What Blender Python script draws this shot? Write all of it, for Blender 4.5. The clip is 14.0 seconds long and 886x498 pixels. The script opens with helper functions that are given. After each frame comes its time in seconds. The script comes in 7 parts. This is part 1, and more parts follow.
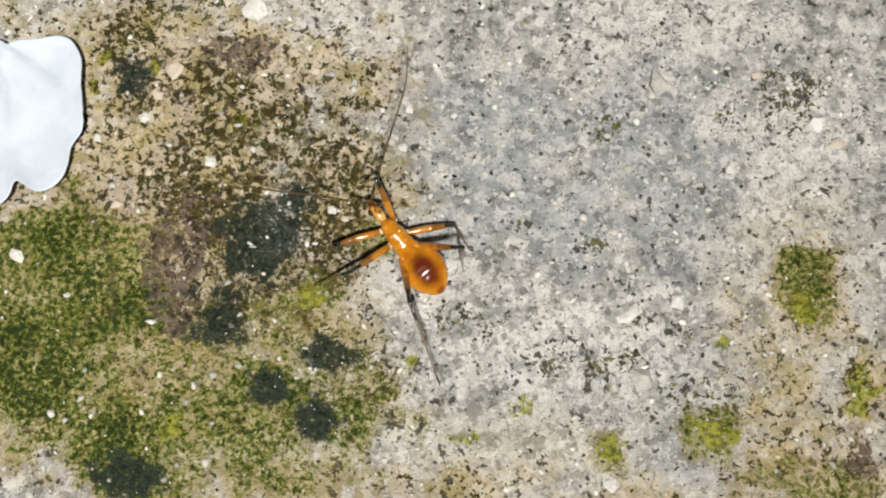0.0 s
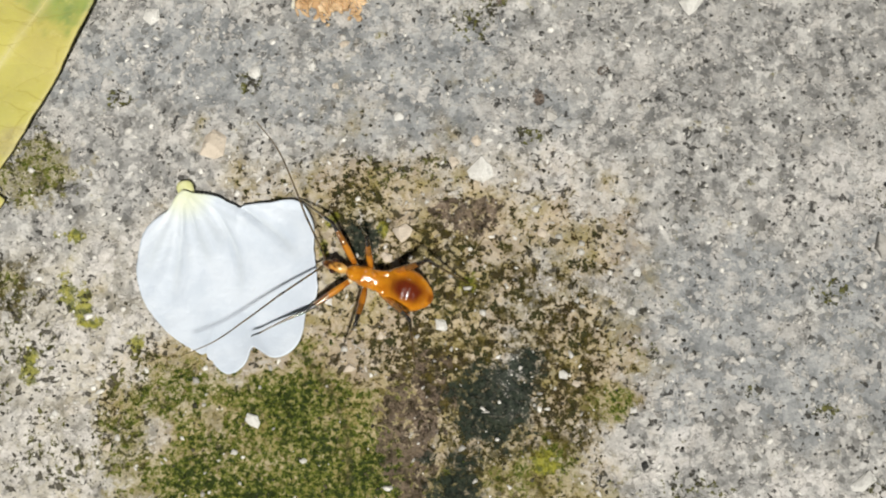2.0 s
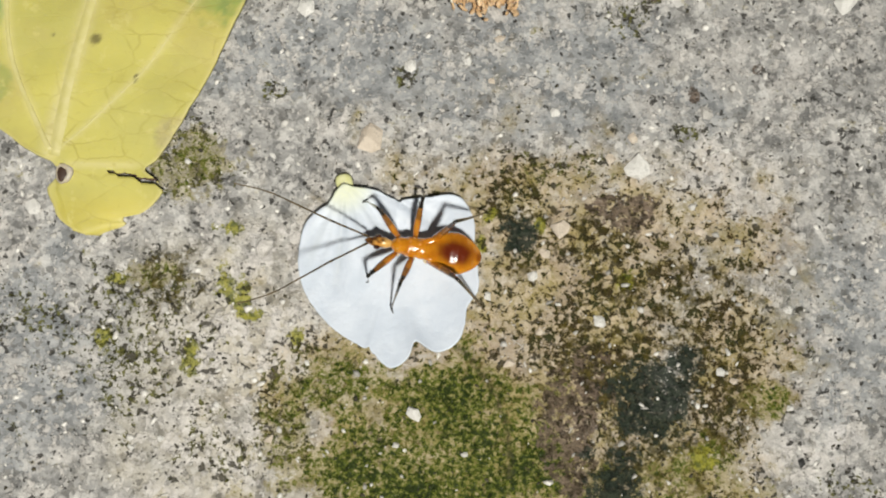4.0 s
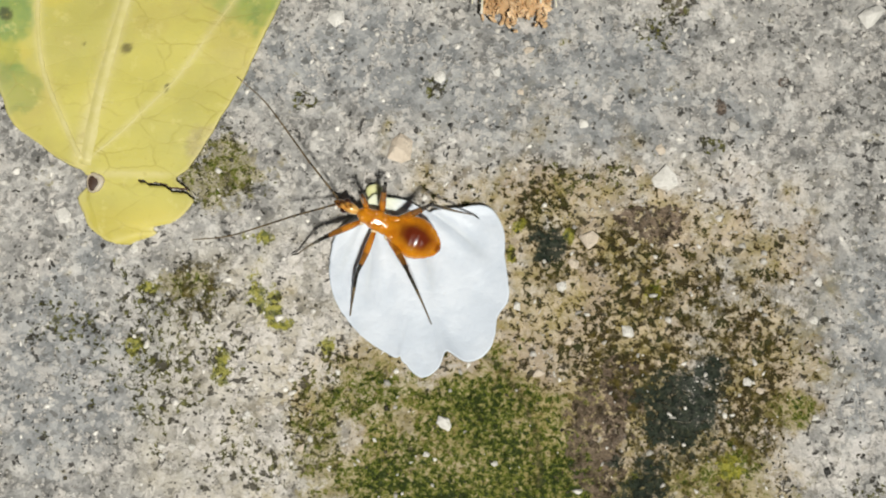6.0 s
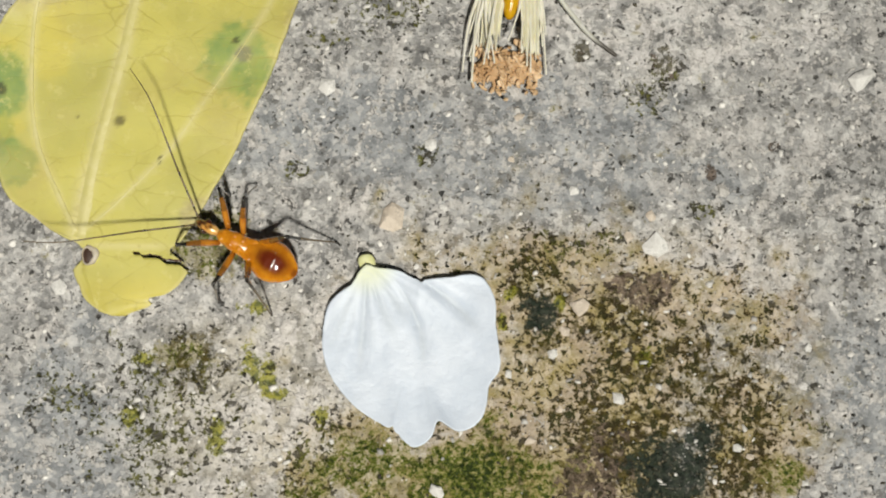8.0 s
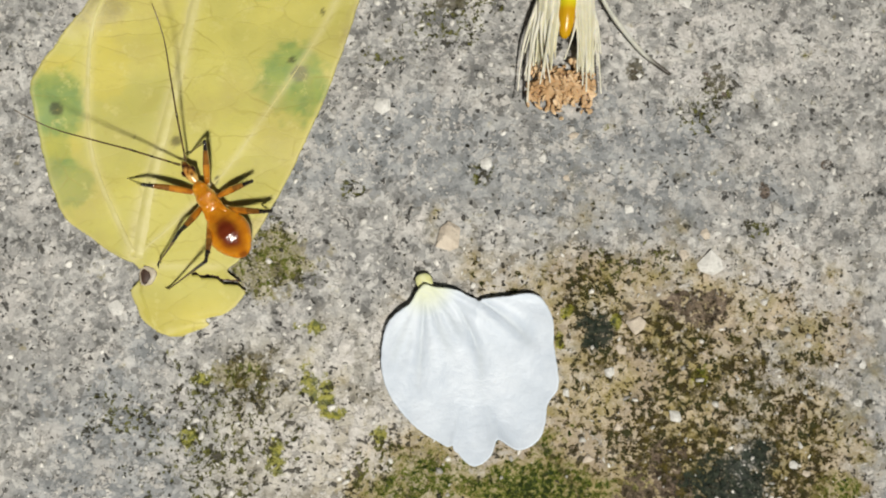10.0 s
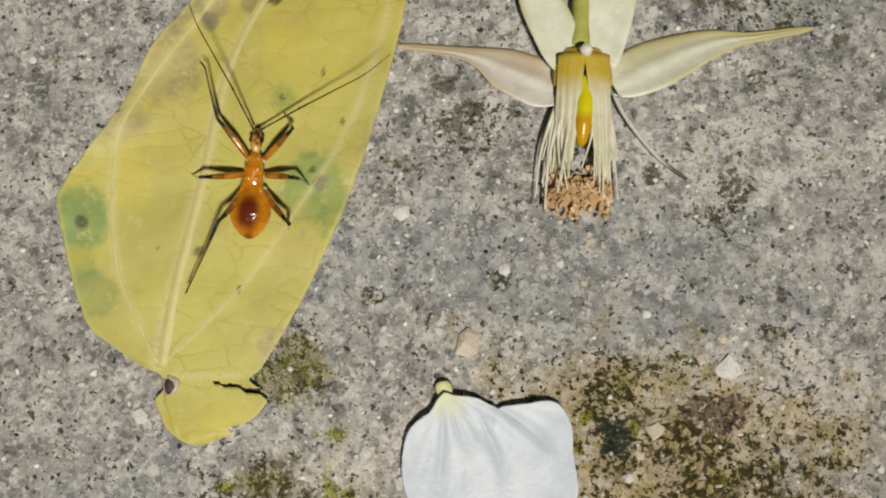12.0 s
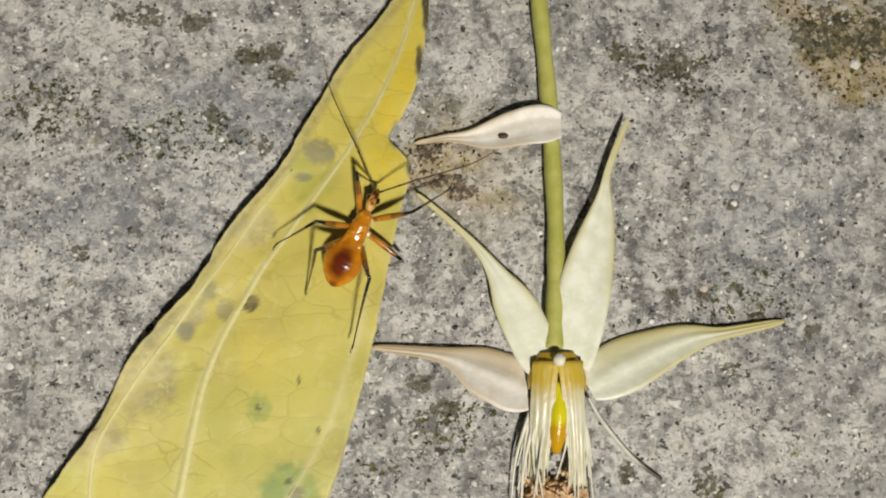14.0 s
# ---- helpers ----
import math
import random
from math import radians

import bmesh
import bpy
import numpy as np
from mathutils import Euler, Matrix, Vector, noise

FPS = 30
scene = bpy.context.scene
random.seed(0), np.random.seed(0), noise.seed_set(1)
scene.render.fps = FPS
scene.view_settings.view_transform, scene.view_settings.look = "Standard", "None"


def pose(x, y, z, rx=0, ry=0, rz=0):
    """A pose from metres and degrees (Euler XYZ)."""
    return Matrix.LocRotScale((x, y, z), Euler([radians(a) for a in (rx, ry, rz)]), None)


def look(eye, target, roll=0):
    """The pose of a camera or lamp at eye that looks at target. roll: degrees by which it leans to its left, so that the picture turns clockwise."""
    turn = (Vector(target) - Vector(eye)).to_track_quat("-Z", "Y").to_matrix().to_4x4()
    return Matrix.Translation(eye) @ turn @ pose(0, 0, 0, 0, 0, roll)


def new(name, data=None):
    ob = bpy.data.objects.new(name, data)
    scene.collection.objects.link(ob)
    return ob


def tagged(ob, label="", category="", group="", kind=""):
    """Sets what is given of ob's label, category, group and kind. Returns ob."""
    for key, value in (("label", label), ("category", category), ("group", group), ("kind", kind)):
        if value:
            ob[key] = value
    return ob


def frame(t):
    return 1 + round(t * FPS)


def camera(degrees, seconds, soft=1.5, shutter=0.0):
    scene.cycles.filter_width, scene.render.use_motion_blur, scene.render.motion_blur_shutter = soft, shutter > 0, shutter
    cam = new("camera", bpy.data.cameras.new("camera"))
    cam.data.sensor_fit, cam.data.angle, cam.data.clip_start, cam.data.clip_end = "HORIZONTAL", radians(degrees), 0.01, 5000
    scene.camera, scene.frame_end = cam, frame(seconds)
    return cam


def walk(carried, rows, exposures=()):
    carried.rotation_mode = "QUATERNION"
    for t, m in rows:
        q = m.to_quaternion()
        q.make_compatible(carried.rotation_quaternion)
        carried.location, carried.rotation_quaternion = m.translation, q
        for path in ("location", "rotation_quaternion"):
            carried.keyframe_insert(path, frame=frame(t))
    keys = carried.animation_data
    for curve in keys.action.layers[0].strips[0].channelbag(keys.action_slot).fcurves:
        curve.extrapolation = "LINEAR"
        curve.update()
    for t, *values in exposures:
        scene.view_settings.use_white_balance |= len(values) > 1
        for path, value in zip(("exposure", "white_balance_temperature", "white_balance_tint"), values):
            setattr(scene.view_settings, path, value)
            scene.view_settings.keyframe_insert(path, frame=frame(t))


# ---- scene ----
MM = 0.001
cam = camera(55.0, 14.0, soft=2.0)
PATH = [
    (0, 0.04228, -0.03448, 0.06908, 7.37, -0.60, -0.32),
    (0.5, 0.03715, -0.03139, 0.06966, 7.53, -0.27, -0.24),
    (1, 0.03429, -0.02917, 0.06956, 7.52, -0.25, -0.05),
    (1.5, 0.03073, -0.02422, 0.07046, 7.66, -0.14, -0.24),
    (2, 0.02402, -0.02153, 0.07108, 7.82, -0.00, -0.11),
    (2.5, 0.01479, -0.02065, 0.07178, 8.09, 0.61, 0.23),
    (2.7, 0.01109, -0.02116, 0.07177, 7.91, 0.37, 0.37),
    (4.8, 0.00865, -0.02026, 0.07123, 6.45, -1.20, 0.55),
    (5, 0.00741, -0.02031, 0.07128, 6.70, -1.32, 0.55),
    (5.5, 0.00780, -0.02049, 0.07135, 6.68, -1.32, 0.64),
    (6, 0.00645, -0.01966, 0.07188, 6.57, -1.44, 0.66),
    (6.5, 0.00806, -0.01826, 0.07243, 6.31, -1.08, 0.57),
    (7, 0.00898, -0.01784, 0.07288, 6.42, -1.02, 0.38),
    (7.2, 0.00899, -0.01635, 0.07326, 6.03, -0.95, 0.42),
    (9.3, 0.00400, -0.01183, 0.07316, 5.76, -1.37, 0.07),
    (9.5, 0.00376, -0.01179, 0.07313, 5.91, -1.44, 0.06),
    (10, 0.00195, -0.01122, 0.07346, 5.75, -1.55, 0.06),
    (10.5, 0.00049, -0.00999, 0.07371, 6.06, -1.39, 0.06),
    (11, -0.00148, -0.00821, 0.07414, 6.27, -1.21, 0.03),
    (11.5, -0.00148, -0.00623, 0.07479, 6.36, -0.92, -0.12),
    (12, 0.00108, -0.00303, 0.07512, 6.53, -0.89, -0.16),
    (12.5, 0.00169, 0.00207, 0.07571, 6.97, -1.15, -0.39),
    (13, 0.00032, 0.00464, 0.07578, 7.16, -1.17, -0.29),
    (13.5, 0.00194, 0.01683, 0.07784, 7.24, -1.21, -0.65),
    (14, 0.00328, 0.02264, 0.07874, 7.52, -0.95, -0.89),
]
walk(cam, [(t, pose(*row)) for t, *row in PATH],
     exposures=[(0, 0.20, 6500, 10), (0.5, -0.02, 6500, 10), (1, 0.02, 6500, 10), (2, 0.04, 6500, 10), (2.5, -0.21, 6500, 9.5), (2.7, -0.16, 6500, 9.5), (4.8, -0.05, 6570, 9.2), (7.2, -0.08, 6570, 9.2), (9.3, -0.10, 6570, 9.2),
                (11, -0.16, 6650, 9.2), (11.4, -0.34, 6800, 9.5), (12.2, -0.42, 6870, 9.5), (12.7, -0.37, 6870, 9.5), (13.1, -0.20, 6800, 10), (14, -0.22, 6800, 10)])

# ---- light: night, one small torch held south of the slab's middle, faint sky ----
world = bpy.data.worlds.new("night_sky")
world.use_nodes = True
world.node_tree.nodes["Background"].inputs[0].default_value = (0.82, 0.9, 1.0, 1)
world.node_tree.nodes["Background"].inputs[1].default_value = 0.04
scene.world = world
torch = new("torch", bpy.data.lights.new("torch", "AREA"))
torch.data.shape, torch.data.size, torch.data.energy = "DISK", 0.034, 0.60
torch.data.color = (1.0, 0.965, 0.875)
torch.data.spread = radians(90)
torch.matrix_world = look((0.062, -0.165, 0.40), (-0.025, 0.015, 0.0))


# ---- material helpers ----
class Nodes:
    """A node material under construction."""

    def __init__(self, name):
        self.mat = bpy.data.materials.new(name)
        self.mat.use_nodes = True
        self.tree = self.mat.node_tree
        self.bsdf = self.tree.nodes["Principled BSDF"]
        self.coord = self.tree.nodes.new("ShaderNodeTexCoord").outputs["Object"]

    def link(self, a, b):
        self.tree.links.new(a, b)

    def put(self, node, socket, value):
        if hasattr(value, "is_linked"):
            self.link(value, node.inputs[socket])
        else:
            node.inputs[socket].default_value = value

    def noise(self, per_mm, detail=4.0, rough=0.55, vector=None):
        n = self.tree.nodes.new("ShaderNodeTexNoise")
        n.inputs["Scale"].default_value = per_mm * 1000
        n.inputs["Detail"].default_value = detail
        n.inputs["Roughness"].default_value = rough
        self.link(vector or self.coord, n.inputs["Vector"])
        return n.outputs["Fac"]

    def cells(self, per_mm, feature="F1", out="Distance", vector=None):
        n = self.tree.nodes.new("ShaderNodeTexVoronoi")
        n.feature = feature
        n.inputs["Scale"].default_value = per_mm * 1000
        self.link(vector or self.coord, n.inputs["Vector"])
        return n.outputs[out]

    def warp(self, per_mm, amount):
        n = self.tree.nodes.new("ShaderNodeTexNoise")
        n.inputs["Scale"].default_value = per_mm * 1000
        self.link(self.coord, n.inputs["Vector"])
        s = self.tree.nodes.new("ShaderNodeVectorMath")
        s.operation = "SCALE"
        self.link(n.outputs["Color"], s.inputs[0])
        s.inputs["Scale"].default_value = amount * MM
        a = self.tree.nodes.new("ShaderNodeVectorMath")
        a.operation = "ADD"
        self.link(self.coord, a.inputs[0])
        self.link(s.outputs[0], a.inputs[1])
        return a.outputs[0]

    def math(self, op, a, b=0.0, clamp=False):
        n = self.tree.nodes.new("ShaderNodeMath")
        n.operation, n.use_clamp = op, clamp
        self.put(n, 0, a)
        self.put(n, 1, b)
        return n.outputs[0]

    def ramp(self, value, lo, hi, a=0.0, b=1.0):
        n = self.tree.nodes.new("ShaderNodeMapRange")
        n.interpolation_type = "SMOOTHSTEP"
        self.put(n, 0, value)
        for i, v in enumerate((lo, hi, a, b)):
            n.inputs[i + 1].default_value = v
        return n.outputs[0]

    def mix(self, fac, a, b):
        n = self.tree.nodes.new("ShaderNodeMix")
        n.data_type = "RGBA"
        self.put(n, 0, fac)
        for i, v in ((6, a), (7, b)):
            self.put(n, i, v if hasattr(v, "is_linked") else (*v, 1))
        return n.outputs[2]

    def attr(self, name):
        n = self.tree.nodes.new("ShaderNodeAttribute")
        n.attribute_name = name
        return n.outputs["Fac"]

    def island(self):
        return self.tree.nodes.new("ShaderNodeNewGeometry").outputs["Random Per Island"]

    def each(self):
        return self.tree.nodes.new("ShaderNodeObjectInfo").outputs["Random"]

    def bump(self, height, depth_mm, strength=1.0):
        n = self.tree.nodes.new("ShaderNodeBump")
        n.inputs["Strength"].default_value = strength
        n.inputs["Distance"].default_value = depth_mm * MM
        self.link(height, n.inputs["Height"])
        self.link(n.outputs[0], self.bsdf.inputs["Normal"])

    def done(self, color, rough=0.6, **extra):
        self.put(self.bsdf, "Base Color", color if hasattr(color, "is_linked") else (*color, 1))
        self.put(self.bsdf, "Roughness", rough)
        for key, value in extra.items():
            self.put(self.bsdf, key.replace("_", " "), value)
        return self.mat


def slab_material():
    m = Nodes("weathered_concrete")
    add, mul = (lambda p, q: m.math("ADD", p, q)), (lambda p, q: m.math("MULTIPLY", p, q))
    most = lambda p, q: m.math("MAXIMUM", p, q)

    def ragged(mask, per_mm, reach, lo, hi, rough=0.74):
        """A stain whose edge breaks up into specks."""
        return m.ramp(add(m.attr(mask), mul(m.noise(per_mm, 6, rough), reach)), lo, hi)

    def chips(per_mm, vector):
        """A random value for each grain of a mosaic."""
        split = m.tree.nodes.new("ShaderNodeSeparateColor")
        m.link(m.cells(per_mm, out="Color", vector=vector), split.inputs[0])
        return split.outputs

    tan = ragged("tan", 0.42, 1.5, 0.86, 1.78)
    green = ragged("green", 0.45, 2.0, 1.10, 1.95)
    lime = ragged("lime", 0.95, 2.8, 1.95, 2.25)
    algae = ragged("dark", 0.95, 2.9, 1.76, 2.14, 0.80)
    blue = ragged("blue", 0.25, 1.2, 0.85, 1.45)
    pale = ragged("pale", 0.38, 2.0, 1.30, 1.75)
    brown = ragged("brown", 0.55, 2.0, 1.40, 2.00)
    fleck = ragged("fleck", 0.40, 1.6, 1.0, 1.6)
    blotch = ragged("blotch", 0.62, 2.4, 1.55, 2.05)
    soot = ragged("soot", 0.50, 1.7, 0.88, 1.40)
    coarse = m.attr("coarse")
    stained = most(tan, fleck)
    w, w2, w3 = m.warp(0.6, 0.9), m.warp(1.3, 0.9), m.warp(1.7, 0.75)
    mid, fine, tiny = m.noise(0.46, 6, 0.70), m.noise(1.9, 4, 0.68), m.noise(5.0, 3, 0.7)
    sand, small = chips(1.15, m.warp(1.1, 1.3)), chips(2.3, w2)
    # cement: a mosaic of dark, middling and pale sand under a cloudy skin
    tone = add(add(mul(mid, 0.95), mul(sand[0], 0.22)), add(mul(small[0], 0.10), mul(m.noise(0.16, 4, 0.6), 0.25)))
    tone = add(tone, add(mul(pale, 0.055), mul(mul(coarse, m.math("SUBTRACT", add(mul(m.noise(0.45, 6, 0.70, w), 0.85), mul(m.noise(0.11, 4, 0.6), 0.3)), 0.575)), 1.05)))
    c = m.mix(m.ramp(tone, 0.56, 0.78), (0.150, 0.150, 0.148), (0.345, 0.342, 0.335))
    c = m.mix(m.ramp(tone, 0.78, 0.95), c, (0.600, 0.590, 0.572))
    c = m.mix(m.ramp(sand[1], 0.66, 0.98, 0, 0.30), c, (0.330, 0.318, 0.302))
    c = m.mix(mul(blue, 0.72), c, m.mix(m.ramp(tone, 0.57, 0.94), (0.196, 0.211, 0.225), (0.350, 0.364, 0.378)))
    c = m.mix(m.ramp(add(m.attr("beige"), mul(m.noise(0.5, 5, 0.7), 1.2)), 0.75, 1.6, 0, 0.62), c, m.mix(m.ramp(tone, 0.55, 0.85), (0.300, 0.268, 0.200), (0.560, 0.510, 0.415)))
    flakes = m.ramp(add(m.noise(0.5, 5, 0.7, w), mul(sand[2], 0.05)), 0.505, 0.565, 0.0, 1.0)
    c = m.mix(mul(mul(pale, flakes), 0.66), c, m.mix(m.ramp(fine, 0.35, 0.65), (0.60, 0.575, 0.560), (0.755, 0.725, 0.710)))
    c = m.mix(m.ramp(small[1], 0.86, 0.92, 0, 0.50), c, (0.62, 0.605, 0.58))
    c = m.mix(m.ramp(small[2], 0.88, 0.94, 0, 0.60), c, (0.105, 0.102, 0.095))
    # the warm stain: beige, pinkish and ochre by turns
    warm = m.mix(m.ramp(m.noise(0.22, 4), 0.42, 0.58), (0.405, 0.325, 0.230), (0.335, 0.272, 0.110))
    warm = m.mix(m.ramp(add(mid, mul(sand[0], 0.18)), 0.52, 0.70, 0, 0.75), warm, (0.540, 0.440, 0.305))
    c = m.mix(mul(tan, m.ramp(m.noise(0.8, 5, 0.7), 0.40, 0.66, 0.95, 0.72)), c, warm)
    # white crumbs and flakes, on bare cement more than in the stain
    plaque = m.ramp(m.noise(0.30, 6, 0.74, w), 0.535, 0.575)
    c = m.mix(mul(mul(plaque, m.ramp(tan, 0.3, 0.8, 0.55, 0.10)), m.ramp(m.noise(1.2, 4), 0.35, 0.55, 0.4, 1.0)), c, (0.60, 0.575, 0.550))
    flake = m.ramp(add(m.noise(0.55, 5, 0.68, w), add(mul(pale, 0.05), mul(tan, -0.06))), 0.575, 0.615)
    flake2 = m.ramp(add(m.noise(1.9, 3, 0.6, w2), mul(tan, -0.025)), 0.622, 0.65)
    light = most(mul(flake, 0.8), flake2)
    c = m.mix(mul(light, 0.85), c, m.mix(m.ramp(fine, 0.35, 0.65), (0.48, 0.46, 0.44), (0.72, 0.69, 0.655)))
    # olive film and a dark crust that creeps through the stain in winding threads
    worm = m.noise(1.75, 4, 0.62, m.warp(1.7, 0.9))
    crust = add(worm, add(mul(soot, 0.075), add(add(mul(m.noise(0.16, 4, 0.6), 0.22), -0.115), m.ramp(tan, 0.0, 0.9, -0.13, 0.0))))
    film = mul(m.ramp(tan, 0.0, 0.35), m.ramp(crust, 0.505, 0.580, 0, 0.62))
    c = m.mix(film, c, m.mix(m.ramp(m.noise(0.30, 4), 0.42, 0.58), (0.235, 0.170, 0.062), (0.250, 0.195, 0.026)))
    core = m.ramp(crust, 0.576, 0.604, 0, 0.95)
    c = m.mix(core, c, m.mix(m.ramp(m.noise(0.5, 4), 0.42, 0.60), (0.032, 0.022, 0.006), (0.022, 0.027, 0.006)))
    # moss: threads at its rim, a deep mat in its middle
    mat = add(m.noise(2.2, 4, 0.64, m.warp(2.0, 0.8)), mul(m.math("SUBTRACT", m.noise(0.13, 4, 0.6), 0.5), 0.34))
    mat, moss = add(mat, add(m.ramp(green, 0.0, 1.0, -0.17, -0.015), mul(m.attr("deep"), 0.085))), m.ramp(green, 0.02, 0.25)
    c = m.mix(mul(moss, 0.50), c, m.mix(m.ramp(mid, 0.40, 0.62), (0.200, 0.165, 0.042), (0.340, 0.285, 0.125)))
    hue = m.mix(m.ramp(fine, 0.40, 0.62), (0.130, 0.140, 0.020), (0.260, 0.235, 0.080))
    c = m.mix(mul(moss, m.ramp(mat, 0.385, 0.475, 0.0, 0.85)), c, hue)
    c = m.mix(mul(moss, m.ramp(mat, 0.465, 0.530, 0, 0.92)), c, m.mix(m.ramp(m.noise(2.2, 3), 0.40, 0.60), (0.048, 0.072, 0.005), (0.098, 0.122, 0.010)))
    c = m.mix(mul(moss, m.ramp(mat, 0.550, 0.600, 0, 0.95)), c, (0.018, 0.031, 0.004))
    c = m.mix(mul(lime, 0.9), c, m.mix(m.ramp(m.noise(1.8, 4), 0.38, 0.58), (0.085, 0.10, 0.008), (0.30, 0.29, 0.035)))
    c = m.mix(m.ramp(add(m.noise(1.8, 4, 0.64, w3), m.ramp(brown, 0.0, 1.0, -0.25, 0.06)), 0.440, 0.545, 0, 0.90), c, m.mix(m.ramp(m.noise(0.9, 6, 0.75), 0.40, 0.60), (0.036, 0.025, 0.018), (0.17, 0.125, 0.095)))
    c = m.mix(m.ramp(tiny, 0.60, 0.70, 0, 0.16), c, (0.58, 0.56, 0.53))
    c = m.mix(m.ramp(tiny, 0.40, 0.30, 0, 0.22), c, (0.07, 0.066, 0.058))
    # dark specks and pores
    pore = m.ramp(add(m.noise(1.05, 4, 0.62, w), add(add(mul(stained, 0.040), mul(fleck, 0.025)), add(mul(blue, -0.02), mul(coarse, -0.02)))), 0.636, 0.664)
    pick = chips(1.45, w3)
    reach = add(add(mul(pick[0], 0.26), 0.08), mul(soot, 0.08))
    there = m.ramp(add(add(pick[1], mul(fleck, 0.62)), add(mul(tan, 0.14), mul(coarse, -0.05))), 0.81, 0.85)
    pore2 = mul(there, m.ramp(m.math("SUBTRACT", reach, m.cells(1.45, vector=w3)), 0.0, 0.09))
    dust = chips(3.1, w3)
    few = m.ramp(add(dust[1], mul(stained, 0.12)), 0.85, 0.89)
    pore3 = mul(few, m.ramp(m.math("SUBTRACT", add(mul(dust[0], 0.30), 0.12), m.cells(3.1, vector=w3)), 0.0, 0.10))
    pores = most(most(mul(pore, 0.85), mul(pore2, 0.88)), mul(pore3, 0.75))
    pores = mul(pores, m.ramp(green, 0.1, 0.9, 1.0, 0.35))
    c = m.mix(pores, c, m.mix(stained, (0.036, 0.034, 0.031), (0.024, 0.020, 0.006)))
    c = m.mix(m.ramp(add(m.noise(2.0, 4, 0.62, w3), m.ramp(fleck, 0.0, 1.0, -0.22, 0.0)), 0.530, 0.562, 0, 0.92), c, m.mix(m.ramp(m.noise(1.7, 4), 0.38, 0.62), (0.030, 0.031, 0.008), (0.13, 0.13, 0.026)))
    # olive-brown blotches on the bare cement
    c = m.mix(m.ramp(add(m.noise(1.7, 4, 0.64, w3), m.ramp(blotch, 0.0, 1.0, -0.26, 0.07)), 0.470, 0.545, 0, 0.85), c, m.mix(m.ramp(m.noise(1.3, 5, 0.7), 0.40, 0.60), (0.060, 0.054, 0.034), (0.150, 0.136, 0.092)))
    smear = m.ramp(m.noise(0.85, 6, 0.76, w), 0.49, 0.57)
    c = m.mix(mul(mul(soot, smear), 0.80), c, m.mix(m.ramp(m.noise(1.2, 4, 0.7), 0.42, 0.58), (0.024, 0.021, 0.004), (0.095, 0.074, 0.014)))
    # black-green algae with bare grains showing through
    c = m.mix(mul(algae, m.ramp(m.noise(2.1, 4, 0.7), 0.56, 0.66, 0.96, 0.35)), c, m.mix(m.ramp(fine, 0.4, 0.6), (0.007, 0.013, 0.010), (0.026, 0.037, 0.026)))
    c = m.mix(mul(m.attr("crack"), m.ramp(m.noise(0.8, 4), 0.38, 0.55, 0.2, 0.9)), c, (0.05, 0.045, 0.02))
    h = add(mul(mid, 0.6), add(mul(fine, 0.45), mul(light, 0.25)))
    h = m.math("SUBTRACT", add(add(h, mul(sand[0], 0.12)), mul(green, 0.2)), mul(most(pores, mul(core, 0.5)), 0.6))
    m.bump(h, 0.36, 1.0)
    return m.done(c, m.ramp(fine, 0.3, 0.7, 0.5, 0.85), Specular_IOR_Level=0.14)


def stone_material(name, low, high, rough=0.6):
    m = Nodes(name)
    n = m.noise(1.1, 6, 0.75)
    c = m.mix(m.ramp(n, 0.3, 0.7), low, high)
    c = m.mix(m.math("MULTIPLY", m.each(), 0.35), c, tuple(v * 0.85 for v in low))
    c = m.mix(m.ramp(m.noise(2.0, 4, 0.7), 0.54, 0.66, 0, 0.5), c, tuple(v * 0.45 for v in low))
    m.bump(m.noise(2.5, 5, 0.7), 0.12)
    return m.done(c, rough)


def grit_material(name, low, high):
    m = Nodes(name)
    c = m.mix(m.island(), low, high)
    c = m.mix(m.math("MULTIPLY", m.ramp(m.noise(4, 3), 0.4, 0.7), 0.4), c, low)
    return m.done(c, 0.65, Specular_IOR_Level=0.2)


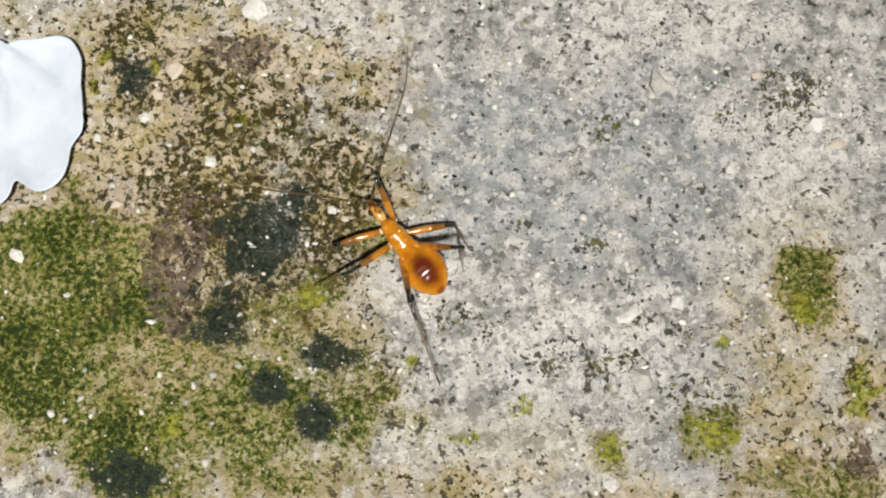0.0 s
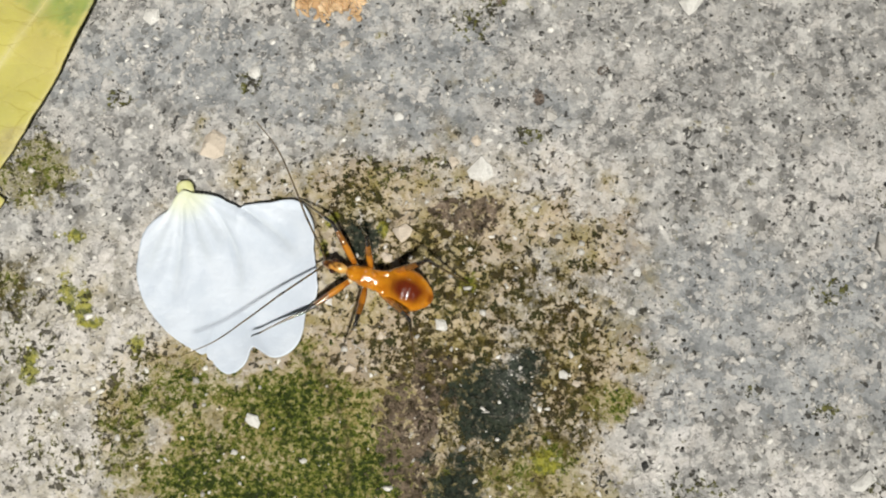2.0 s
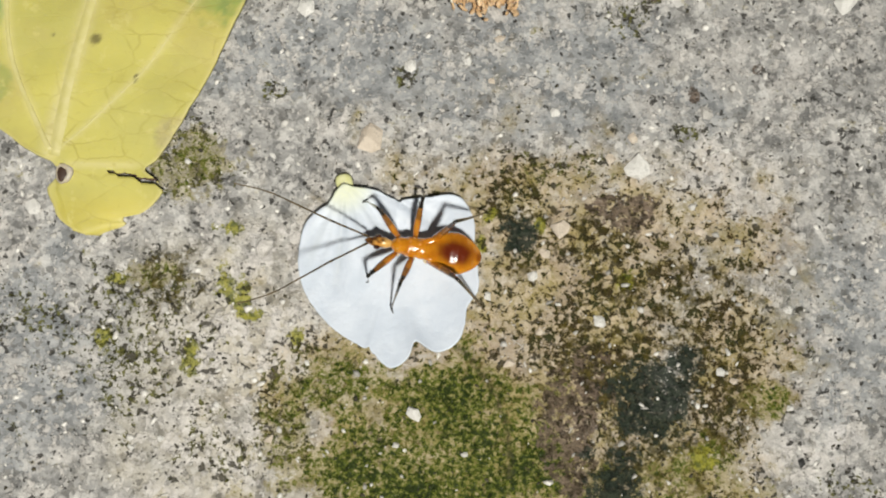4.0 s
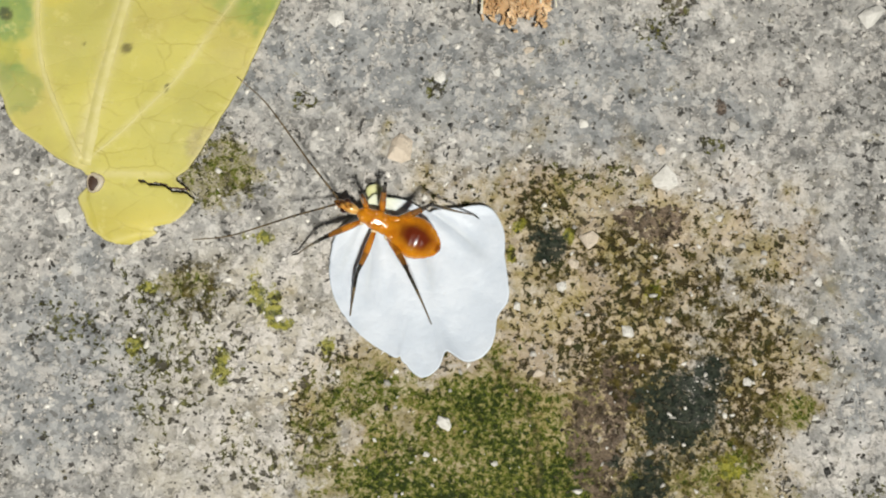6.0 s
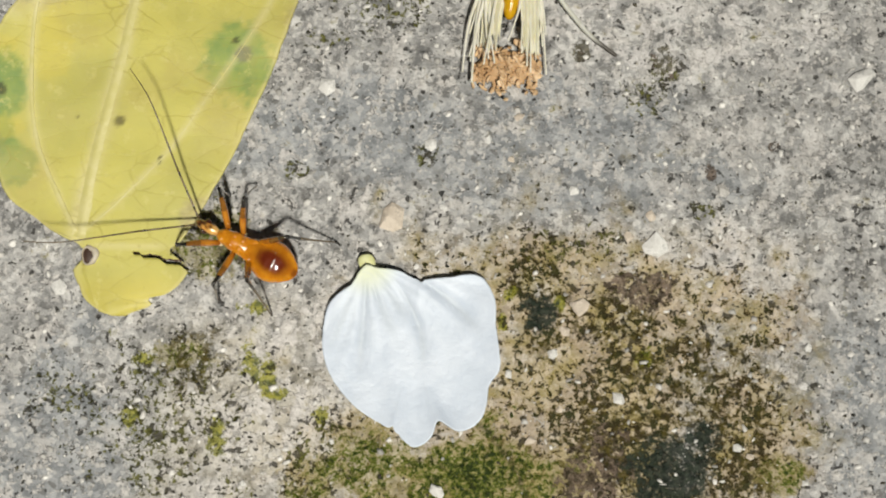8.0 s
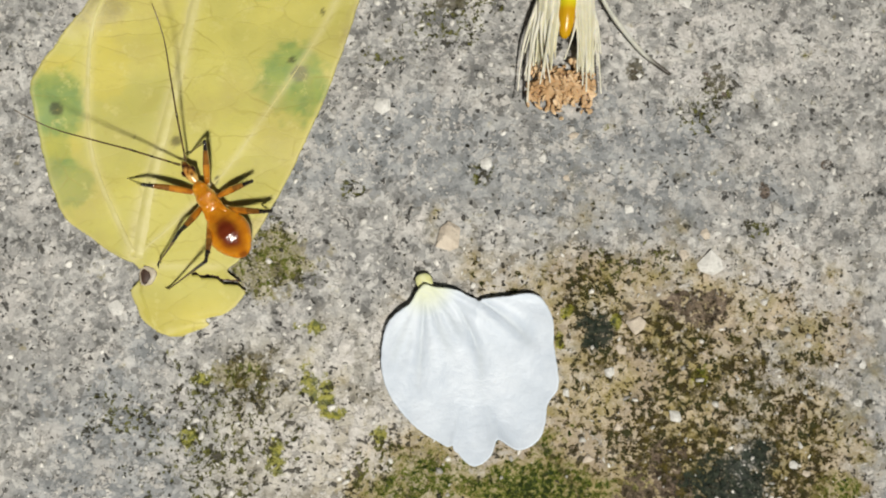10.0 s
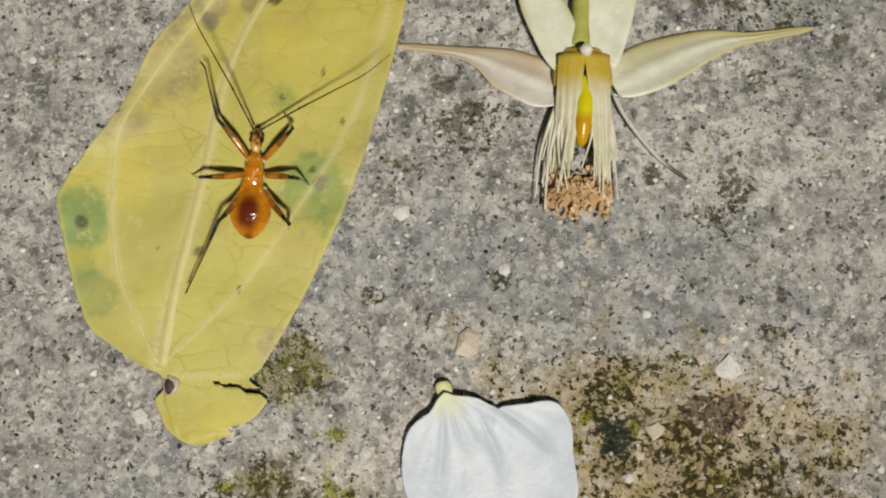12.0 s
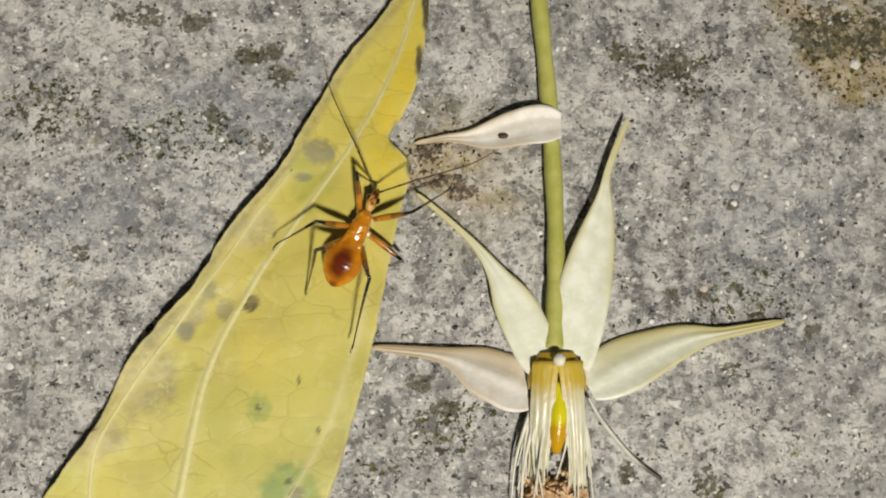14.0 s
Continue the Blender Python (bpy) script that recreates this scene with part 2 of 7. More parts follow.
def leaf_material():
    m = Nodes("yellowed_leaf")
    c = m.mix(m.ramp(m.noise(0.12, 4), 0.35, 0.65), (0.450, 0.422, 0.118), (0.535, 0.490, 0.128))
    c = m.mix(m.attr("green"), c, m.mix(m.ramp(m.noise(0.4, 4), 0.35, 0.65), (0.20, 0.29, 0.085), (0.30, 0.36, 0.09)))
    c = m.mix(m.math("MULTIPLY", m.attr("bright"), 0.75), c, (0.640, 0.495, 0.050))
    c = m.mix(m.attr("tanned"), c, m.mix(m.ramp(m.noise(0.5, 5, 0.7), 0.38, 0.62), (0.27, 0.235, 0.115), (0.43, 0.365, 0.15)))
    c = m.mix(m.attr("pale"), c, (0.62, 0.565, 0.28))
    # bruises and spots; on the right margin they also hold painted shade
    c = m.mix(m.attr("bruise_and_edge_shade"), c, (0.20, 0.19, 0.12))
    c = m.mix(m.attr("spot"), c, (0.018, 0.015, 0.010))
    # fine cross veins, longer across the leaf than along it
    stretch = m.tree.nodes.new("ShaderNodeMapping")
    m.link(m.warp(0.5, 0.9), stretch.inputs["Vector"])
    stretch.inputs["Rotation"].default_value = (0, 0, radians(-20))
    stretch.inputs["Scale"].default_value = (0.62, 1.15, 1.0)
    net = m.cells(0.42, "DISTANCE_TO_EDGE", vector=stretch.outputs[0])
    net2 = m.cells(1.25, "DISTANCE_TO_EDGE", vector=stretch.outputs[0])
    line, line2 = m.ramp(net, 0.0, 0.045, 1, 0), m.ramp(net2, 0.0, 0.07, 1, 0)
    c = m.mix(m.math("MULTIPLY", line, m.ramp(m.noise(0.22, 4), 0.42, 0.64, 0.0, 0.40)), c, (0.30, 0.24, 0.04))
    c = m.mix(m.math("MULTIPLY", line2, m.ramp(m.noise(0.30, 4), 0.46, 0.70, 0.0, 0.15)), c, (0.31, 0.25, 0.05))
    c = m.mix(m.ramp(m.noise(0.09, 5, 0.65), 0.50, 0.66, 0, 0.45), c, (0.43, 0.36, 0.12))
    c = m.mix(m.ramp(m.noise(1.4, 4, 0.7), 0.58, 0.70, 0, 0.40), c, (0.38, 0.32, 0.06))
    c = m.mix(m.ramp(m.noise(0.7, 4, 0.7), 0.56, 0.70, 0, 0.45), c, (0.62, 0.575, 0.22))
    h = m.math("SUBTRACT", m.math("ADD", m.math("MULTIPLY", m.noise(0.7, 5), 0.6), m.math("MULTIPLY", m.ramp(net, 0.0, 0.30), 0.28)), m.math("MULTIPLY", line, 0.10))
    m.bump(h, 0.09, 0.6)
    return m.done(c, m.ramp(m.noise(0.8, 4), 0.3, 0.7, 0.48, 0.65), Specular_IOR_Level=0.4, Subsurface_Weight=0.08, Subsurface_Radius=(0.0006, 0.0005, 0.0001))


def vein_material():
    m = Nodes("pale_leaf_vein")
    c = m.mix(m.ramp(m.noise(0.9, 4), 0.35, 0.65), (0.53, 0.485, 0.18), (0.57, 0.52, 0.23))
    m.bump(m.noise(2.2, 3), 0.05)
    return m.done(c, 0.5)


def petal_material():
    m = Nodes("white_petal")
    c = m.mix(m.ramp(m.noise(0.4, 4), 0.35, 0.65), (0.560, 0.625, 0.725), (0.635, 0.695, 0.790))
    c = m.mix(m.attr("base"), c, (0.60, 0.63, 0.36))
    # grey streaks, and the shade of the creases put into the colour
    c = m.mix(m.math("MULTIPLY", m.attr("streak_and_crease_shade"), 0.45), c, (0.44, 0.49, 0.53))
    c = m.mix(m.ramp(m.noise(0.8, 2), 0.74, 0.78, 0, 0.5), c, (0.45, 0.42, 0.33))
    m.bump(m.math("ADD", m.noise(0.55, 5, 0.62), m.math("MULTIPLY", m.noise(2.6, 4), 0.26)), 0.17, 0.65)
    return m.done(c, 0.5, Subsurface_Weight=0.12, Subsurface_Radius=(0.0005, 0.0005, 0.0005))


def tissue_material(name, low, high, tip=None, rough=0.45, bump=0.06, sss=0.1):
    """Plant tissue; tip: a second colour along the attribute 'along'."""
    m = Nodes(name)
    c = m.mix(m.ramp(m.noise(0.55, 5, 0.6), 0.35, 0.66), low, high)
    c = m.mix(m.math("MULTIPLY", m.each(), 0.5), c, low)
    if tip:
        c = m.mix(m.attr("along"), c, tip)
    c = m.mix(m.ramp(m.noise(2.4, 4, 0.7), 0.64, 0.72, 0, 0.35), c, tuple(v * 0.6 for v in low))
    m.bump(m.noise(2.0, 4), bump, 0.8)
    return m.done(c, rough, Subsurface_Weight=sss, Subsurface_Radius=(0.0005, 0.0004, 0.0002))


def shell_material(name, low, high, patch=None, rough=0.16):
    """Glossy insect cuticle; patch: a darker colour along the attribute 'patch'."""
    m = Nodes(name)
    c = m.mix(m.ramp(m.noise(1.1, 4), 0.35, 0.65), low, high)
    if patch:
        c = m.mix(m.attr("patch"), c, patch)
    m.bump(m.math("ADD", m.noise(1.5, 3, 0.5), m.math("MULTIPLY", m.noise(4.0, 2), 0.20)), 0.10, 0.9)
    return m.done(c, rough, Coat_Weight=1.0, Coat_Roughness=0.05, Specular_IOR_Level=0.7, Subsurface_Weight=0.05, Subsurface_Radius=(0.0004, 0.0002, 0.0001))


CONCRETE = slab_material()
STONE_WHITE = stone_material("white_quartz", (0.64, 0.63, 0.60), (0.87, 0.86, 0.83), 0.4)
STONE_PALE = stone_material("pale_grey_stone", (0.40, 0.385, 0.36), (0.64, 0.62, 0.585), 0.6)
STONE_CREAM = stone_material("cream_stone", (0.56, 0.48, 0.39), (0.80, 0.71, 0.60))
STONE_DARK = stone_material("black_stone", (0.02, 0.02, 0.02), (0.05, 0.05, 0.05), 0.4)
GRIT_PALE = grit_material("pale_sand", (0.32, 0.31, 0.29), (0.88, 0.86, 0.82))
GRIT_DARK = grit_material("dark_sand", (0.02, 0.02, 0.016), (0.10, 0.09, 0.06))
MOSS = grit_material("moss_green", (0.022, 0.038, 0.004), (0.110, 0.135, 0.014))
LEAF, VEIN, PETAL_WHITE = leaf_material(), vein_material(), petal_material()
CLAW = tissue_material("petal_claw", (0.60, 0.61, 0.27), (0.70, 0.71, 0.42))
SEPAL = tissue_material("cream_sepal", (0.70, 0.715, 0.58), (0.83, 0.845, 0.74), (0.56, 0.50, 0.22))
SEPAL_DRY = tissue_material("withered_sepal", (0.66, 0.62, 0.55), (0.82, 0.80, 0.75), (0.52, 0.41, 0.25))
STALK = tissue_material("green_stalk", (0.40, 0.41, 0.09), (0.52, 0.51, 0.16))
CUP = tissue_material("amber_cup", (0.50, 0.31, 0.02), (0.64, 0.46, 0.06), rough=0.25, sss=0.25)
PISTIL = tissue_material("yellow_pistil", (0.62, 0.55, 0.01), (0.72, 0.66, 0.02), (0.56, 0.31, 0.008), rough=0.25)
SHEATH = tissue_material("stamen_sheath", (0.60, 0.57, 0.40), (0.80, 0.78, 0.66), (0.54, 0.39, 0.045), rough=0.3, sss=0.2)
FILAMENT = tissue_material("white_filament", (0.66, 0.64, 0.52), (0.80, 0.78, 0.68))
ANTHER = tissue_material("brown_anther", (0.48, 0.30, 0.15), (0.84, 0.64, 0.42), rough=0.75, bump=0.15)
STYLE = tissue_material("pale_style", (0.50, 0.50, 0.44), (0.68, 0.67, 0.60), (0.06, 0.05, 0.04))
PETIOLE_RIM = tissue_material("petiole_rim", (0.42, 0.36, 0.27), (0.60, 0.55, 0.46), rough=0.7)
PETIOLE_CORE = tissue_material("petiole_core", (0.045, 0.022, 0.014), (0.10, 0.050, 0.03), rough=0.6)
ORANGE = shell_material("orange_cuticle", (0.50, 0.168, 0.005), (0.60, 0.235, 0.009), (0.125, 0.018, 0.003), 0.2)
LEG_ORANGE = shell_material("orange_leg", (0.33, 0.100, 0.008), (0.52, 0.205, 0.018), rough=0.2)
LEG_BROWN = shell_material("brown_leg", (0.13, 0.050, 0.008), (0.27, 0.110, 0.016), rough=0.2)
HEAD = shell_material("mottled_head", (0.50, 0.19, 0.02), (0.70, 0.42, 0.12), (0.045, 0.014, 0.005), rough=0.18)
LEG_BLACK = shell_material("black_leg", (0.009, 0.008, 0.006), (0.022, 0.018, 0.014), rough=0.2)
LEG_GREY = shell_material("brown_shin", (0.055, 0.036, 0.013), (0.135, 0.088, 0.030), rough=0.3)
EYE = shell_material("dark_eye", (0.03, 0.008, 0.004), (0.06, 0.016, 0.008), rough=0.1)
# pale coxa joints, and the beads painted as glints on the thighs
JOINT_AND_GLINT = shell_material("pale_joint_and_glint", (0.66, 0.52, 0.30), (0.74, 0.62, 0.40), rough=0.25)


# ---- mesh helpers ----
def part(name, bm, material, parent=None, label="", smooth=True):
    """Links a bmesh, in millimetres, as one mesh object under a thing or a part."""
    bmesh.ops.scale(bm, vec=(MM, MM, MM), verts=bm.verts)
    bmesh.ops.recalc_face_normals(bm, faces=bm.faces)
    me = bpy.data.meshes.new(name)
    bm.to_mesh(me)
    bm.free()
    for one in material if isinstance(material, (list, tuple)) else (material,):
        me.materials.append(one)
    if smooth:
        me.polygons.foreach_set("use_smooth", [True] * len(me.polygons))
    ob = new(name, me)
    ob.parent = parent
    return tagged(ob, label)


def attribute(ob, name, function):
    """A value at each corner point of ob, from its place in millimetres."""
    layer = ob.data.attributes.new(name, "FLOAT", "POINT")
    layer.data.foreach_set("value", [float(function(v.co / MM)) for v in ob.data.vertices])


def spread(table, x):
    """A smooth curve through (place, value) pairs."""
    xs = [p[0] for p in table]
    if x <= xs[0]:
        return table[0][1]
    if x >= xs[-1]:
        return table[-1][1]
    i = max(k for k in range(len(xs) - 1) if xs[k] <= x)
    p0, p1, p2, p3 = (table[min(max(k, 0), len(xs) - 1)] for k in (i - 1, i, i + 1, i + 2))
    h = p2[0] - p1[0]
    u = (x - p1[0]) / h
    m1 = (p2[1] - p0[1]) / max(p2[0] - p0[0], 1e-6) * h
    m2 = (p3[1] - p1[1]) / max(p3[0] - p1[0], 1e-6) * h
    return (2 * u ** 3 - 3 * u ** 2 + 1) * p1[1] + (u ** 3 - 2 * u ** 2 + u) * m1 + (3 * u ** 2 - 2 * u ** 3) * p2[1] + (u ** 3 - u ** 2) * m2


def step(a, b, x):
    u = min(1.0, max(0.0, (x - a) / (b - a)))
    return u * u * (3 - 2 * u)


def loft(bm, rings, close=True, cap=True, mats=None):
    """Skins rings of points; mats: a material number for each stretch."""
    rows = [[bm.verts.new(p) for p in ring] for ring in rings]
    n = len(rows[0])
    for k, (a, b) in enumerate(zip(rows, rows[1:])):
        for i in range(n if close else n - 1):
            f = bm.faces.new((a[i], a[(i + 1) % n], b[(i + 1) % n], b[i]))
            if mats:
                f.material_index = mats[k]
    if cap and close:
        f = bm.faces.new(rows[0][::-1])
        f.material_index = mats[0] if mats else 0
        f = bm.faces.new(rows[-1])
        f.material_index = mats[-1] if mats else 0
    return rows


def tube(bm, points, radii, n=8, mats=None):
    """A round tube along points."""
    pts = [Vector(p) for p in points]
    rings, side = [], None
    for i, p in enumerate(pts):
        ahead = (pts[min(i + 1, len(pts) - 1)] - pts[max(i - 1, 0)]).normalized()
        side = ahead.orthogonal().normalized() if side is None else (side - ahead * side.dot(ahead)).normalized()
        up = ahead.cross(side)
        rings.append([p + radii[i] * (math.cos(a) * side + math.sin(a) * up) for a in (2 * math.pi * k / n for k in range(n))])
    return loft(bm, rings, mats=mats)


def bend(points, count):
    """A smooth line through a few points (Catmull-Rom)."""
    ps = [Vector(p) for p in points]
    out = []
    for k in range(count):
        u = k / (count - 1) * (len(ps) - 1)
        i = min(int(u), len(ps) - 2)
        f = u - i
        a, b, c, d = ps[max(i - 1, 0)], ps[i], ps[i + 1], ps[min(i + 2, len(ps) - 1)]
        out.append(0.5 * (2 * b + (c - a) * f + (2 * a - 5 * b + 4 * c - d) * f * f + (3 * b - a - 3 * c + d) * f ** 3))
    return out


def ball(bm, centre, radii, u=14, v=9, mat=0):
    made = bmesh.ops.create_uvsphere(bm, u_segments=u, v_segments=v, radius=1)
    for vert in made["verts"]:
        vert.co = Vector(centre) + Vector(c * r for c, r in zip(vert.co, radii))
    for f in {f for vert in made["verts"] for f in vert.link_faces}:
        f.material_index = mat


def thing(name, label, category, place=(0, 0, 0), turn=0, group=""):
    ob = new(name)
    ob.empty_display_size = 0.002
    ob.matrix_basis = pose(place[0] * MM, place[1] * MM, place[2] * MM, 0, 0, turn)
    return tagged(ob, label, category, group)


# ---- slab ----
LATTICE = np.random.RandomState(7).rand(256, 256)


def value_noise(x, y, size, octaves=4, shift=0.0):
    total, weight, amount = 0, 0, 1.0
    for k in range(octaves):
        u, v = x / size + 17.3 * k + shift, y / size + 9.1 * k - shift
        i, j = np.floor(u).astype(int), np.floor(v).astype(int)
        a, b = u - i, v - j
        a, b = a * a * (3 - 2 * a), b * b * (3 - 2 * b)
        g = lambda p, q: LATTICE[(i + p) % 256, (j + q) % 256]
        total = total + amount * ((g(0, 0) * (1 - a) + g(1, 0) * a) * (1 - b) + (g(0, 1) * (1 - a) + g(1, 1) * a) * b)
        weight += amount
        size, amount = size / 2, amount / 2
    return total / weight


TAN = [(20.4, -16.6, 12.6, 11.2), (15.4, -24, 16, 11.6), (27, -9.4, 9.2, 3.9), (34.5, -21.8, 5.8, 9.2), (44.9, 51.9, 5.3, 4.9), (4.1, 42.3, 2.9, 3.4), (40.2, 55.4, 4.4, 2.9), (18.6, -28.2, 16, 20.4), (20.2, -11.6, 13.6, 6.3), (72.4, -43.3, 7.3, 4.4), (72.8, -29.4, 4.4, 4.4), (76.9, -37.6, 2.9, 4.4), (24.1, -14.6, 9.7, 8.7), (17.4, -6.4, 9.7, 2.9)]
GREEN = [(-10.9, -4.4, 1.9, 2.0), (10.4, -26.3, 7.3, 5.3), (10.2, -32.1, 11.2, 3.9), (2.9, -23.9, 3.4, 2.4), (33.5, -28.6, 1.8, 1.5), (37.7, -25, 1.9, 1.5), (12.2, -29.1, 6.3, 6.8), (11.2, -35, 7.3, 4.4), (72.6, -29.8, 2.2, 2.5), (72.5, -27, 2.9, 1.3), (64.2, -40.6, 2.2, 1.9), (72.4, -44.4, 3.9, 1.9), (56.3, -41.9, 1.5, 1.5), (21.2, -39.2, 1.9, 1.9), (28.8, -39.1, 7.3, 4.9), (18.2, -41.6, 7.3, 3.9)]
GREEN2 = [(-11.9, -4.9, 4.4, 3), (-14.6, -16.9, 5.3, 3.9), (-17.5, -19.2, 1.2, 1.2), (-2.6, -28.3, 2.9, 1.9), (-10.6, -5.2, 3.6, 3.4), (7, 3, 1.3, 1.1), (-1.5, 13.2, 1.9, 1), (4.9, 18.3, 1.2, 1.2), (-4, 1.4, 1, 1), (28.8, 10.5, 1.4, 0.9), (-16.2, 45.2, 1.7, 1.2), (-13.1, 52.2, 2.4, 1.1), (-10.3, 50.2, 1.5, 1.2), (21.2, 51.8, 1.3, 1.2), (5.3, 17.8, 1.2, 0.9), (31.7, 21.2, 1.2, 0.8), (44.5, 53.6, 3.9, 2.4)]
FLECK = [(-15.8, -21.6, 9.7, 6.8), (-7.2, -28.8, 7.3, 3.9), (-22, -17.9, 5.8, 3.4), (-1.3, -24.2, 2.9, 4.4), (19.8, -4.9, 7.8, 2.4), (52.9, -34.4, 3.6, 2.0), (64.1, -37.5, 4.6, 2.8), (42.8, -31.1, 2.4, 2.0), (71.4, -13.2, 5.3, 3.4), (34.7, -37.3, 4.4, 5.3), (-20.9, 44.2, 7.8, 3.4), (3.3, 16.5, 5.3, 2.9), (34.5, 28.4, 6.8, 4.4), (26.6, 50.4, 7.8, 3.4), (-31.6, 46.5, 5.8, 4.4), (-20.4, 25.1, 2.9, 2.9)]
LIME = [(-7.0, -15.9, 2.1, 2.3), (-4.9, -17.7, 0.7, 0.7), (-10.2, -21.5, 0.8, 1.9), (-1.3, -19.8, 0.8, 0.9), (-7.4, -10.6, 1.4, 0.7), (18.8, -9.9, 0.7, 1.1), (32.3, -28.8, 1.6, 1.3), (-17.5, -19.7, 0.9, 1.2), (14.8, -9.4, 0.8, 1), (-16.6, -14.9, 0.9, 0.7), (14, -11.8, 0.5, 0.9), (72.5, -30.3, 2.2, 1.9), (21.2, -39.5, 1.5, 1.3), (64, -40.6, 1.6, 1.6), (56.3, -41.9, 1.3, 1.2), (26, -14.8, 0.8, 1.1), (76.5, -37.1, 1.7, 1.9)]
DARK = [(29.1, -24.1, 3.5, 3), (31.2, -21.5, 1.8, 1.5), (25, -30.8, 2.3, 2.2), (17.2, -10.6, 1.4, 1.4), (26.6, -26.3, 1.5, 1), (33.9, -34, 2.9, 1.2), (17.0, -11.4, 1.1, 1.2), (25, -30.7, 2, 2), (29, -36.6, 1.6, 1.5), (32.8, -39, 1.9, 1.8), (33.3, -34.6, 1.2, 1.1), (17.6, -43.6, 2.4, 1.5)]
BROWN = [(3.6, 42.6, 1.7, 1.4), (5.6, 39.4, 2.2, 0.9), (7.4, 38.4, 2.2, 0.9), (26.5, -8.2, 4.5, 1.0), (21.9, -25.4, 3.4, 4.6), (26.5, -9.2, 2.9, 1.5), (21.5, -30.4, 2.4, 2.9), (21.3, -27.3, 2.9, 3.9), (76.2, -42, 1.9, 2.9), (27.6, 11.3, 0.6, 1), (28.8, 10.1, 1.2, 0.4), (32.3, 1.4, 0.7, 0.8), (37.9, 3.8, 0.6, 0.5), (20.9, 11.8, 0.5, 0.9), (24.4, 8.5, 0.4, 0.6)]
BLUE = [(-16, 44, 10, 9), (-29, 36, 8, 6), (36, 34, 7, 9), (20, 6, 10, 4), (46.2, -17.5, 8.2, 6.8), (61.7, -18, 7.3, 10.2), (68.7, -36.6, 4.4, 3.4), (63, -41.9, 6.8, 2.9), (53.1, -23.7, 5.8, 3.9), (1.8, 4.3, 12.6, 3.9), (19.4, 0, 14.6, 2.9), (-22.7, -21.6, 7.8, 9.7), (43, -21, 4.4, 7.3), (-10.8, -29.7, 3.9, 2.9), (18, 1.2, 16, 3.4), (3, 5.3, 6.3, 4.4)]
PALE = [(60.8, -11.4, 1.6, 1.4), (52.9, -33.8, 8.2, 3.9), (58.3, -36.1, 3.4, 1.9), (62.2, -6.7, 12.6, 2.9), (72.2, -16.6, 6.8, 5.3), (41.9, -29.2, 3.9, 2.9), (-4.2, -21.4, 7.3, 6.3), (-7.2, -27.9, 6.3, 4.4), (-0.1, -17.7, 2.4, 2.9), (31.5, -6.2, 8.2, 3.4), (-1.6, -13.4, 5.3, 3.4), (40.8, -28.5, 4.4, 2.9), (21, 47.1, 3.9, 3.4), (36.9, 40.2, 4.4, 3.9), (-26.6, 54.3, 8.7, 2.9), (28.4, 14.1, 9.7, 3.4), (-14.5, 39.2, 3.9, 1.9), (-33, 31.5, 3.9, 2.9)]
SOOT = [(30.8, -18.2, 5.2, 4.6), (25.4, -17, 3.6, 2.8), (33.9, -23.4, 2.9, 5.3), (16.4, -8.8, 1.8, 2.6), (22.2, -11.7, 4.0, 2.0), (23.5, -19.8, 4.4, 2.9), (28.6, -28.5, 4.4, 2.9), (-12.4, -15, 2.2, 2.4), (28.4, -20.3, 5.3, 5.3)]
WHITE_1 = [(27.4, -5.1, 1.21), (20.2, -0.2, 0.68), (12.7, 4.3, 0.68), (52.3, -4.5, 0.58), (8.5, -25.9, 0.87), (33.9, -22.2, 0.53), (62.1, -29.9, 0.87), (28, -2.3, 0.48), (39.9, -17, 0.58), (39.7, -25.2, 0.48), (14.5, -16.1, 0.58), (58.2, -31, 0.97), (7, -28.5, 0.44), (12.6, -29.2, 0.44), (49.6, -9.5, 0.48), (18.2, -14.5, 0.68), (23.9, -18.1, 0.78), (74.4, -15.1, 0.97), (66.9, -19, 0.63), (56.4, -44.4, 0.87), (77, -40.3, 0.44)]
WHITE_2 = [(7.7, 3.8, 0.82), (-7.9, -25.3, 0.39), (-24, -9, 0.87), (-17.9, -11.7, 0.53), (45.8, 9.9, 1.16), (8.9, -1.9, 0.44), (-2.6, -5.2, 0.34), (-34.8, 22.9, 0.68), (4.2, 23.9, 0.63), (-3.9, -4.3, 0.39), (25.8, 18.5, 0.78), (-1.5, 8.9, 0.87), (45, 50.5, 0.68), (32.5, 38.6, 0.58), (-23.4, 20.5, 0.58)]
CREAM = [(4.4, -2.9, 1.31), (26.9, -2.4, 0.68), (20.6, -10.4, 0.92), (16.3, -21.7, 0.68), (18.8, -19.1, 0.48), (25, -4.3, 0.68), (69.7, -10.9, 0.68), (32.4, -10.4, 0.63), (76, -16.8, 0.82), (35, -23, 0.44), (19.3, -12.5, 0.68), (-3.4, -28.1, 0.58), (15.5, 6.3, 0.58), (14.8, 2.5, 0.44), (17, 33.7, 0.58), (29, 29, 0.53)]
BLACK = [(40.4, -29.6, 0.53), (-3.9, -34, 0.48), (47.2, -5, 0.39), (47.1, -19.2, 0.34), (61.8, -6.3, 0.34), (8.7, -0.6, 0.39), (-6.8, -26.3, 0.24), (-12.8, 51.9, 0.39), (38, 32.1, 0.44), (15.6, 40.5, 0.39), (22.8, 26, 0.39), (5.7, 25.7, 0.39), (66.4, -28.5, 0.24)]
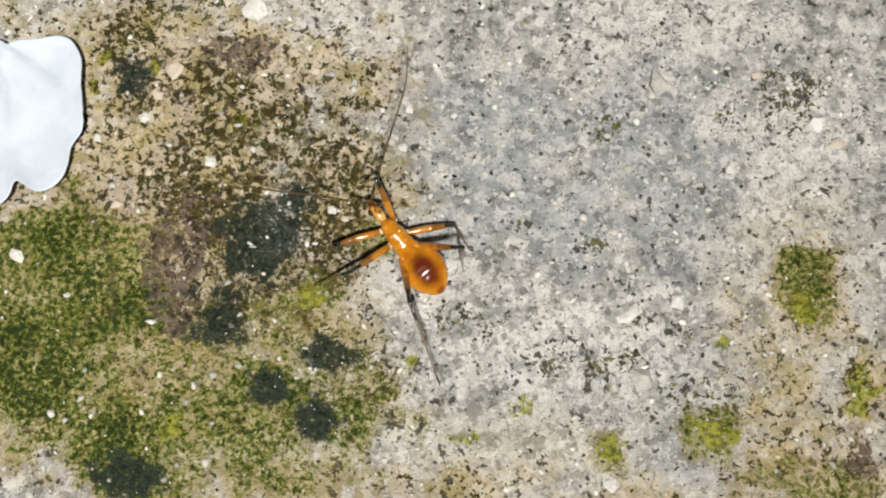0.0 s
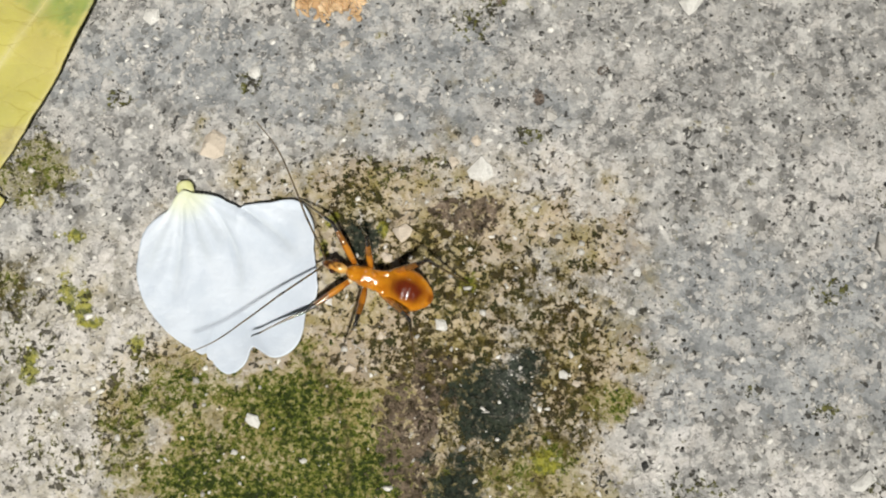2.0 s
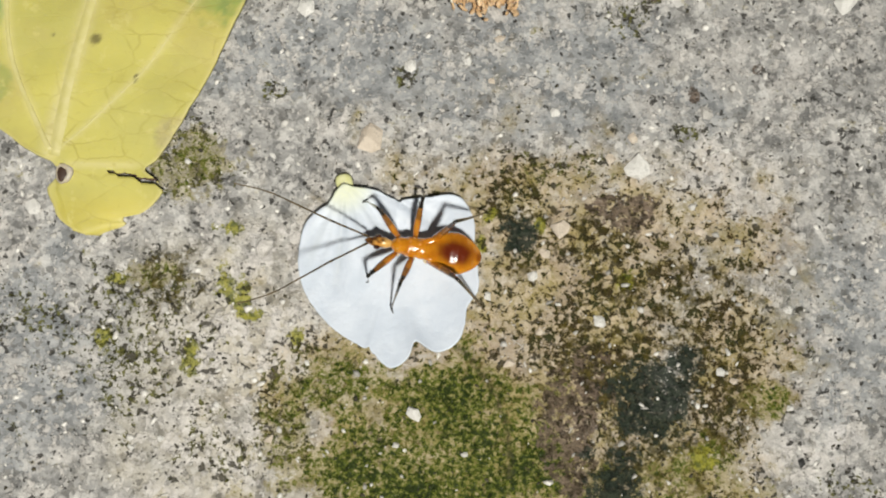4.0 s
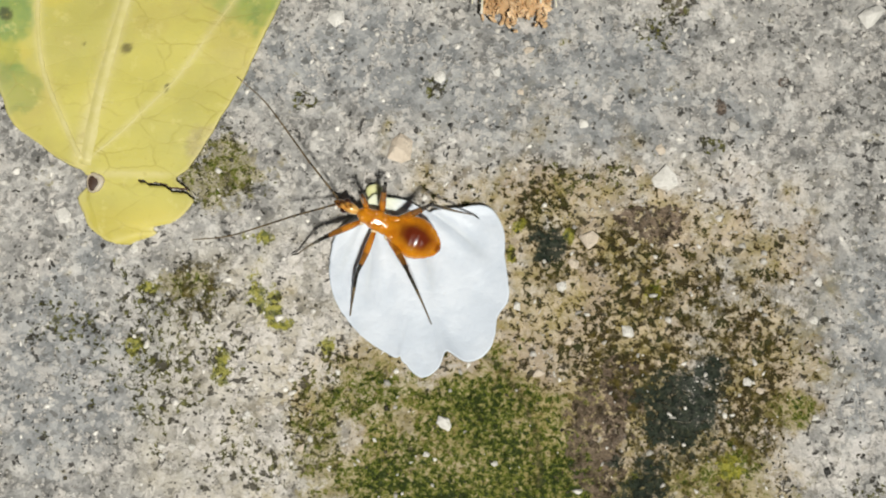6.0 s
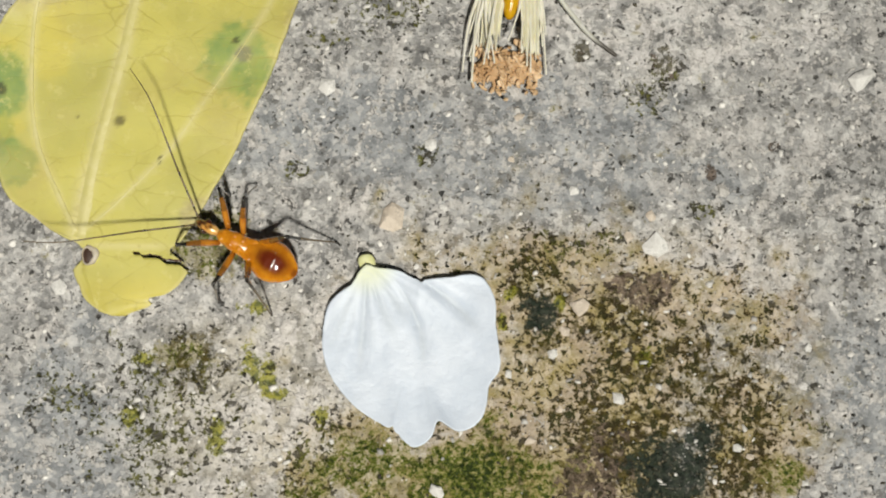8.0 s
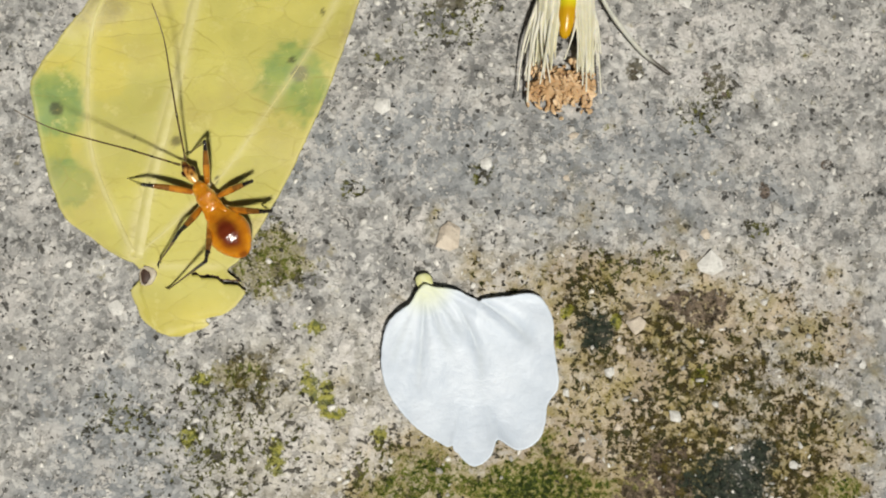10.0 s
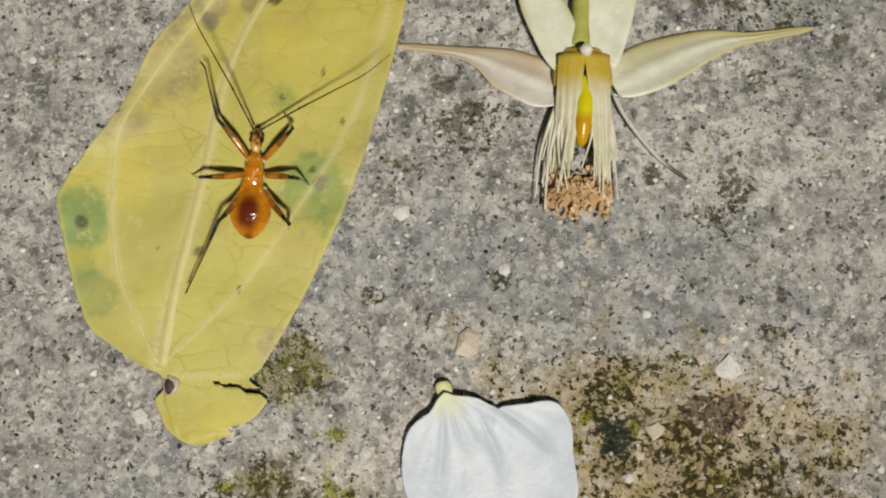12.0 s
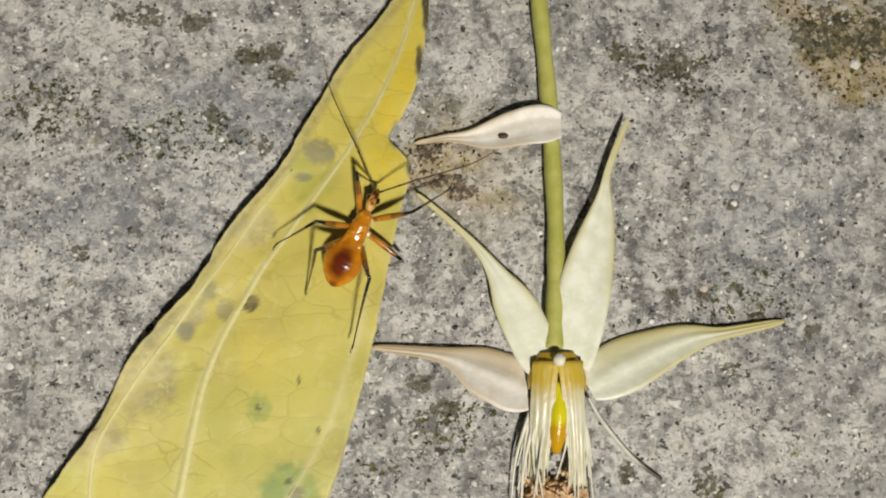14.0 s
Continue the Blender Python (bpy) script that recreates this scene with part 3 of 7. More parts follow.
GREEN3 = [(56.3, -15.5, 2.2, 0.9), (40.4, -20.2, 1.9, 1.2), (49.4, -23.6, 1, 0.8), (55.5, -25, 1.2, 1), (45.5, -31.9, 1.7, 1.2), (59.3, -31.5, 0.9, 0.7), (62, -32.4, 1.1, 1.1), (55.5, -35.5, 1.9, 1.7), (57.8, -34.9, 1.2, 1.2), (73.2, -20.8, 1.2, 0.9), (61.4, -7.4, 1.1, 0.7), (64.5, -20.2, 0.5, 0.8), (26.9, 8.4, 2.4, 2.2), (31.7, -2, 1.7, 1), (27.5, 10.7, 1, 1)]
LIME2 = [(49.5, -38.2, 1.5, 1.1), (62.8, -39.6, 0.9, 1.3), (65.5, -33.3, 1.2, 0.8), (56.6, -41.7, 1.7, 1), (66.1, -40.9, 0.8, 0.9), (44.9, -40.8, 1.7, 0.8), (40.5, -34.6, 0.7, 0.4)]
WHITE_3 = [(69.3, -4, 0.68), (41.4, -5, 0.44), (56.1, -10.4, 0.34), (71.5, -9.7, 0.39), (50.5, -13.8, 0.39), (69.2, -28.7, 0.44), (40.3, -13.8, 0.58), (-0.5, -21.8, 0.39), (-12.3, -28.1, 0.44), (-14.7, -28.8, 0.39), (34.9, -3.4, 0.48)]
PALE_STONES = [(61.1, -11.7, 1.16), (49.1, -8, 0.82), (55.3, -2.4, 0.87), (58.9, -36.2, 1.16), (65.5, -7.7, 0.82), (67.2, -3.7, 0.68), (73, -20.4, 0.87), (43, -18.6, 0.73), (16.2, 5.4, 0.48), (16.7, 3.6, 0.39), (33.3, -0.2, 0.78), (43.6, 7.9, 0.68), (-12.4, -17.4, 0.63), (-11.7, -30.2, 0.48), (-8.6, -30.8, 0.48), (-10.5, -30.2, 0.44), (8.9, -2.9, 0.58), (35.9, -4.6, 0.68)]


DEEP = [(6.4, -22.6, 2.6, 1.8), (11.6, -24.4, 3.2, 2.4), (12.8, -27.6, 3.0, 2.2), (16.4, -31.0, 3.4, 2.4), (9.0, -31.5, 5.0, 3.6), (13.4, -35.8, 6.0, 3.6), (19.0, -38.5, 5.0, 3.0), (30.0, -36.0, 5.0, 2.2), (35.0, -39.0, 3.0, 1.6), (18.0, -43.0, 3.0, 2.0)]
BEIGE = [(-6, -20, 10, 9), (-9, -30, 9, 6), (2, -30, 6, 6), (32, -38, 9, 7), (48, -42, 14, 3.5), (8, 40, 5, 6), (72, -30, 6, 10)]
GREEN_THIN = [(22, -36, 9, 5), (31, -33, 6, 4), (14, -34, 9, 6), (26, -41, 10, 4), (34, -38, 5, 4), (-10.6, -5.0, 3.0, 2.8), (-13.6, -14.6, 1.8, 1.8), (-2.0, -28.0, 2.6, 3.0)]
BLOTCH = [(-24, 56, 2.6, 1.2), (-19, 55, 2.2, 1.0), (-13, 52, 2.6, 1.3), (-10, 50, 1.8, 1.2), (-17, 46, 1.0, 1.1), (-14, 44.4, 1.5, 0.8), (-12, 43, 0.9, 1.0), (22, 52, 1.2, 1.6), (27, 51, 2.4, 1.8), (43, 53, 5.0, 3.0), (48, 54, 3.5, 3.0), (32, 37, 0.9, 0.8), (32, 29, 1.1, 0.8), (29, 28, 1.0, 0.7), (26, 28.4, 0.8, 0.8), (34, 26, 1.0, 0.8), (39, 25, 1.0, 0.8), (31, 21.6, 1.0, 0.8), (28.4, 11.4, 1.5, 1.2), (21, 12.6, 0.8, 1.2), (5, 18.6, 1.4, 1.1), (2.4, 20.6, 1.2, 0.9), (-29, 33, 1.2, 0.9)]
PALE_NORTH = [(-15, 54, 4.5, 2.6), (-9, 42, 3.4, 3.0), (-18, 41, 3.5, 3.0), (-5, 54, 3.0, 2.5), (-28, 32, 3.2, 2.0), (-22, 31, 2.5, 2.0), (-34, 45, 3.0, 2.0), (9, 50, 3.4, 2.2), (9, 26, 2.4, 2.2), (18, 46, 1.8, 2.2), (26, 40, 2.6, 2.0), (28, 43, 2.6, 1.8), (25, 47, 3.0, 1.8), (41, 14, 3.0, 2.6), (29, 22, 2.4, 1.4), (6, 18.4, 2.2, 1.4), (2, 26, 2.0, 1.6), (36, 33, 3.2, 2.0)]
TAN_SOUTH = [(27, -7.0, 12, 3.4), (36, -12, 5, 5), (30, -43.5, 9, 2.6), (44, -44.5, 9, 2.6), (58, -45.5, 8, 2.4), (18, -46, 8, 3.0), (70, -36, 5, 6), (6, 41.5, 4.5, 2.6), (8.5, 37.8, 3.0, 1.8)]


def patches(x, y, blobs, soft=0.45, rough=0.55, size=3.0):
    """Where stains lie: ragged ellipses."""
    out = np.zeros_like(x)
    ragged = value_noise(x, y, size, 5, 3.0) - 0.5
    for bx, by, rx, ry in blobs:
        d = np.sqrt(((x - bx) / rx) ** 2 + ((y - by) / ry) ** 2) + ragged * 2 * rough
        u = np.clip((1 + soft - d) / (2 * soft), 0, 1)
        out = np.maximum(out, u * u * (3 - 2 * u))
    return out


def stain_fields(x, y):
    green = np.maximum(patches(x, y, GREEN, 0.8, 0.8), 0.62 * patches(x, y, GREEN_THIN, 0.9, 0.8, 2.0))
    away = np.abs(np.hypot(x - 4.4, y + 29.8) - 12.0 + 0.5 * (value_noise(x, y, 3.0, 3, 2.0) - 0.5))
    crack = np.exp(-(away / 0.22) ** 2) * ((x > 8.0) & (y > -31.0) & (y < -18.5))
    return {"crack": crack, "fleck": np.maximum(np.maximum(patches(x, y, GREEN2, 0.9, 0.8, 1.5), patches(x, y, GREEN3, 0.9, 0.8, 1.5)), 0.75 * patches(x, y, FLECK, 0.9, 0.8)), "tan": np.maximum(patches(x, y, TAN, 1.0, 0.7), 0.75 * patches(x, y, TAN_SOUTH, 1.0, 0.7)), "deep": patches(x, y, DEEP, 0.9, 0.8, 2.0), "beige": patches(x, y, BEIGE, 1.0, 0.6), "blotch": patches(x, y, BLOTCH, 0.9, 0.6, 1.6), "coarse": np.clip((y - 12) / 16, 0, 1), "green": green, "soot": patches(x, y, SOOT, 0.9, 0.8, 2.0), "lime": np.maximum(patches(x, y, LIME, 0.8, 0.8, 1.5), 0.9 * patches(x, y, LIME2, 0.8, 0.8, 1.5)), "dark": patches(x, y, DARK, 0.9, 0.7, 2.2),
            "brown": patches(x, y, BROWN, 0.8, 0.7), "blue": patches(x, y, BLUE, 0.7, 0.7), "pale": np.maximum(patches(x, y, PALE, 0.7, 0.8), 0.85 * patches(x, y, PALE_NORTH, 0.8, 0.8))}


def relief(x, y):
    """The height of the slab's surface, in millimetres."""
    return 0.22 * (value_noise(x, y, 2.4, 5) - 0.62) + 0.35 * (value_noise(x, y, 14, 3, 5.0) - 0.5) * 0.4


def build_slab():
    far = [40 * 1.55 ** k for k in range(1, 16)]
    xs = np.array([-42 - d for d in far[::-1]] + list(np.arange(-42, 86.01, 0.28)) + [86 + d for d in far])
    ys = np.array([-50 - d for d in far[::-1]] + list(np.arange(-50, 62.01, 0.28)) + [62 + d for d in far])
    x, y = (a.ravel() for a in np.meshgrid(xs, ys))
    z = relief(x, y)
    nx, ny = len(xs), len(ys)
    i = (np.arange(ny - 1)[:, None] * nx + np.arange(nx - 1)[None]).ravel()
    me = bpy.data.meshes.new("ground")
    me.from_pydata((np.stack([x, y, z], 1) * MM).tolist(), [], np.stack([i, i + 1, i + nx + 1, i + nx], 1).tolist())
    me.polygons.foreach_set("use_smooth", [True] * len(me.polygons))
    for name, values in stain_fields(x, y).items():
        me.attributes.new(name, "FLOAT", "POINT").data.foreach_set("value", values.astype(np.float32))
    me.materials.append(CONCRETE)
    return tagged(new("ground", me), "weathered grey concrete slab stained with moss and algae", "slab", kind="structure")


slab = build_slab()


def surface(x, y):
    return float(relief(np.array([float(x)]), np.array([float(y)]))[0])


# ---- loose and set pebbles ----
def pebble_mesh(seed, material):
    """A broken, flat-faced stone, widest where it enters the cement."""
    rng = random.Random(seed)
    bm = bmesh.new()
    long, deep = rng.uniform(1.0, 1.25), rng.uniform(0.75, 1.0)
    for k in range(6):
        a = 2 * math.pi * (k + rng.uniform(-0.42, 0.42)) / 6
        r = rng.uniform(0.62, 1.12)
        bm.verts.new((long * r * math.cos(a), deep * r * math.sin(a), rng.uniform(-0.1, 0.12)))
        bm.verts.new((long * r * 0.8 * math.cos(a), deep * r * 0.8 * math.sin(a), -0.35))
    for k in range(4):
        a, r = 2 * math.pi * (k + rng.uniform(-0.4, 0.4)) / 4, rng.uniform(0.25, 0.6)
        bm.verts.new((long * r * math.cos(a), deep * r * math.sin(a), rng.uniform(0.16, 0.46)))
    made = bmesh.ops.convex_hull(bm, input=bm.verts)
    bmesh.ops.delete(bm, geom=list({v for v in made["geom_interior"] + made["geom_unused"] if isinstance(v, bmesh.types.BMVert)}), context="VERTS")
    bmesh.ops.bevel(bm, geom=[e for e in bm.edges if e.calc_length() > 0.3], offset=0.03, segments=1, affect="EDGES")
    bmesh.ops.scale(bm, vec=(MM, MM, MM), verts=bm.verts)
    me = bpy.data.meshes.new("pebble")
    bm.to_mesh(me)
    bm.free()
    me.materials.append(material)
    return me


def scatter_pebbles(places, material, label, seed):
    shapes = [pebble_mesh(seed + k, material) for k in range(10)]
    rng = random.Random(seed)
    for x, y, r in places:
        r *= 0.68 + 0.25 * step(0.7, 1.1, r)
        ob = new("pebble", rng.choice(shapes))
        ob.matrix_basis = pose(x * MM, y * MM, (surface(x, y) + 0.14 * r) * MM, rng.uniform(-7, 7), rng.uniform(-7, 7), rng.uniform(0, 360)) @ Matrix.Diagonal((r * 1.2, r * 1.2, r, 1))
        tagged(ob, label, "pebble", "pebbles set in the slab")


scatter_pebbles(WHITE_1, STONE_WHITE, "small white quartz pebble set in grey concrete", 11)
scatter_pebbles(WHITE_2, STONE_WHITE, "small white quartz pebble set in grey concrete", 31)
scatter_pebbles(CREAM, STONE_CREAM, "small cream to peach pebble set in concrete", 51)
scatter_pebbles(WHITE_3, STONE_WHITE, "small white quartz pebble set in grey concrete", 91)
scatter_pebbles(PALE_STONES, STONE_PALE, "pale grey stone fragment worn flush with the concrete", 111)
scatter_pebbles(BLACK, STONE_DARK, "tiny black stone chip set in concrete", 71)


def scatter_grit(name, count, sizes, material, label, category, seed, weight=None, lift=0.0, flat=0.6):
    """Many tiny grains in one mesh; weight: the chance at a place that a grain stays."""
    rng = np.random.RandomState(seed)
    x, y = rng.uniform(-40, 84, count), rng.uniform(-48, 60, count)
    if weight is not None:
        keep = rng.rand(count) < weight(x, y)
        x, y = x[keep], y[keep]
    bm = bmesh.new()
    bmesh.ops.create_icosphere(bm, subdivisions=1, radius=1)
    base = np.array([v.co[:] for v in bm.verts])
    faces = np.array([[v.index for v in f.verts] for f in bm.faces])
    bm.free()
    n = len(x)
    r = sizes[0] + (sizes[1] - sizes[0]) * rng.rand(n) ** 2.5
    turn = rng.uniform(0, 2 * np.pi, n)
    p = base[None] * (1 + 0.9 * (rng.rand(n, len(base), 1) - 0.5)) * np.stack([r, r * rng.uniform(0.4, 1, n), r * flat], 1)[:, None]
    c, s = np.cos(turn)[:, None], np.sin(turn)[:, None]
    p = np.stack([p[..., 0] * c - p[..., 1] * s + x[:, None], p[..., 0] * s + p[..., 1] * c + y[:, None],
                  p[..., 2] + (relief(x, y) + lift * r)[:, None]], -1)
    me = bpy.data.meshes.new(name)
    me.from_pydata((p.reshape(-1, 3) * MM).tolist(), [], (faces[None] + (np.arange(n) * len(base))[:, None, None]).reshape(-1, 3).tolist())
    me.polygons.foreach_set("use_smooth", [True] * len(me.polygons))
    me.materials.append(material)
    return tagged(new(name, me), label, category, kind="stuff")


scatter_grit("sand_grains", 5600, (0.08, 0.40), GRIT_PALE, "pale sand grains bedded in the concrete", "sand", 3,
             lambda x, y: 1 - 0.6 * np.maximum(stain_fields(x, y)["green"], stain_fields(x, y)["tan"]))
scatter_grit("dark_grit", 5600, (0.07, 0.24), GRIT_DARK, "dark grit in the pores of the concrete", "grit", 5,
             lambda x, y: 0.30 + 0.7 * stain_fields(x, y)["tan"], flat=0.35)
scatter_grit("moss", 26000, (0.08, 0.24), MOSS, "green moss tufts in the slab's pores", "moss", 9,
             lambda x, y: np.clip(stain_fields(x, y)["green"] * (value_noise(x, y, 1.6, 3, 8.0) > 0.55) * 0.55, 0, 1), flat=0.9)


# ---- yellow leaf ----
LEAF_LEFT = [(-11.3, -19.2), (-11.0, -20.2), (-10.1, -21.4), (-8.7, -22.1), (-7.5, -22.5), (-6.9, -22.0), (-6.2, -21.6), (-5.4, -22.0), (-4.9, -22.8), (-4.4, -23.8), (-3.9, -24.8), (-2.8, -26.3), (-1.5, -28.1), (4.2, -29.9), (8.1, -30.6), (10.0, -30.7), (13.0, -29.0), (17.0, -26.0), (22.9, -23.1), (26.1, -20.8), (29.6, -17.5), (34.1, -15.0), (40.4, -10.0), (49.6, -4.7), (56.8, 0.7), (61.0, 3.4)]
LEAF_RIGHT = [(-11.3, -18.2), (-11.0, -17.4), (-10.6, -16.3), (-10.25, -16.0), (-9.9, -16.6), (-9.75, -15.3), (-9.1, -14.1), (-8.2, -13.2), (-7.5, -12.9), (-6.6, -13.6), (-5.8, -14.5), (-5.0, -13.6), (-2.7, -12.1), (-0.7, -10.9), (5.2, -8.0), (12.2, -5.2), (18.0, -3.4), (24.0, -1.8), (33.0, 0.1), (36.6, 0.9), (40.6, 1.9), (42.0, 0.9), (43.5, -0.1), (45.3, 1.0), (48.4, 2.4), (54.5, 3.6), (57.0, 3.7), (61.0, 3.7)]
MIDRIB = [(-11.4, -20.0), (-4.6, -22.4), (2.1, -20.9), (10.7, -18.9), (21.9, -16.5), (30.0, -12.4), (35.1, -8.9), (44.0, -2.8), (51.0, 0.6), (61.0, 3.5)]


def leaf_height(x, y):
    """The leaf's upper side: a low arch along its length, edges curling down, quilted between veins."""
    left, right, mid = spread(LEAF_LEFT, y), spread(LEAF_RIGHT, y), spread(MIDRIB, y)
    s = (x - mid) / max(right - mid, 0.3) if x > mid else (x - mid) / max(mid - left, 0.3)
    arch = 0.45 + 1.5 * max(0.0, math.sin(math.pi * min(1, max(0, (y + 12) / 74)))) ** 0.8
    quilt = 0.10 * math.sin(1.05 * y + 2.6 * abs(s)) * (1 - abs(s)) * min(1, 6 * abs(s))
    edge = 0.16 * math.sin(0.9 * y + (2 if s > 0 else 0)) * abs(s) ** 3
    return arch + quilt + edge + (1.25 * s * s * step(-4, 12, y) if s < 0 else -0.30 * s * s)


LEFT_VEIN = [(-4.4, -22.3), (-1.0, -24.0), (4.0, -25.9), (10.5, -26.3), (15.5, -25.7), (20.5, -23.0), (25.6, -19.4), (29.8, -16.4), (35.6, -12.4), (40.2, -9.0)]
RIGHT_VEIN = [(-4.2, -21.6), (-1.4, -18.6), (2.6, -14.8), (7.7, -11.3), (15.8, -6.3), (24.0, -3.4), (29.0, -2.2)]


def beside_vein(p):
    """The pale tissue along the three main veins."""
    wide = 0.72 - 0.42 * step(-5, 50, p.y)
    out = 0.85 * math.exp(-((p.x - spread(MIDRIB, p.y)) / wide) ** 2) * step(-6, -4.5, p.y)
    out = max(out, 0.6 * math.exp(-((p.y + 5.5) / 0.3) ** 2) * step(-22, -20, p.x) * (1 - step(-16, -14, p.x)))
    for table in (LEFT_VEIN, RIGHT_VEIN):
        if table[0][0] < p.y < table[-1][0]:
            out = max(out, 0.55 * math.exp(-((p.x - spread(table, p.y)) / 0.42) ** 2))
    return out


def near(p, blobs):
    """How far a place lies in some soft round stains."""
    out = 0.0
    for x, y, r, q in blobs:
        d = math.hypot((p.x - x) / r, (p.y - y) / q) + 0.35 * noise.noise(Vector((p.x * 0.7, p.y * 0.7, x))) + 0.25 * noise.noise(Vector((p.x * 2.1, p.y * 2.1, y)))
        out = max(out, 1 - step(0.7, 1.15, d))
    return out


def build_leaf():
    leaf = thing("fallen_leaf", "fallen yellow leaf with green blotches lying on concrete", "leaf")
    bm = bmesh.new()
    rows, across = [], 110
    ys = [-11.4 + 0.26 * k for k in range(int(72.2 / 0.26) + 1)]
    for y in ys:
        a, b = spread(LEAF_LEFT, y), spread(LEAF_RIGHT, y)
        nibble = 0.16 * noise.noise(Vector((0, y * 0.8, 3))) + 0.07 * noise.noise(Vector((0, y * 3.1, 9)))
        rows.append([bm.verts.new((x, y, leaf_height(x, y))) for x in (a + nibble + (b - a - nibble * 0.4) * k / (across - 1) for k in range(across))])
    # a tear runs in from the edge of the lobe: its lips are drawn apart
    gap = lambda x: -6.05 - 0.16 * (x + 17.4) - 0.022 * (x + 17.4) ** 2 + 0.09 * math.sin(3.1 * x) + 0.04 * math.sin(7.3 * x)
    side = {}
    for row in rows:
        for v in row:
            if -17.6 < v.co.x and v.co.y < -4:
                off, half = v.co.y - gap(v.co.x), 0.02 + 0.045 * (v.co.x + 17.6)
                side[v] = off > 0
                if abs(off) < half:
                    v.co.y = gap(v.co.x) + (half if off > 0 else -half)
    for r0, r1 in zip(rows, rows[1:]):
        for k in range(across - 1):
            cx, cy = (r0[k].co.x + r1[k + 1].co.x) / 2, (r0[k].co.y + r1[k + 1].co.y) / 2
            crack = len({side[v] for v in (r0[k], r0[k + 1], r1[k], r1[k + 1]) if v in side}) == 2
            if math.hypot(cx + 21.25, (cy + 6.3) * 0.85) < 0.66 or crack:
                continue
            bm.faces.new((r0[k], r0[k + 1], r1[k + 1], r1[k]))
    bmesh.ops.delete(bm, geom=[v for v in bm.verts if not v.link_faces], context="VERTS")
    bmesh.ops.dissolve_degenerate(bm, edges=bm.edges, dist=0.004)
    blade = part("blade", bm, LEAF, leaf)
    attribute(blade, "green", lambda p: max(near(p, [(-9.0, 10.6, 3.0, 3.4), (-28.8, 8.0, 2.4, 3.2), (-27.8, 1.5, 2.2, 2.4)]), 0.7 * near(p, [(-7.2, 40.2, 2.6, 2.6), (-7.6, 37.4, 1.2, 1.2), (-11.8, 18.9, 1.2, 1.2), (-17.0, 30.0, 1.6, 1.6), (-29.0, 5.0, 1.5, 4.5)])))
    attribute(blade, "bright", lambda p: min(1.0, 0.5 * step(8, 40, p.y) + 0.6 * step(36, 44, p.y) * step(-5, 1, p.x - 0.35 * (p.y - 44))) + 0.35 * (1 - step(-9.5, -7.0, p.y)) + 0.3 * near(p, [(-29.0, 11.6, 1.6, 0.9), (-28.5, 4.6, 2.0, 1.2), (-0.4, 45.6, 1.3, 2.2), (1.4, 51.0, 1.5, 3.5), (-0.8, 40.5, 1.6, 2.2), (-24.6, 12.0, 1.8, 4.0), (-12.0, 24.0, 2.0, 3.0)]))
    attribute(blade, "tanned", lambda p: max(0.7 * (1 - step(0.5, 1.3, p.x - spread(LEAF_LEFT, p.y))) * step(26, 34, p.y), 0.85 * step(0.2, 0.9, spread(LEFT_VEIN, p.y) - p.x) * step(13, 16, p.y), 0.75 * near(p, [(-21.6, 22.0, 2.6, 4.0), (-25.6, 16.4, 2.6, 2.0), (-18.4, 28.0, 2.4, 2.6), (-12.6, 35.0, 2.2, 2.2), (-3.6, 9.0, 1.6, 8.0), (-12.0, -3.0, 1.6, 2.0)])))
    attribute(blade, "pale", lambda p: max(beside_vein(p), 0.35 * (1 - step(0.1, 0.5, min(p.x - spread(LEAF_LEFT, p.y), spread(LEAF_RIGHT, p.y) - p.x)))))
    # bruises; those on the upper right margin are dead tissue and painted shade
    attribute(blade, "bruise_and_edge_shade", lambda p: 0.8 * near(p, [(-6.5, 42.0, 1.6, 1.2), (-16.2, 29.2, 0.7, 0.8), (-14.9, 27.4, 0.8, 0.9), (-18.4, 25.6, 0.9, 0.8), (-7.9, 39.6, 0.8, 0.5), (-8.6, 11.2, 0.8, 0.8), (0.4, 43.6, 0.7, 1.3), (2.9, 50.5, 0.6, 2.0), (3.5, 55.5, 0.5, 2.2), (1.8, 40.4, 0.5, 0.9)]))
    # first four slim marks: dead margin with its shadow put into the colour
    attribute(blade, "spot", lambda p: max(near(p, [(-12.8, 28.0, 0.85, 0.75)]), 0.75 * near(p, [(3.5, 56.0, 0.34, 2.4), (2.75, 51.0, 0.30, 1.6), (0.25, 43.6, 0.45, 0.8), (1.75, 40.6, 0.25, 0.7), (-18.9, 5.2, 0.55, 0.5), (-28.8, 7.7, 0.6, 0.7), (-11.8, 18.9, 0.38, 0.38), (-25.9, 17.2, 0.25, 0.15), (-15.4, 1.9, 0.16, 0.4), (-6.6, 16.8, 0.15, 0.45), (-9.2, 12.3, 0.3, 0.3), (-8.3, 21.2, 0.14, 0.5), (-22.5, 5.5, 0.14, 0.4)])))
    thick = blade.modifiers.new("thickness", "SOLIDIFY")
    thick.thickness, thick.offset = 0.22 * MM, -1
    # veins stand a little proud
    def vein(name, points, r0, r1, label=""):
        """A low ridge whose flanks sink into the blade."""
        bm = bmesh.new()
        line = bend([(x, y, 0) for x, y in points], 60)
        rows = []
        for k, p in enumerate(line):
            ahead = (line[min(k + 1, 59)] - line[max(k - 1, 0)]).normalized()
            side, half = Vector((ahead.y, -ahead.x, 0)), (r0 + (r1 - r0) * k / 59) * (1 + 0.12 * noise.noise(p * 0.6))
            row = []
            for i in range(11):
                u = i / 5 - 1
                q = p + side * half * u
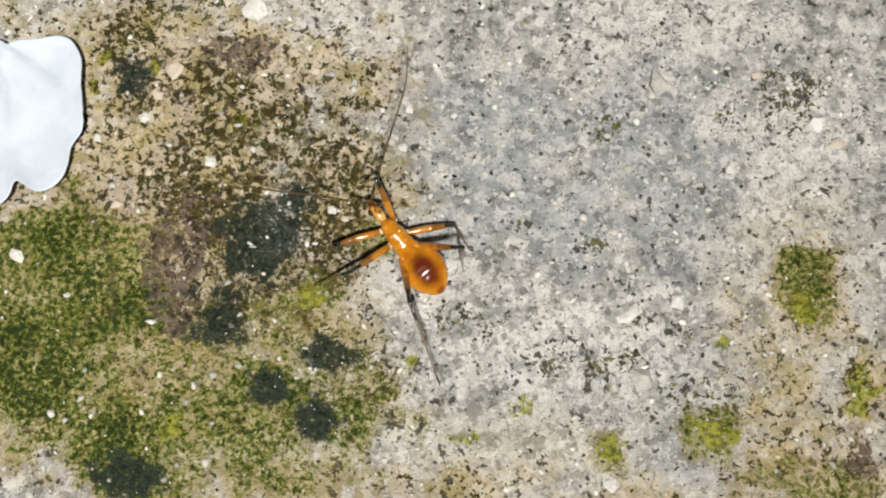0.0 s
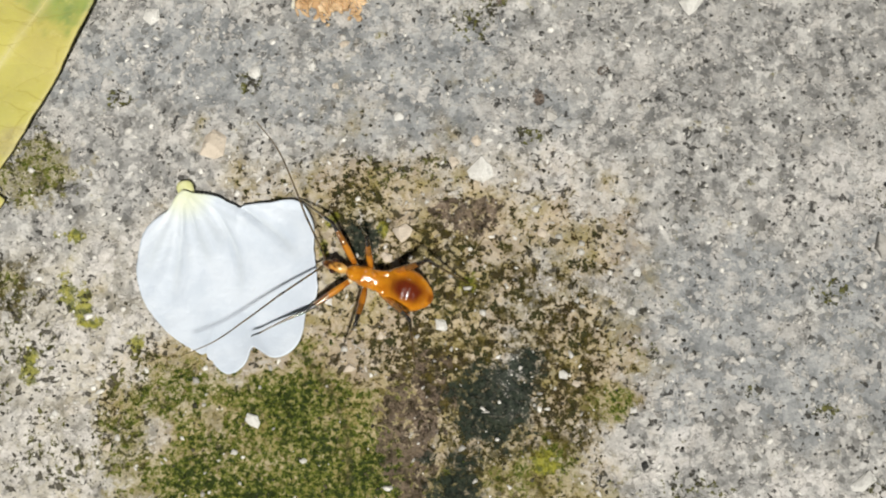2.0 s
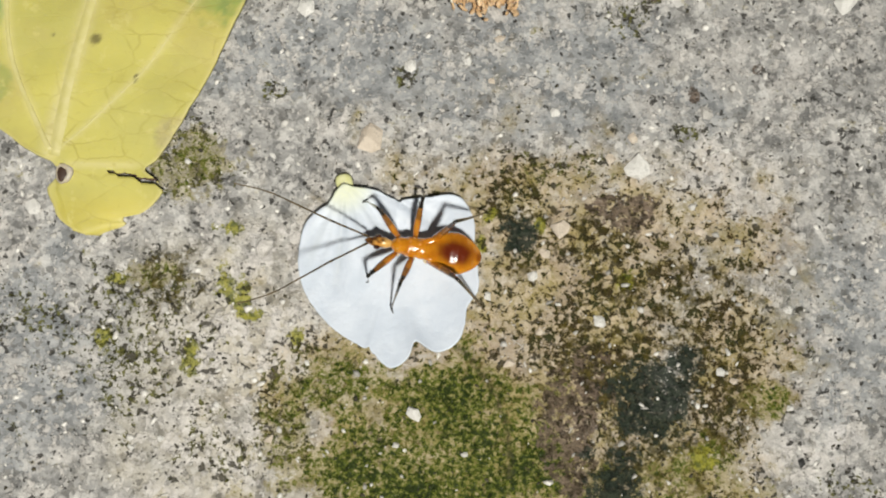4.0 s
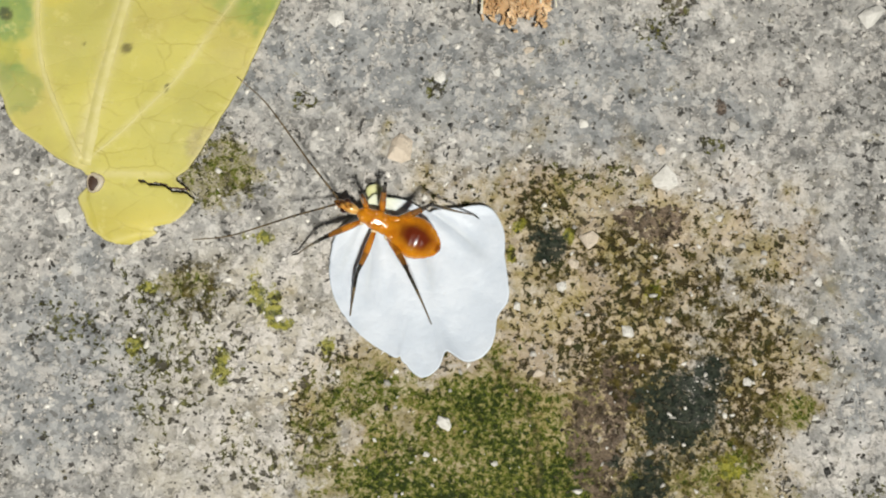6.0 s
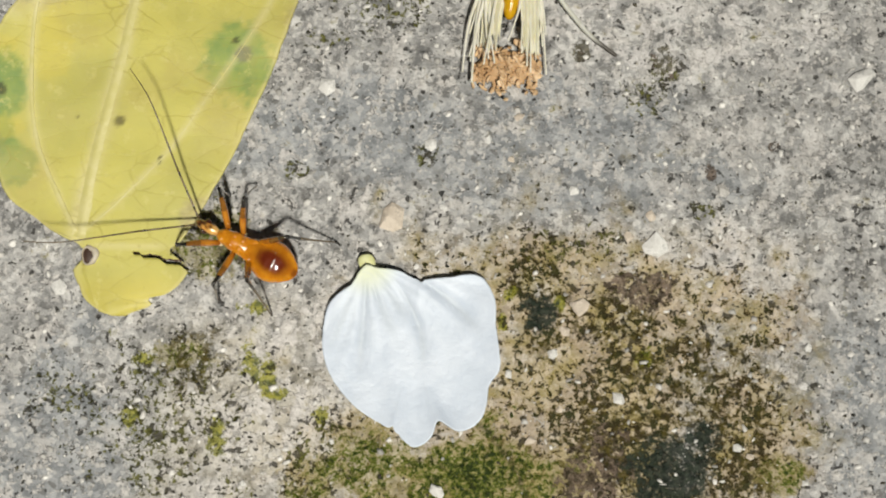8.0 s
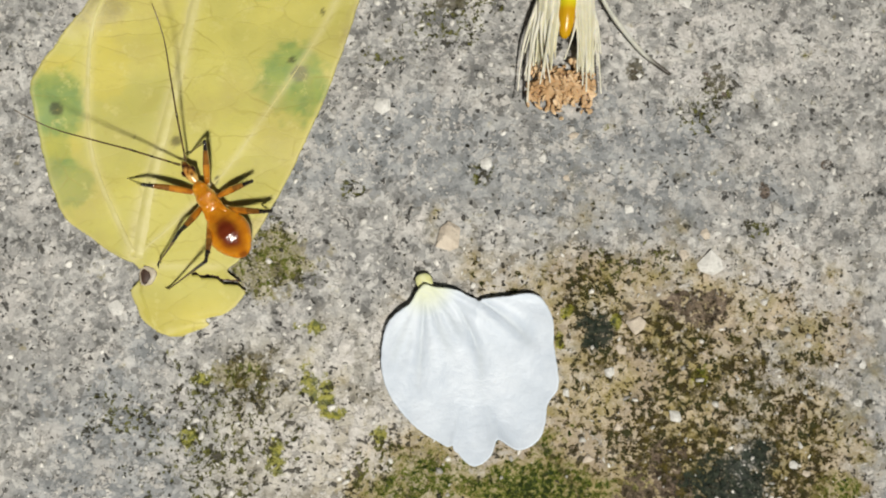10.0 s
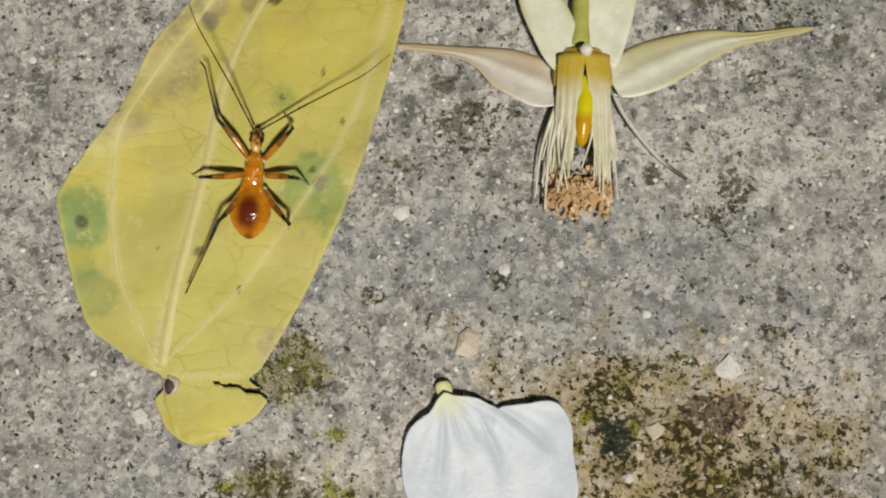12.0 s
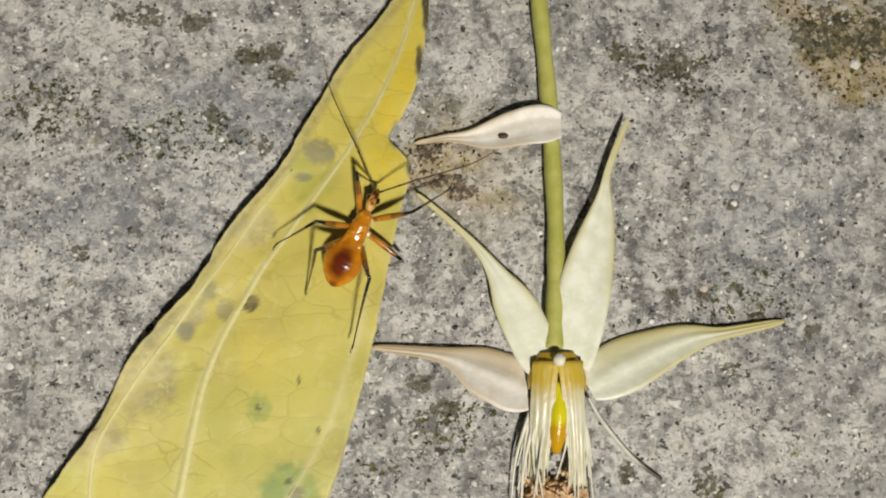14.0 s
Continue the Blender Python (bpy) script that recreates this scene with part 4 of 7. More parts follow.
                row.append(bm.verts.new((q.x, q.y, leaf_height(q.x, q.y) - 0.012 + 0.10 * half * (1 + math.cos(math.pi * u)))))
            rows.append(row)
        for a, b in zip(rows, rows[1:]):
            for i in range(10):
                bm.faces.new((a[i], a[i + 1], b[i + 1], b[i]))
        ob = part(name, bm, VEIN, leaf, label)
        sheet = ob.modifiers.new("thickness", "SOLIDIFY")
        sheet.thickness, sheet.offset = 0.1 * MM, -1
    vein("midrib", [(-22.0, -4.8), (-20.9, 2.1), (-18.9, 10.7), (-16.5, 21.9), (-12.4, 30.0), (-8.9, 35.1), (-2.8, 44.0), (0.6, 51.0), (3.4, 59.5)], 0.62, 0.16, "pale raised midrib")
    vein("side_vein", [(-22.3, -4.4), (-24.0, -1.0), (-25.9, 4.0), (-26.3, 10.5), (-25.7, 15.5), (-23.0, 20.5), (-19.4, 25.6), (-16.4, 29.8), (-12.4, 35.6), (-9.0, 40.2)], 0.18, 0.08)
    vein("side_vein", [(-21.6, -4.2), (-18.6, -1.4), (-14.8, 2.6), (-11.3, 7.7), (-6.3, 15.8), (-3.4, 24.0), (-2.2, 29.0)], 0.13, 0.06)
    for points in ([(-16.4, 22.3), (-10.5, 27.0), (-4.5, 34.5)], [(-9.0, 35.0), (-4.6, 37.6), (-1.2, 41.0)]):
        vein("side_vein", points, 0.06, 0.03)
    bm = bmesh.new()
    rings = []
    for k in range(28):
        a = 2 * math.pi * k / 28
        out, thick = 0.58 + 0.05 * math.sin(3 * a + 1), 0.10 + 0.17 * math.cos(a - 0.3) + 0.04 * math.sin(5 * a)
        rings.append([(-21.2 + (out + max(0.07, thick) * math.cos(q)) * math.cos(a), -6.3 + 1.25 * (out + max(0.07, thick) * math.cos(q)) * math.sin(a), 0.85 + 0.28 * math.sin(q) + 0.12 * math.cos(a)) for q in (2 * math.pi * j / 10 for j in range(10))])
    loft(bm, rings + rings[:1], cap=False)
    bmesh.ops.remove_doubles(bm, verts=bm.verts, dist=0.001)
    stub = part("petiole_stub", bm, PETIOLE_RIM, leaf, "broken whitish petiole stub")
    bm = bmesh.new()
    ball(bm, (-21.3, -6.28, 0.60), (0.66, 0.88, 0.36))
    part("petiole_core", bm, PETIOLE_CORE, stub, "dark hollow core")
    bm = bmesh.new()
    line = [Vector((x, gap(x) + 0.02 + 0.045 * (x + 17.6), leaf_height(x, gap(x)) - 0.05)) for x in (-17.5 + 0.13 * k for k in range(32))]
    tube(bm, line, [0.02 + 0.0025 * k + 0.03 * math.sin(k * 1.9) * math.sin(math.pi * k / 31) for k in range(32)], 7)
    part("torn_edge", bm, PETIOLE_CORE, leaf, "blackened torn edge")
    return leaf


build_leaf()

# ---- white petal ----
PETAL = [(3, 7.3), (18, 7.4), (34, 8.3), (49, 8.5), (65, 6.9), (87, 6.1), (100, 6.9), (114, 7.7), (119, 8.3), (133, 7.7), (149, 8.1), (167, 7.8), (188, 7.4), (214, 6.8), (245, 6.6), (261, 7), (263, 7.3), (272, 8), (283, 7.3), (291, 6.2), (300, 7.7), (315, 8.1), (336, 7.1), (348, 7.5)]


def petal_radius(angle):
    table = [(a - 360, r) for a, r in PETAL[-3:]] + PETAL + [(a + 360, r) for a, r in PETAL[:3]]
    way = angle % 360
    return spread(table, way) - 0.35 * math.exp(-((way - 255.5) / 1.6) ** 2) - 0.28 * math.exp(-((way - 84) / 2.2) ** 2)


# creases that leave the claw: direction, its turn with each millimetre, depth, start, end
CREASES = [(-40, -3.4, 0.34, 4.0, 9.0), (-19, -2.0, 0.30, 5.0, 10.0), (-93, 0.0, 0.18, 2.0, 8.0), (-74, 1.0, 0.14, 2.0, 6.0), (-112, 0.0, 0.12, 2.5, 7.0), (-52, -1.0, 0.12, 2.0, 5.0)]


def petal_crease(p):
    """How near a place lies to one of the creases, whose shade is painted grey."""
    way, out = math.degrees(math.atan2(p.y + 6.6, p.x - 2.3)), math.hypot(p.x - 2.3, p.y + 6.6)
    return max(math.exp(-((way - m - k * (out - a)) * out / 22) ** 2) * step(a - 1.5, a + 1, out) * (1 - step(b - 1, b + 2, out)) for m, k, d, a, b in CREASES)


def petal_height(x, y):
    """A shallow cup with folds that run out from the claw."""
    dx, dy = x - 2.3, y + 6.6
    way, out = math.degrees(math.atan2(dy, dx)), math.hypot(dx, dy)
    rim = math.hypot(x - 6.3, y + 14.2) / petal_radius(math.degrees(math.atan2(y + 14.2, x - 6.3)))
    fold = 0.07 * math.sin(math.radians(way * 9)) * step(1.0, 4.5, out) + 0.05 * math.sin(math.radians(way * 26) + 0.4 * out) * step(1, 4, out)
    for middle, slope, depth, near_end, far_end in CREASES:
        fold -= depth * math.exp(-((way - middle - slope * (out - near_end)) / 4.0) ** 2) * step(near_end - 1.5, near_end + 1.0, out) * (1 - step(far_end - 1, far_end + 2, out))
    return 0.42 + 0.55 * rim ** 3 + fold * (0.4 + 0.6 * rim) + 0.3 * (1 - step(0.5, 3.5, out)) + 0.05 * noise.noise(Vector((x * 0.45, y * 0.45, 2)))


def build_petal():
    petal = thing("white_petal", "fallen white petal with a notched rim and yellow base", "petal")
    bm = bmesh.new()
    spokes, rings = 200, 40
    hub = bm.verts.new((6.3, -14.2, petal_height(6.31, -14.2)))
    last = None
    for k in range(1, rings + 1):
        row = []
        for i in range(spokes):
            a = 360 * i / spokes
            r = petal_radius(a) * (k / rings) ** 0.8
            if k == rings:
                r += 0.05 * noise.noise(Vector((a * 0.25, 0, 0)))
            x, y = 6.3 + r * math.cos(math.radians(a)), -14.2 + r * math.sin(math.radians(a))
            row.append(bm.verts.new((x, y, petal_height(x, y))))
        for i in range(spokes):
            j = (i + 1) % spokes
            bm.faces.new((hub, row[i], row[j]) if last is None else (last[i], row[i], row[j], last[j]))
        last = row
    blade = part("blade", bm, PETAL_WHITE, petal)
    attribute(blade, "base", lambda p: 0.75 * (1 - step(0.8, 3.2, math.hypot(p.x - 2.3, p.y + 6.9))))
    # painted shade along each crease, plus grey streaks close to the claw
    attribute(blade, "streak_and_crease_shade", lambda p: max(0.9 * petal_crease(p), 0.6 * step(0.25, 0.9, math.sin(math.radians(math.degrees(math.atan2(p.y + 6.6, p.x - 2.3)) * 20) + 1.2 * noise.noise(p * 0.3))) * (1 - step(3.0, 9.0, math.hypot(p.x - 2.3, p.y + 6.6)))))
    thick = blade.modifiers.new("thickness", "SOLIDIFY")
    thick.thickness, thick.offset = 0.16 * MM, -1
    bm = bmesh.new()
    tube(bm, bend([(3.0, -8.4, 0.60), (2.5, -7.2, 0.82), (2.25, -6.5, 0.85), (2.15, -6.05, 0.80)], 12), [0.30, 0.45, 0.56, 0.62, 0.66, 0.70, 0.72, 0.72, 0.70, 0.64, 0.54, 0.36], 14)
    for v in bm.verts:
        v.co.z = 0.52 + (v.co.z - 0.55) * 0.38
    part("claw", bm, CLAW, petal, "yellow-green claw")
    return petal


build_petal()


# ---- spent flower ----
SEPAL_WIDTH = [(0.0, 0.62), (0.12, 0.93), (0.24, 1.0), (0.40, 0.80), (0.55, 0.47), (0.68, 0.27), (0.82, 0.17), (0.94, 0.12), (1.0, 0.04)]


SEPAL_SLIM = [(0.0, 0.60), (0.12, 0.90), (0.25, 1.0), (0.38, 0.84), (0.50, 0.48), (0.60, 0.28), (0.75, 0.17), (0.94, 0.10), (1.0, 0.04)]


def build_sepal(name, line, width, material, parent, label="", cup=0.16, roll=0.0, outline=SEPAL_WIDTH, fold=0):
    """A long pointed sepal along a line, hollow along its middle."""
    bm = bmesh.new()
    spine = bend(line, 44)
    rings = []
    for k, p in enumerate(spine):
        s = k / 43
        ahead = (spine[min(k + 1, 43)] - spine[max(k - 1, 0)]).normalized()
        side = ahead.cross(Vector((0, 0, 1))).normalized()
        up = side.cross(ahead)
        side = side * math.cos(roll) + up * math.sin(roll)
        up = side.cross(ahead)
        half = width / 2 * spread(outline, s) + 0.08 * width * noise.noise(Vector((s * 5, width, line[0][0]))) * (1 - s)
        thick = 0.16 + 0.20 * (1 - s)
        top, low = [], []
        for i in range(13):
            u = i / 6 - 1
            bow = cup * half * (u * u - 0.4) + 0.035 * math.sin(9 * u + 4 * s) - (0.55 * half * max(0.0, fold * u - 0.05) if fold else 0)
            top.append(p + side * half * u + up * (bow + thick / 2 * (1 - u * u) ** 0.5))
            low.append(p + side * half * u + up * (bow - thick / 2 * (1 - u * u) ** 0.5 - 0.02))
        rings.append(top + low[::-1])
    loft(bm, rings)
    ob = part(name, bm, material, parent, label)
    layer = ob.data.attributes.new("along", "FLOAT", "POINT")
    values = []
    for k in range(44):
        for i in range(26):
            u = (i if i < 13 else 25 - i) / 6 - 1
            folded = 0.55 * step(-0.05, 0.4, fold * u) * step(0.02, 0.2, k / 43) if fold else 0
            u = abs(u)
            values.append(min(1.0, folded + 0.8 * step(0.55, 1.0, u) * step(0.1, 0.4, k / 43) + 0.75 * step(0.45, 0.9, k / 43)))
    layer.data.foreach_set("value", values)
    return ob


def build_flower():
    flower = thing("spent_flower", "spent flower with cream sepals and brown stamens on its side", "flower")
    bm = bmesh.new()
    tube(bm, bend([(14.6, 23.6, 1.42), (14.9, 28.0, 1.22), (15.2, 35.0, 0.96), (15.0, 46.0, 0.76), (14.4, 56.0, 0.76), (13.6, 66.0, 0.76), (12.0, 78.0, 0.76)], 40), [0.95 - 0.14 * step(0, 12, k) + 0.05 * math.sin(k * 1.3) for k in range(40)], 12)
    part("pedicel", bm, STALK, flower, "yellow-green flower stalk")
    build_sepal("sepal", [(13.6, 21.6, 1.82), (11.2, 27.4, 1.68), (7.8, 33.0, 1.42), (2.3, 38.2, 1.09)], 4.0, SEPAL, flower, outline=SEPAL_SLIM)
    build_sepal("sepal", [(16.2, 21.8, 1.82), (17.4, 28.4, 1.75), (19.4, 36.0, 1.55), (20.2, 40.0, 1.49), (22.3, 45.0, 1.62)], 4.6, SEPAL, flower, outline=SEPAL_SLIM)
    build_sepal("sepal", [(12.9, 19.6, 1.35), (8.4, 21.6, 1.22), (4.4, 23.2, 0.96), (-1.9, 24.0, 0.69)], 5.2, SEPAL_DRY, flower, "withered brownish sepal", 0.3, -0.03, fold=1)
    build_sepal("sepal", [(17.5, 20.3, 1.35), (21.4, 22.2, 1.29), (26.6, 24.2, 1.09), (31.0, 24.9, 0.83), (36.2, 25.8, 0.56)], 5.0, SEPAL, flower, "", 0.3, 0.03, fold=-1)
    bm = bmesh.new()
    rings = []
    for k in range(26):
        inner = k > 14
        s = k / 14 if not inner else (28 - k) / 14
        r = 1.1 + 1.55 * math.sin(math.pi * (0.12 + 0.50 * s)) ** 1.1 - (0.22 if inner else 0)
        ring = []
        for a in (2 * math.pi * i / 40 for i in range(40)):
            reach = 2.0 + 1.5 * (1 - max(0.0, math.sin(a)) ** 0.8) + 0.22 * math.sin(7 * a) + 0.15 * math.sin(11 * a + 2)
            ring.append((14.75 + r * math.cos(a), 23.3 - reach * s, max(0.15, 1.62 + r * 0.60 * math.sin(a) + 0.05 * math.sin(5 * a))))
        rings.append(ring)
    loft(bm, rings)
    part("receptacle", bm, CUP, flower, "glossy amber receptacle, open in front")
    rng = random.Random(4)

    def sheath(root, end, y0, y1, seed):
        """Stamens grown together into a pale ribbed sheet with a ragged end."""
        bm = bmesh.new()
        over, under = [], []
        for k in range(25):
            s = k / 24
            top, low = [], []
            for i in range(33):
                u = i / 32
                x = (root[0] + (root[1] - root[0]) * u) * (1 - s) + (end[0] + (end[1] - end[0]) * u) * s + 0.12 * noise.noise(Vector((u * 3, s * 3, seed)))
                ragged = 1.5 * noise.noise(Vector((u * 7, 0, seed + 5)))
                z = 1.66 + 0.60 * math.sqrt(max(0.0, 2.85 ** 2 - (x - 14.7) ** 2)) - 1.25 * s ** 1.5 + 0.025 * math.sin(u * 31 + seed) * (0.2 + s)
                top.append(bm.verts.new((x, y0 + (y1 + ragged - y0) * s, z)))
                low.append(bm.verts.new((x, y0 + (y1 + ragged - y0) * s, z - 0.14)))
            over.append(top)
            under.append(low)
        for k in range(24):
            for i in range(32):
                bm.faces.new((over[k][i], over[k][i + 1], over[k + 1][i + 1], over[k + 1][i]))
                bm.faces.new((under[k][i], under[k + 1][i], under[k + 1][i + 1], under[k][i + 1]))
            for i in (0, 32):
                bm.faces.new((over[k][i], over[k + 1][i], under[k + 1][i], under[k][i]))
        for i in range(32):
            bm.faces.new((over[24][i], over[24][i + 1], under[24][i + 1], under[24][i]))
            bm.faces.new((over[0][i], under[0][i], under[0][i + 1], over[0][i + 1]))
        bmesh.ops.recalc_face_normals(bm, faces=bm.faces)
        ob = part("stamen_sheath", bm, SHEATH, flower, "pale fused stamens, torn at the end")
        attribute(ob, "along", lambda p: min(1.0, step(18.2, 21.4, p.y) + 0.25 * noise.noise(p * 1.2) * step(16, 19, p.y)))

    sheath((12.45, 14.75), (11.9, 13.6), 22.5, 12.4, 1.0)
    sheath((14.65, 17.0), (15.7, 17.1), 22.5, 11.4, 8.0)
    for i in range(32):
        a = math.pi * (-0.08 + 1.16 * i / 31)
        if 1.25 < a < 1.9:
            continue
        spread_out = rng.uniform(0.75, 1.1)
        root = Vector((14.6 + 2.15 * math.cos(a), 18.6 + rng.uniform(-0.6, 0.6), max(0.5, 1.3 + 1.0 * math.sin(a))))
        end = Vector((14.2 + 2.9 * spread_out * math.cos(a) + rng.uniform(-0.9, 0.9), 11.0 + rng.uniform(-2.4, 3.0), max(0.35, 1.1 + 1.1 * math.sin(a) + rng.uniform(-0.5, 0.5))))
        mid = root.lerp(end, 0.5) + Vector((rng.uniform(-0.3, 0.3) + 0.30 * math.cos(a), 0, 0.2))
        bm = bmesh.new()
        tube(bm, bend([root, mid, end], 14), [0.21 - 0.14 * step(1, 11, k) for k in range(14)], 7)
        part("filament", bm, FILAMENT, flower)
    bm = bmesh.new()
    bmesh.ops.create_icosphere(bm, subdivisions=4, radius=1)
    for v in bm.verts:
        k = 1 + 0.35 * noise.noise(v.co * 2.5) + 0.2 * noise.noise(v.co * 7)
        v.co = Vector((14.35 + 2.4 * k * v.co.x, 10.4 + 1.4 * k * v.co.y, 0.60 + 0.70 * k * v.co.z))
    part("anther_core", bm, ANTHER, flower, "matted brown core of the anthers")
    for i in range(290):
        a = rng.uniform(0, math.pi)
        x = 14.35 + 3.1 * math.cos(a) * rng.uniform(0.3, 1)
        y = 10.5 + max(-2.6, min(2.0, rng.gauss(0, 1.0))) - 0.45 * math.sin(1.9 * x) - 0.06 * (x - 14.3) ** 2 * rng.random()
        z = max(0.35, 0.45 + 1.3 * math.sin(a) * rng.uniform(0.0, 1))
        bm = bmesh.new()
        ball(bm, (0, 0, 0), (rng.uniform(0.28, 0.50), rng.uniform(0.14, 0.24), 0.10), 8, 5)
        for v in bm.verts:
            v.co.y += 0.35 * v.co.x ** 2
            v.co.z += 0.5 * v.co.x ** 2
            v.co *= 1 + 0.55 * noise.noise(v.co * 3.5 + Vector((i, 0, 0)))
        bmesh.ops.rotate(bm, verts=bm.verts, matrix=Euler((rng.uniform(-1.2, 1.2), rng.uniform(-0.9, 0.9), rng.uniform(0, 6.28))).to_matrix())
        bmesh.ops.translate(bm, verts=bm.verts, vec=(x, y, z))
        part("anther", bm, ANTHER, flower)
    bm = bmesh.new()
    tube(bm, bend([(14.8, 20.6, 2.2), (14.75, 18.6, 2.45), (14.6, 16.6, 2.4), (14.4, 14.4, 2.0)], 18), [0.55, 0.62, 0.68, 0.72, 0.76, 0.8, 0.82, 0.84, 0.84, 0.82, 0.80, 0.80, 0.78, 0.74, 0.66, 0.56, 0.42, 0.2], 14)
    pistil = part("pistil", bm, PISTIL, flower, "bright yellow pistil")
    attribute(pistil, "along", lambda p: 1 - step(16.6, 17.4, p.y))
    bm = bmesh.new()
    line = bend([(17.6, 19.2, 1.2), (18.6, 17.4, 1.0), (20.0, 15.5, 0.8), (21.8, 13.5, 0.6), (24.1, 11.8, 0.35)], 28)
    tube(bm, line, [0.16 + 0.06 * math.sin(math.pi * k / 27) for k in range(28)], 8)
    style = part("style", bm, STYLE, flower, "thin style with a dark tip")
    attribute(style, "along", lambda p: step(21.5, 23.0, p.x))
    bm = bmesh.new()
    bmesh.ops.create_icosphere(bm, subdivisions=2, radius=0.58)
    for v in bm.verts:
        v.co = Vector((14.75, 22.6, 3.7)) + v.co * (1 + 0.2 * noise.noise(v.co * 3))
    part("bead", bm, FILAMENT, flower, "small white bead of tissue")
    return flower


build_flower()
loose = thing("loose_sepal", "loose withered cream sepal lying across the flower stalk", "sepal")
build_sepal("sepal_blade", [(15.9, 44.2, 1.95), (13.0, 44.2, 1.95), (8.6, 43.4, 1.15), (5.2, 43.4, 0.85), (2.2, 43.0, 0.6)], 3.8, SEPAL_DRY, loose, "", 0.35)
bm = bmesh.new()
ball(bm, (10.5, 43.4, 1.50), (0.50, 0.30, 0.14))
part("spot", bm, PETIOLE_CORE, loose, "small black spot")


# ---- the insect ----
bug = thing("assassin_bug", "glossy orange assassin bug nymph with black-banded legs", "insect")
legs, tibiae, antennae = {}, {}, {}


def body_rings(table, n=28, flat=0.0):
    """Rings along x: (x, half width, half height, middle height)."""
    rings = []
    for x, w, h, zc in table:
        rings.append([(x, w * math.cos(a), zc + h * math.sin(a) * (1 - flat * (math.sin(a) < 0))) for a in (2 * math.pi * k / n for k in range(n))])
    return rings


def build_bug():
    bm = bmesh.new()
    width = [(-4.8, 0.10), (-4.65, 0.42), (-4.3, 0.82), (-3.7, 1.25), (-3.0, 1.55), (-2.3, 1.62), (-1.6, 1.45), (-0.9, 1.10), (-0.3, 0.78), (0.1, 0.55)]
    height = [(-4.8, 0.08), (-4.3, 0.5), (-3.6, 0.95), (-2.8, 1.20), (-2.0, 1.15), (-1.2, 0.85), (-0.5, 0.62), (0.1, 0.45)]
    table = []
    for k in range(50):
        x = -4.8 + 4.9 * k / 49
        scallop = 0.035 * abs(math.sin(math.pi * (x + 4.8) / 0.62))
        table.append((x, spread(width, x) * 1.07 + scallop, spread(height, x) + 0.014 * math.sin(2 * math.pi * (x + 4.8) / 0.62), 0.12 + 0.16 * step(-4.8, -2.5, x)))
    loft(bm, body_rings(table, 40, 0.35))
    for v in bm.verts:
        rim = abs(v.co.y) / max(spread(width, v.co.x), 0.1)
        if rim > 0.8:
            v.co.z += 0.10 * (rim - 0.8) / 0.2 * step(-4.8, -4.0, v.co.x) * step(-0.6, -1.4, v.co.x) if v.co.x > -4.8 else 0
    abdomen = part("abdomen", bm, ORANGE, bug, "swollen glossy orange abdomen with a dark red-brown patch")
    attribute(abdomen, "patch", lambda p: (1 - step(0.42, 1.12, math.hypot((p.x + 2.60) / 1.85, p.y / 1.22) + 0.10 * noise.noise(p * 1.6))) * step(0.3, 0.7, p.z) + 0.7 * (1 - step(0.1, 0.4, abs(p.x + 4.62))) * (1 - step(0.2, 0.5, abs(p.y))))
    bm = bmesh.new()
    table = [(-0.5, 0.62, 0.30, 0.35), (-0.3, 0.84, 0.5, 0.3), (0.1, 0.90, 0.62, 0.25), (0.5, 0.82, 0.66, 0.22), (0.9, 0.86, 0.78, 0.22), (1.3, 0.84, 0.80, 0.22),
             (1.6, 0.70, 0.66, 0.22), (1.9, 0.70, 0.64, 0.22), (2.2, 0.64, 0.60, 0.20), (2.45, 0.46, 0.44, 0.18), (2.6, 0.34, 0.34, 0.16)]
    loft(bm, body_rings(table, 26))
    for x, y, r in ((0.35, 0.32, 0.3), (0.35, -0.32, 0.3), (1.15, 0.36, 0.34), (1.15, -0.36, 0.34), (2.05, 0.28, 0.26), (2.05, -0.28, 0.26)):
        ball(bm, (x, y, 0.68 - 0.08 * (x > 1.6)), (r * 1.1, r, r * 0.8), 12, 8)
    thorax = part("thorax", bm, ORANGE, bug)
    attribute(thorax, "patch", lambda p: 0.0)
    for side in (1, -1):
        bm = bmesh.new()
        ball(bm, (0, 0, 0), (0.62, 0.30, 0.14), 12, 8)
        bmesh.ops.rotate(bm, verts=bm.verts, matrix=Euler((0, 0.15, -0.3 * side)).to_matrix())
        bmesh.ops.translate(bm, verts=bm.verts, vec=(-0.35, side * 0.62, 0.68))
        pad = part("wing_pad", bm, ORANGE, bug)
        attribute(pad, "patch", lambda p: 0.0)
    bm = bmesh.new()
    table = [(2.5, 0.26, 0.28, 0.15), (2.7, 0.30, 0.32, 0.15), (3.0, 0.42, 0.42, 0.17), (3.3, 0.50, 0.48, 0.18), (3.6, 0.46, 0.44, 0.18), (3.85, 0.44, 0.42, 0.16),
             (4.2, 0.38, 0.36, 0.12), (4.5, 0.28, 0.28, 0.08), (4.75, 0.14, 0.16, 0.04)]
    loft(bm, body_rings(table, 22))
    head = part("head", bm, HEAD, bug, "mottled tan and black head")
    attribute(head, "patch", lambda p: min(1.0, 0.9 * step(0.02, 0.22, noise.noise(p * 3.1)) * step(2.6, 3.0, p.x) + 0.7 * step(4.1, 4.5, p.x) + 0.8 * step(0.30, 0.42, abs(p.y)) * step(2.9, 3.3, p.x)))
    for side in (1, -1):
        bm = bmesh.new()
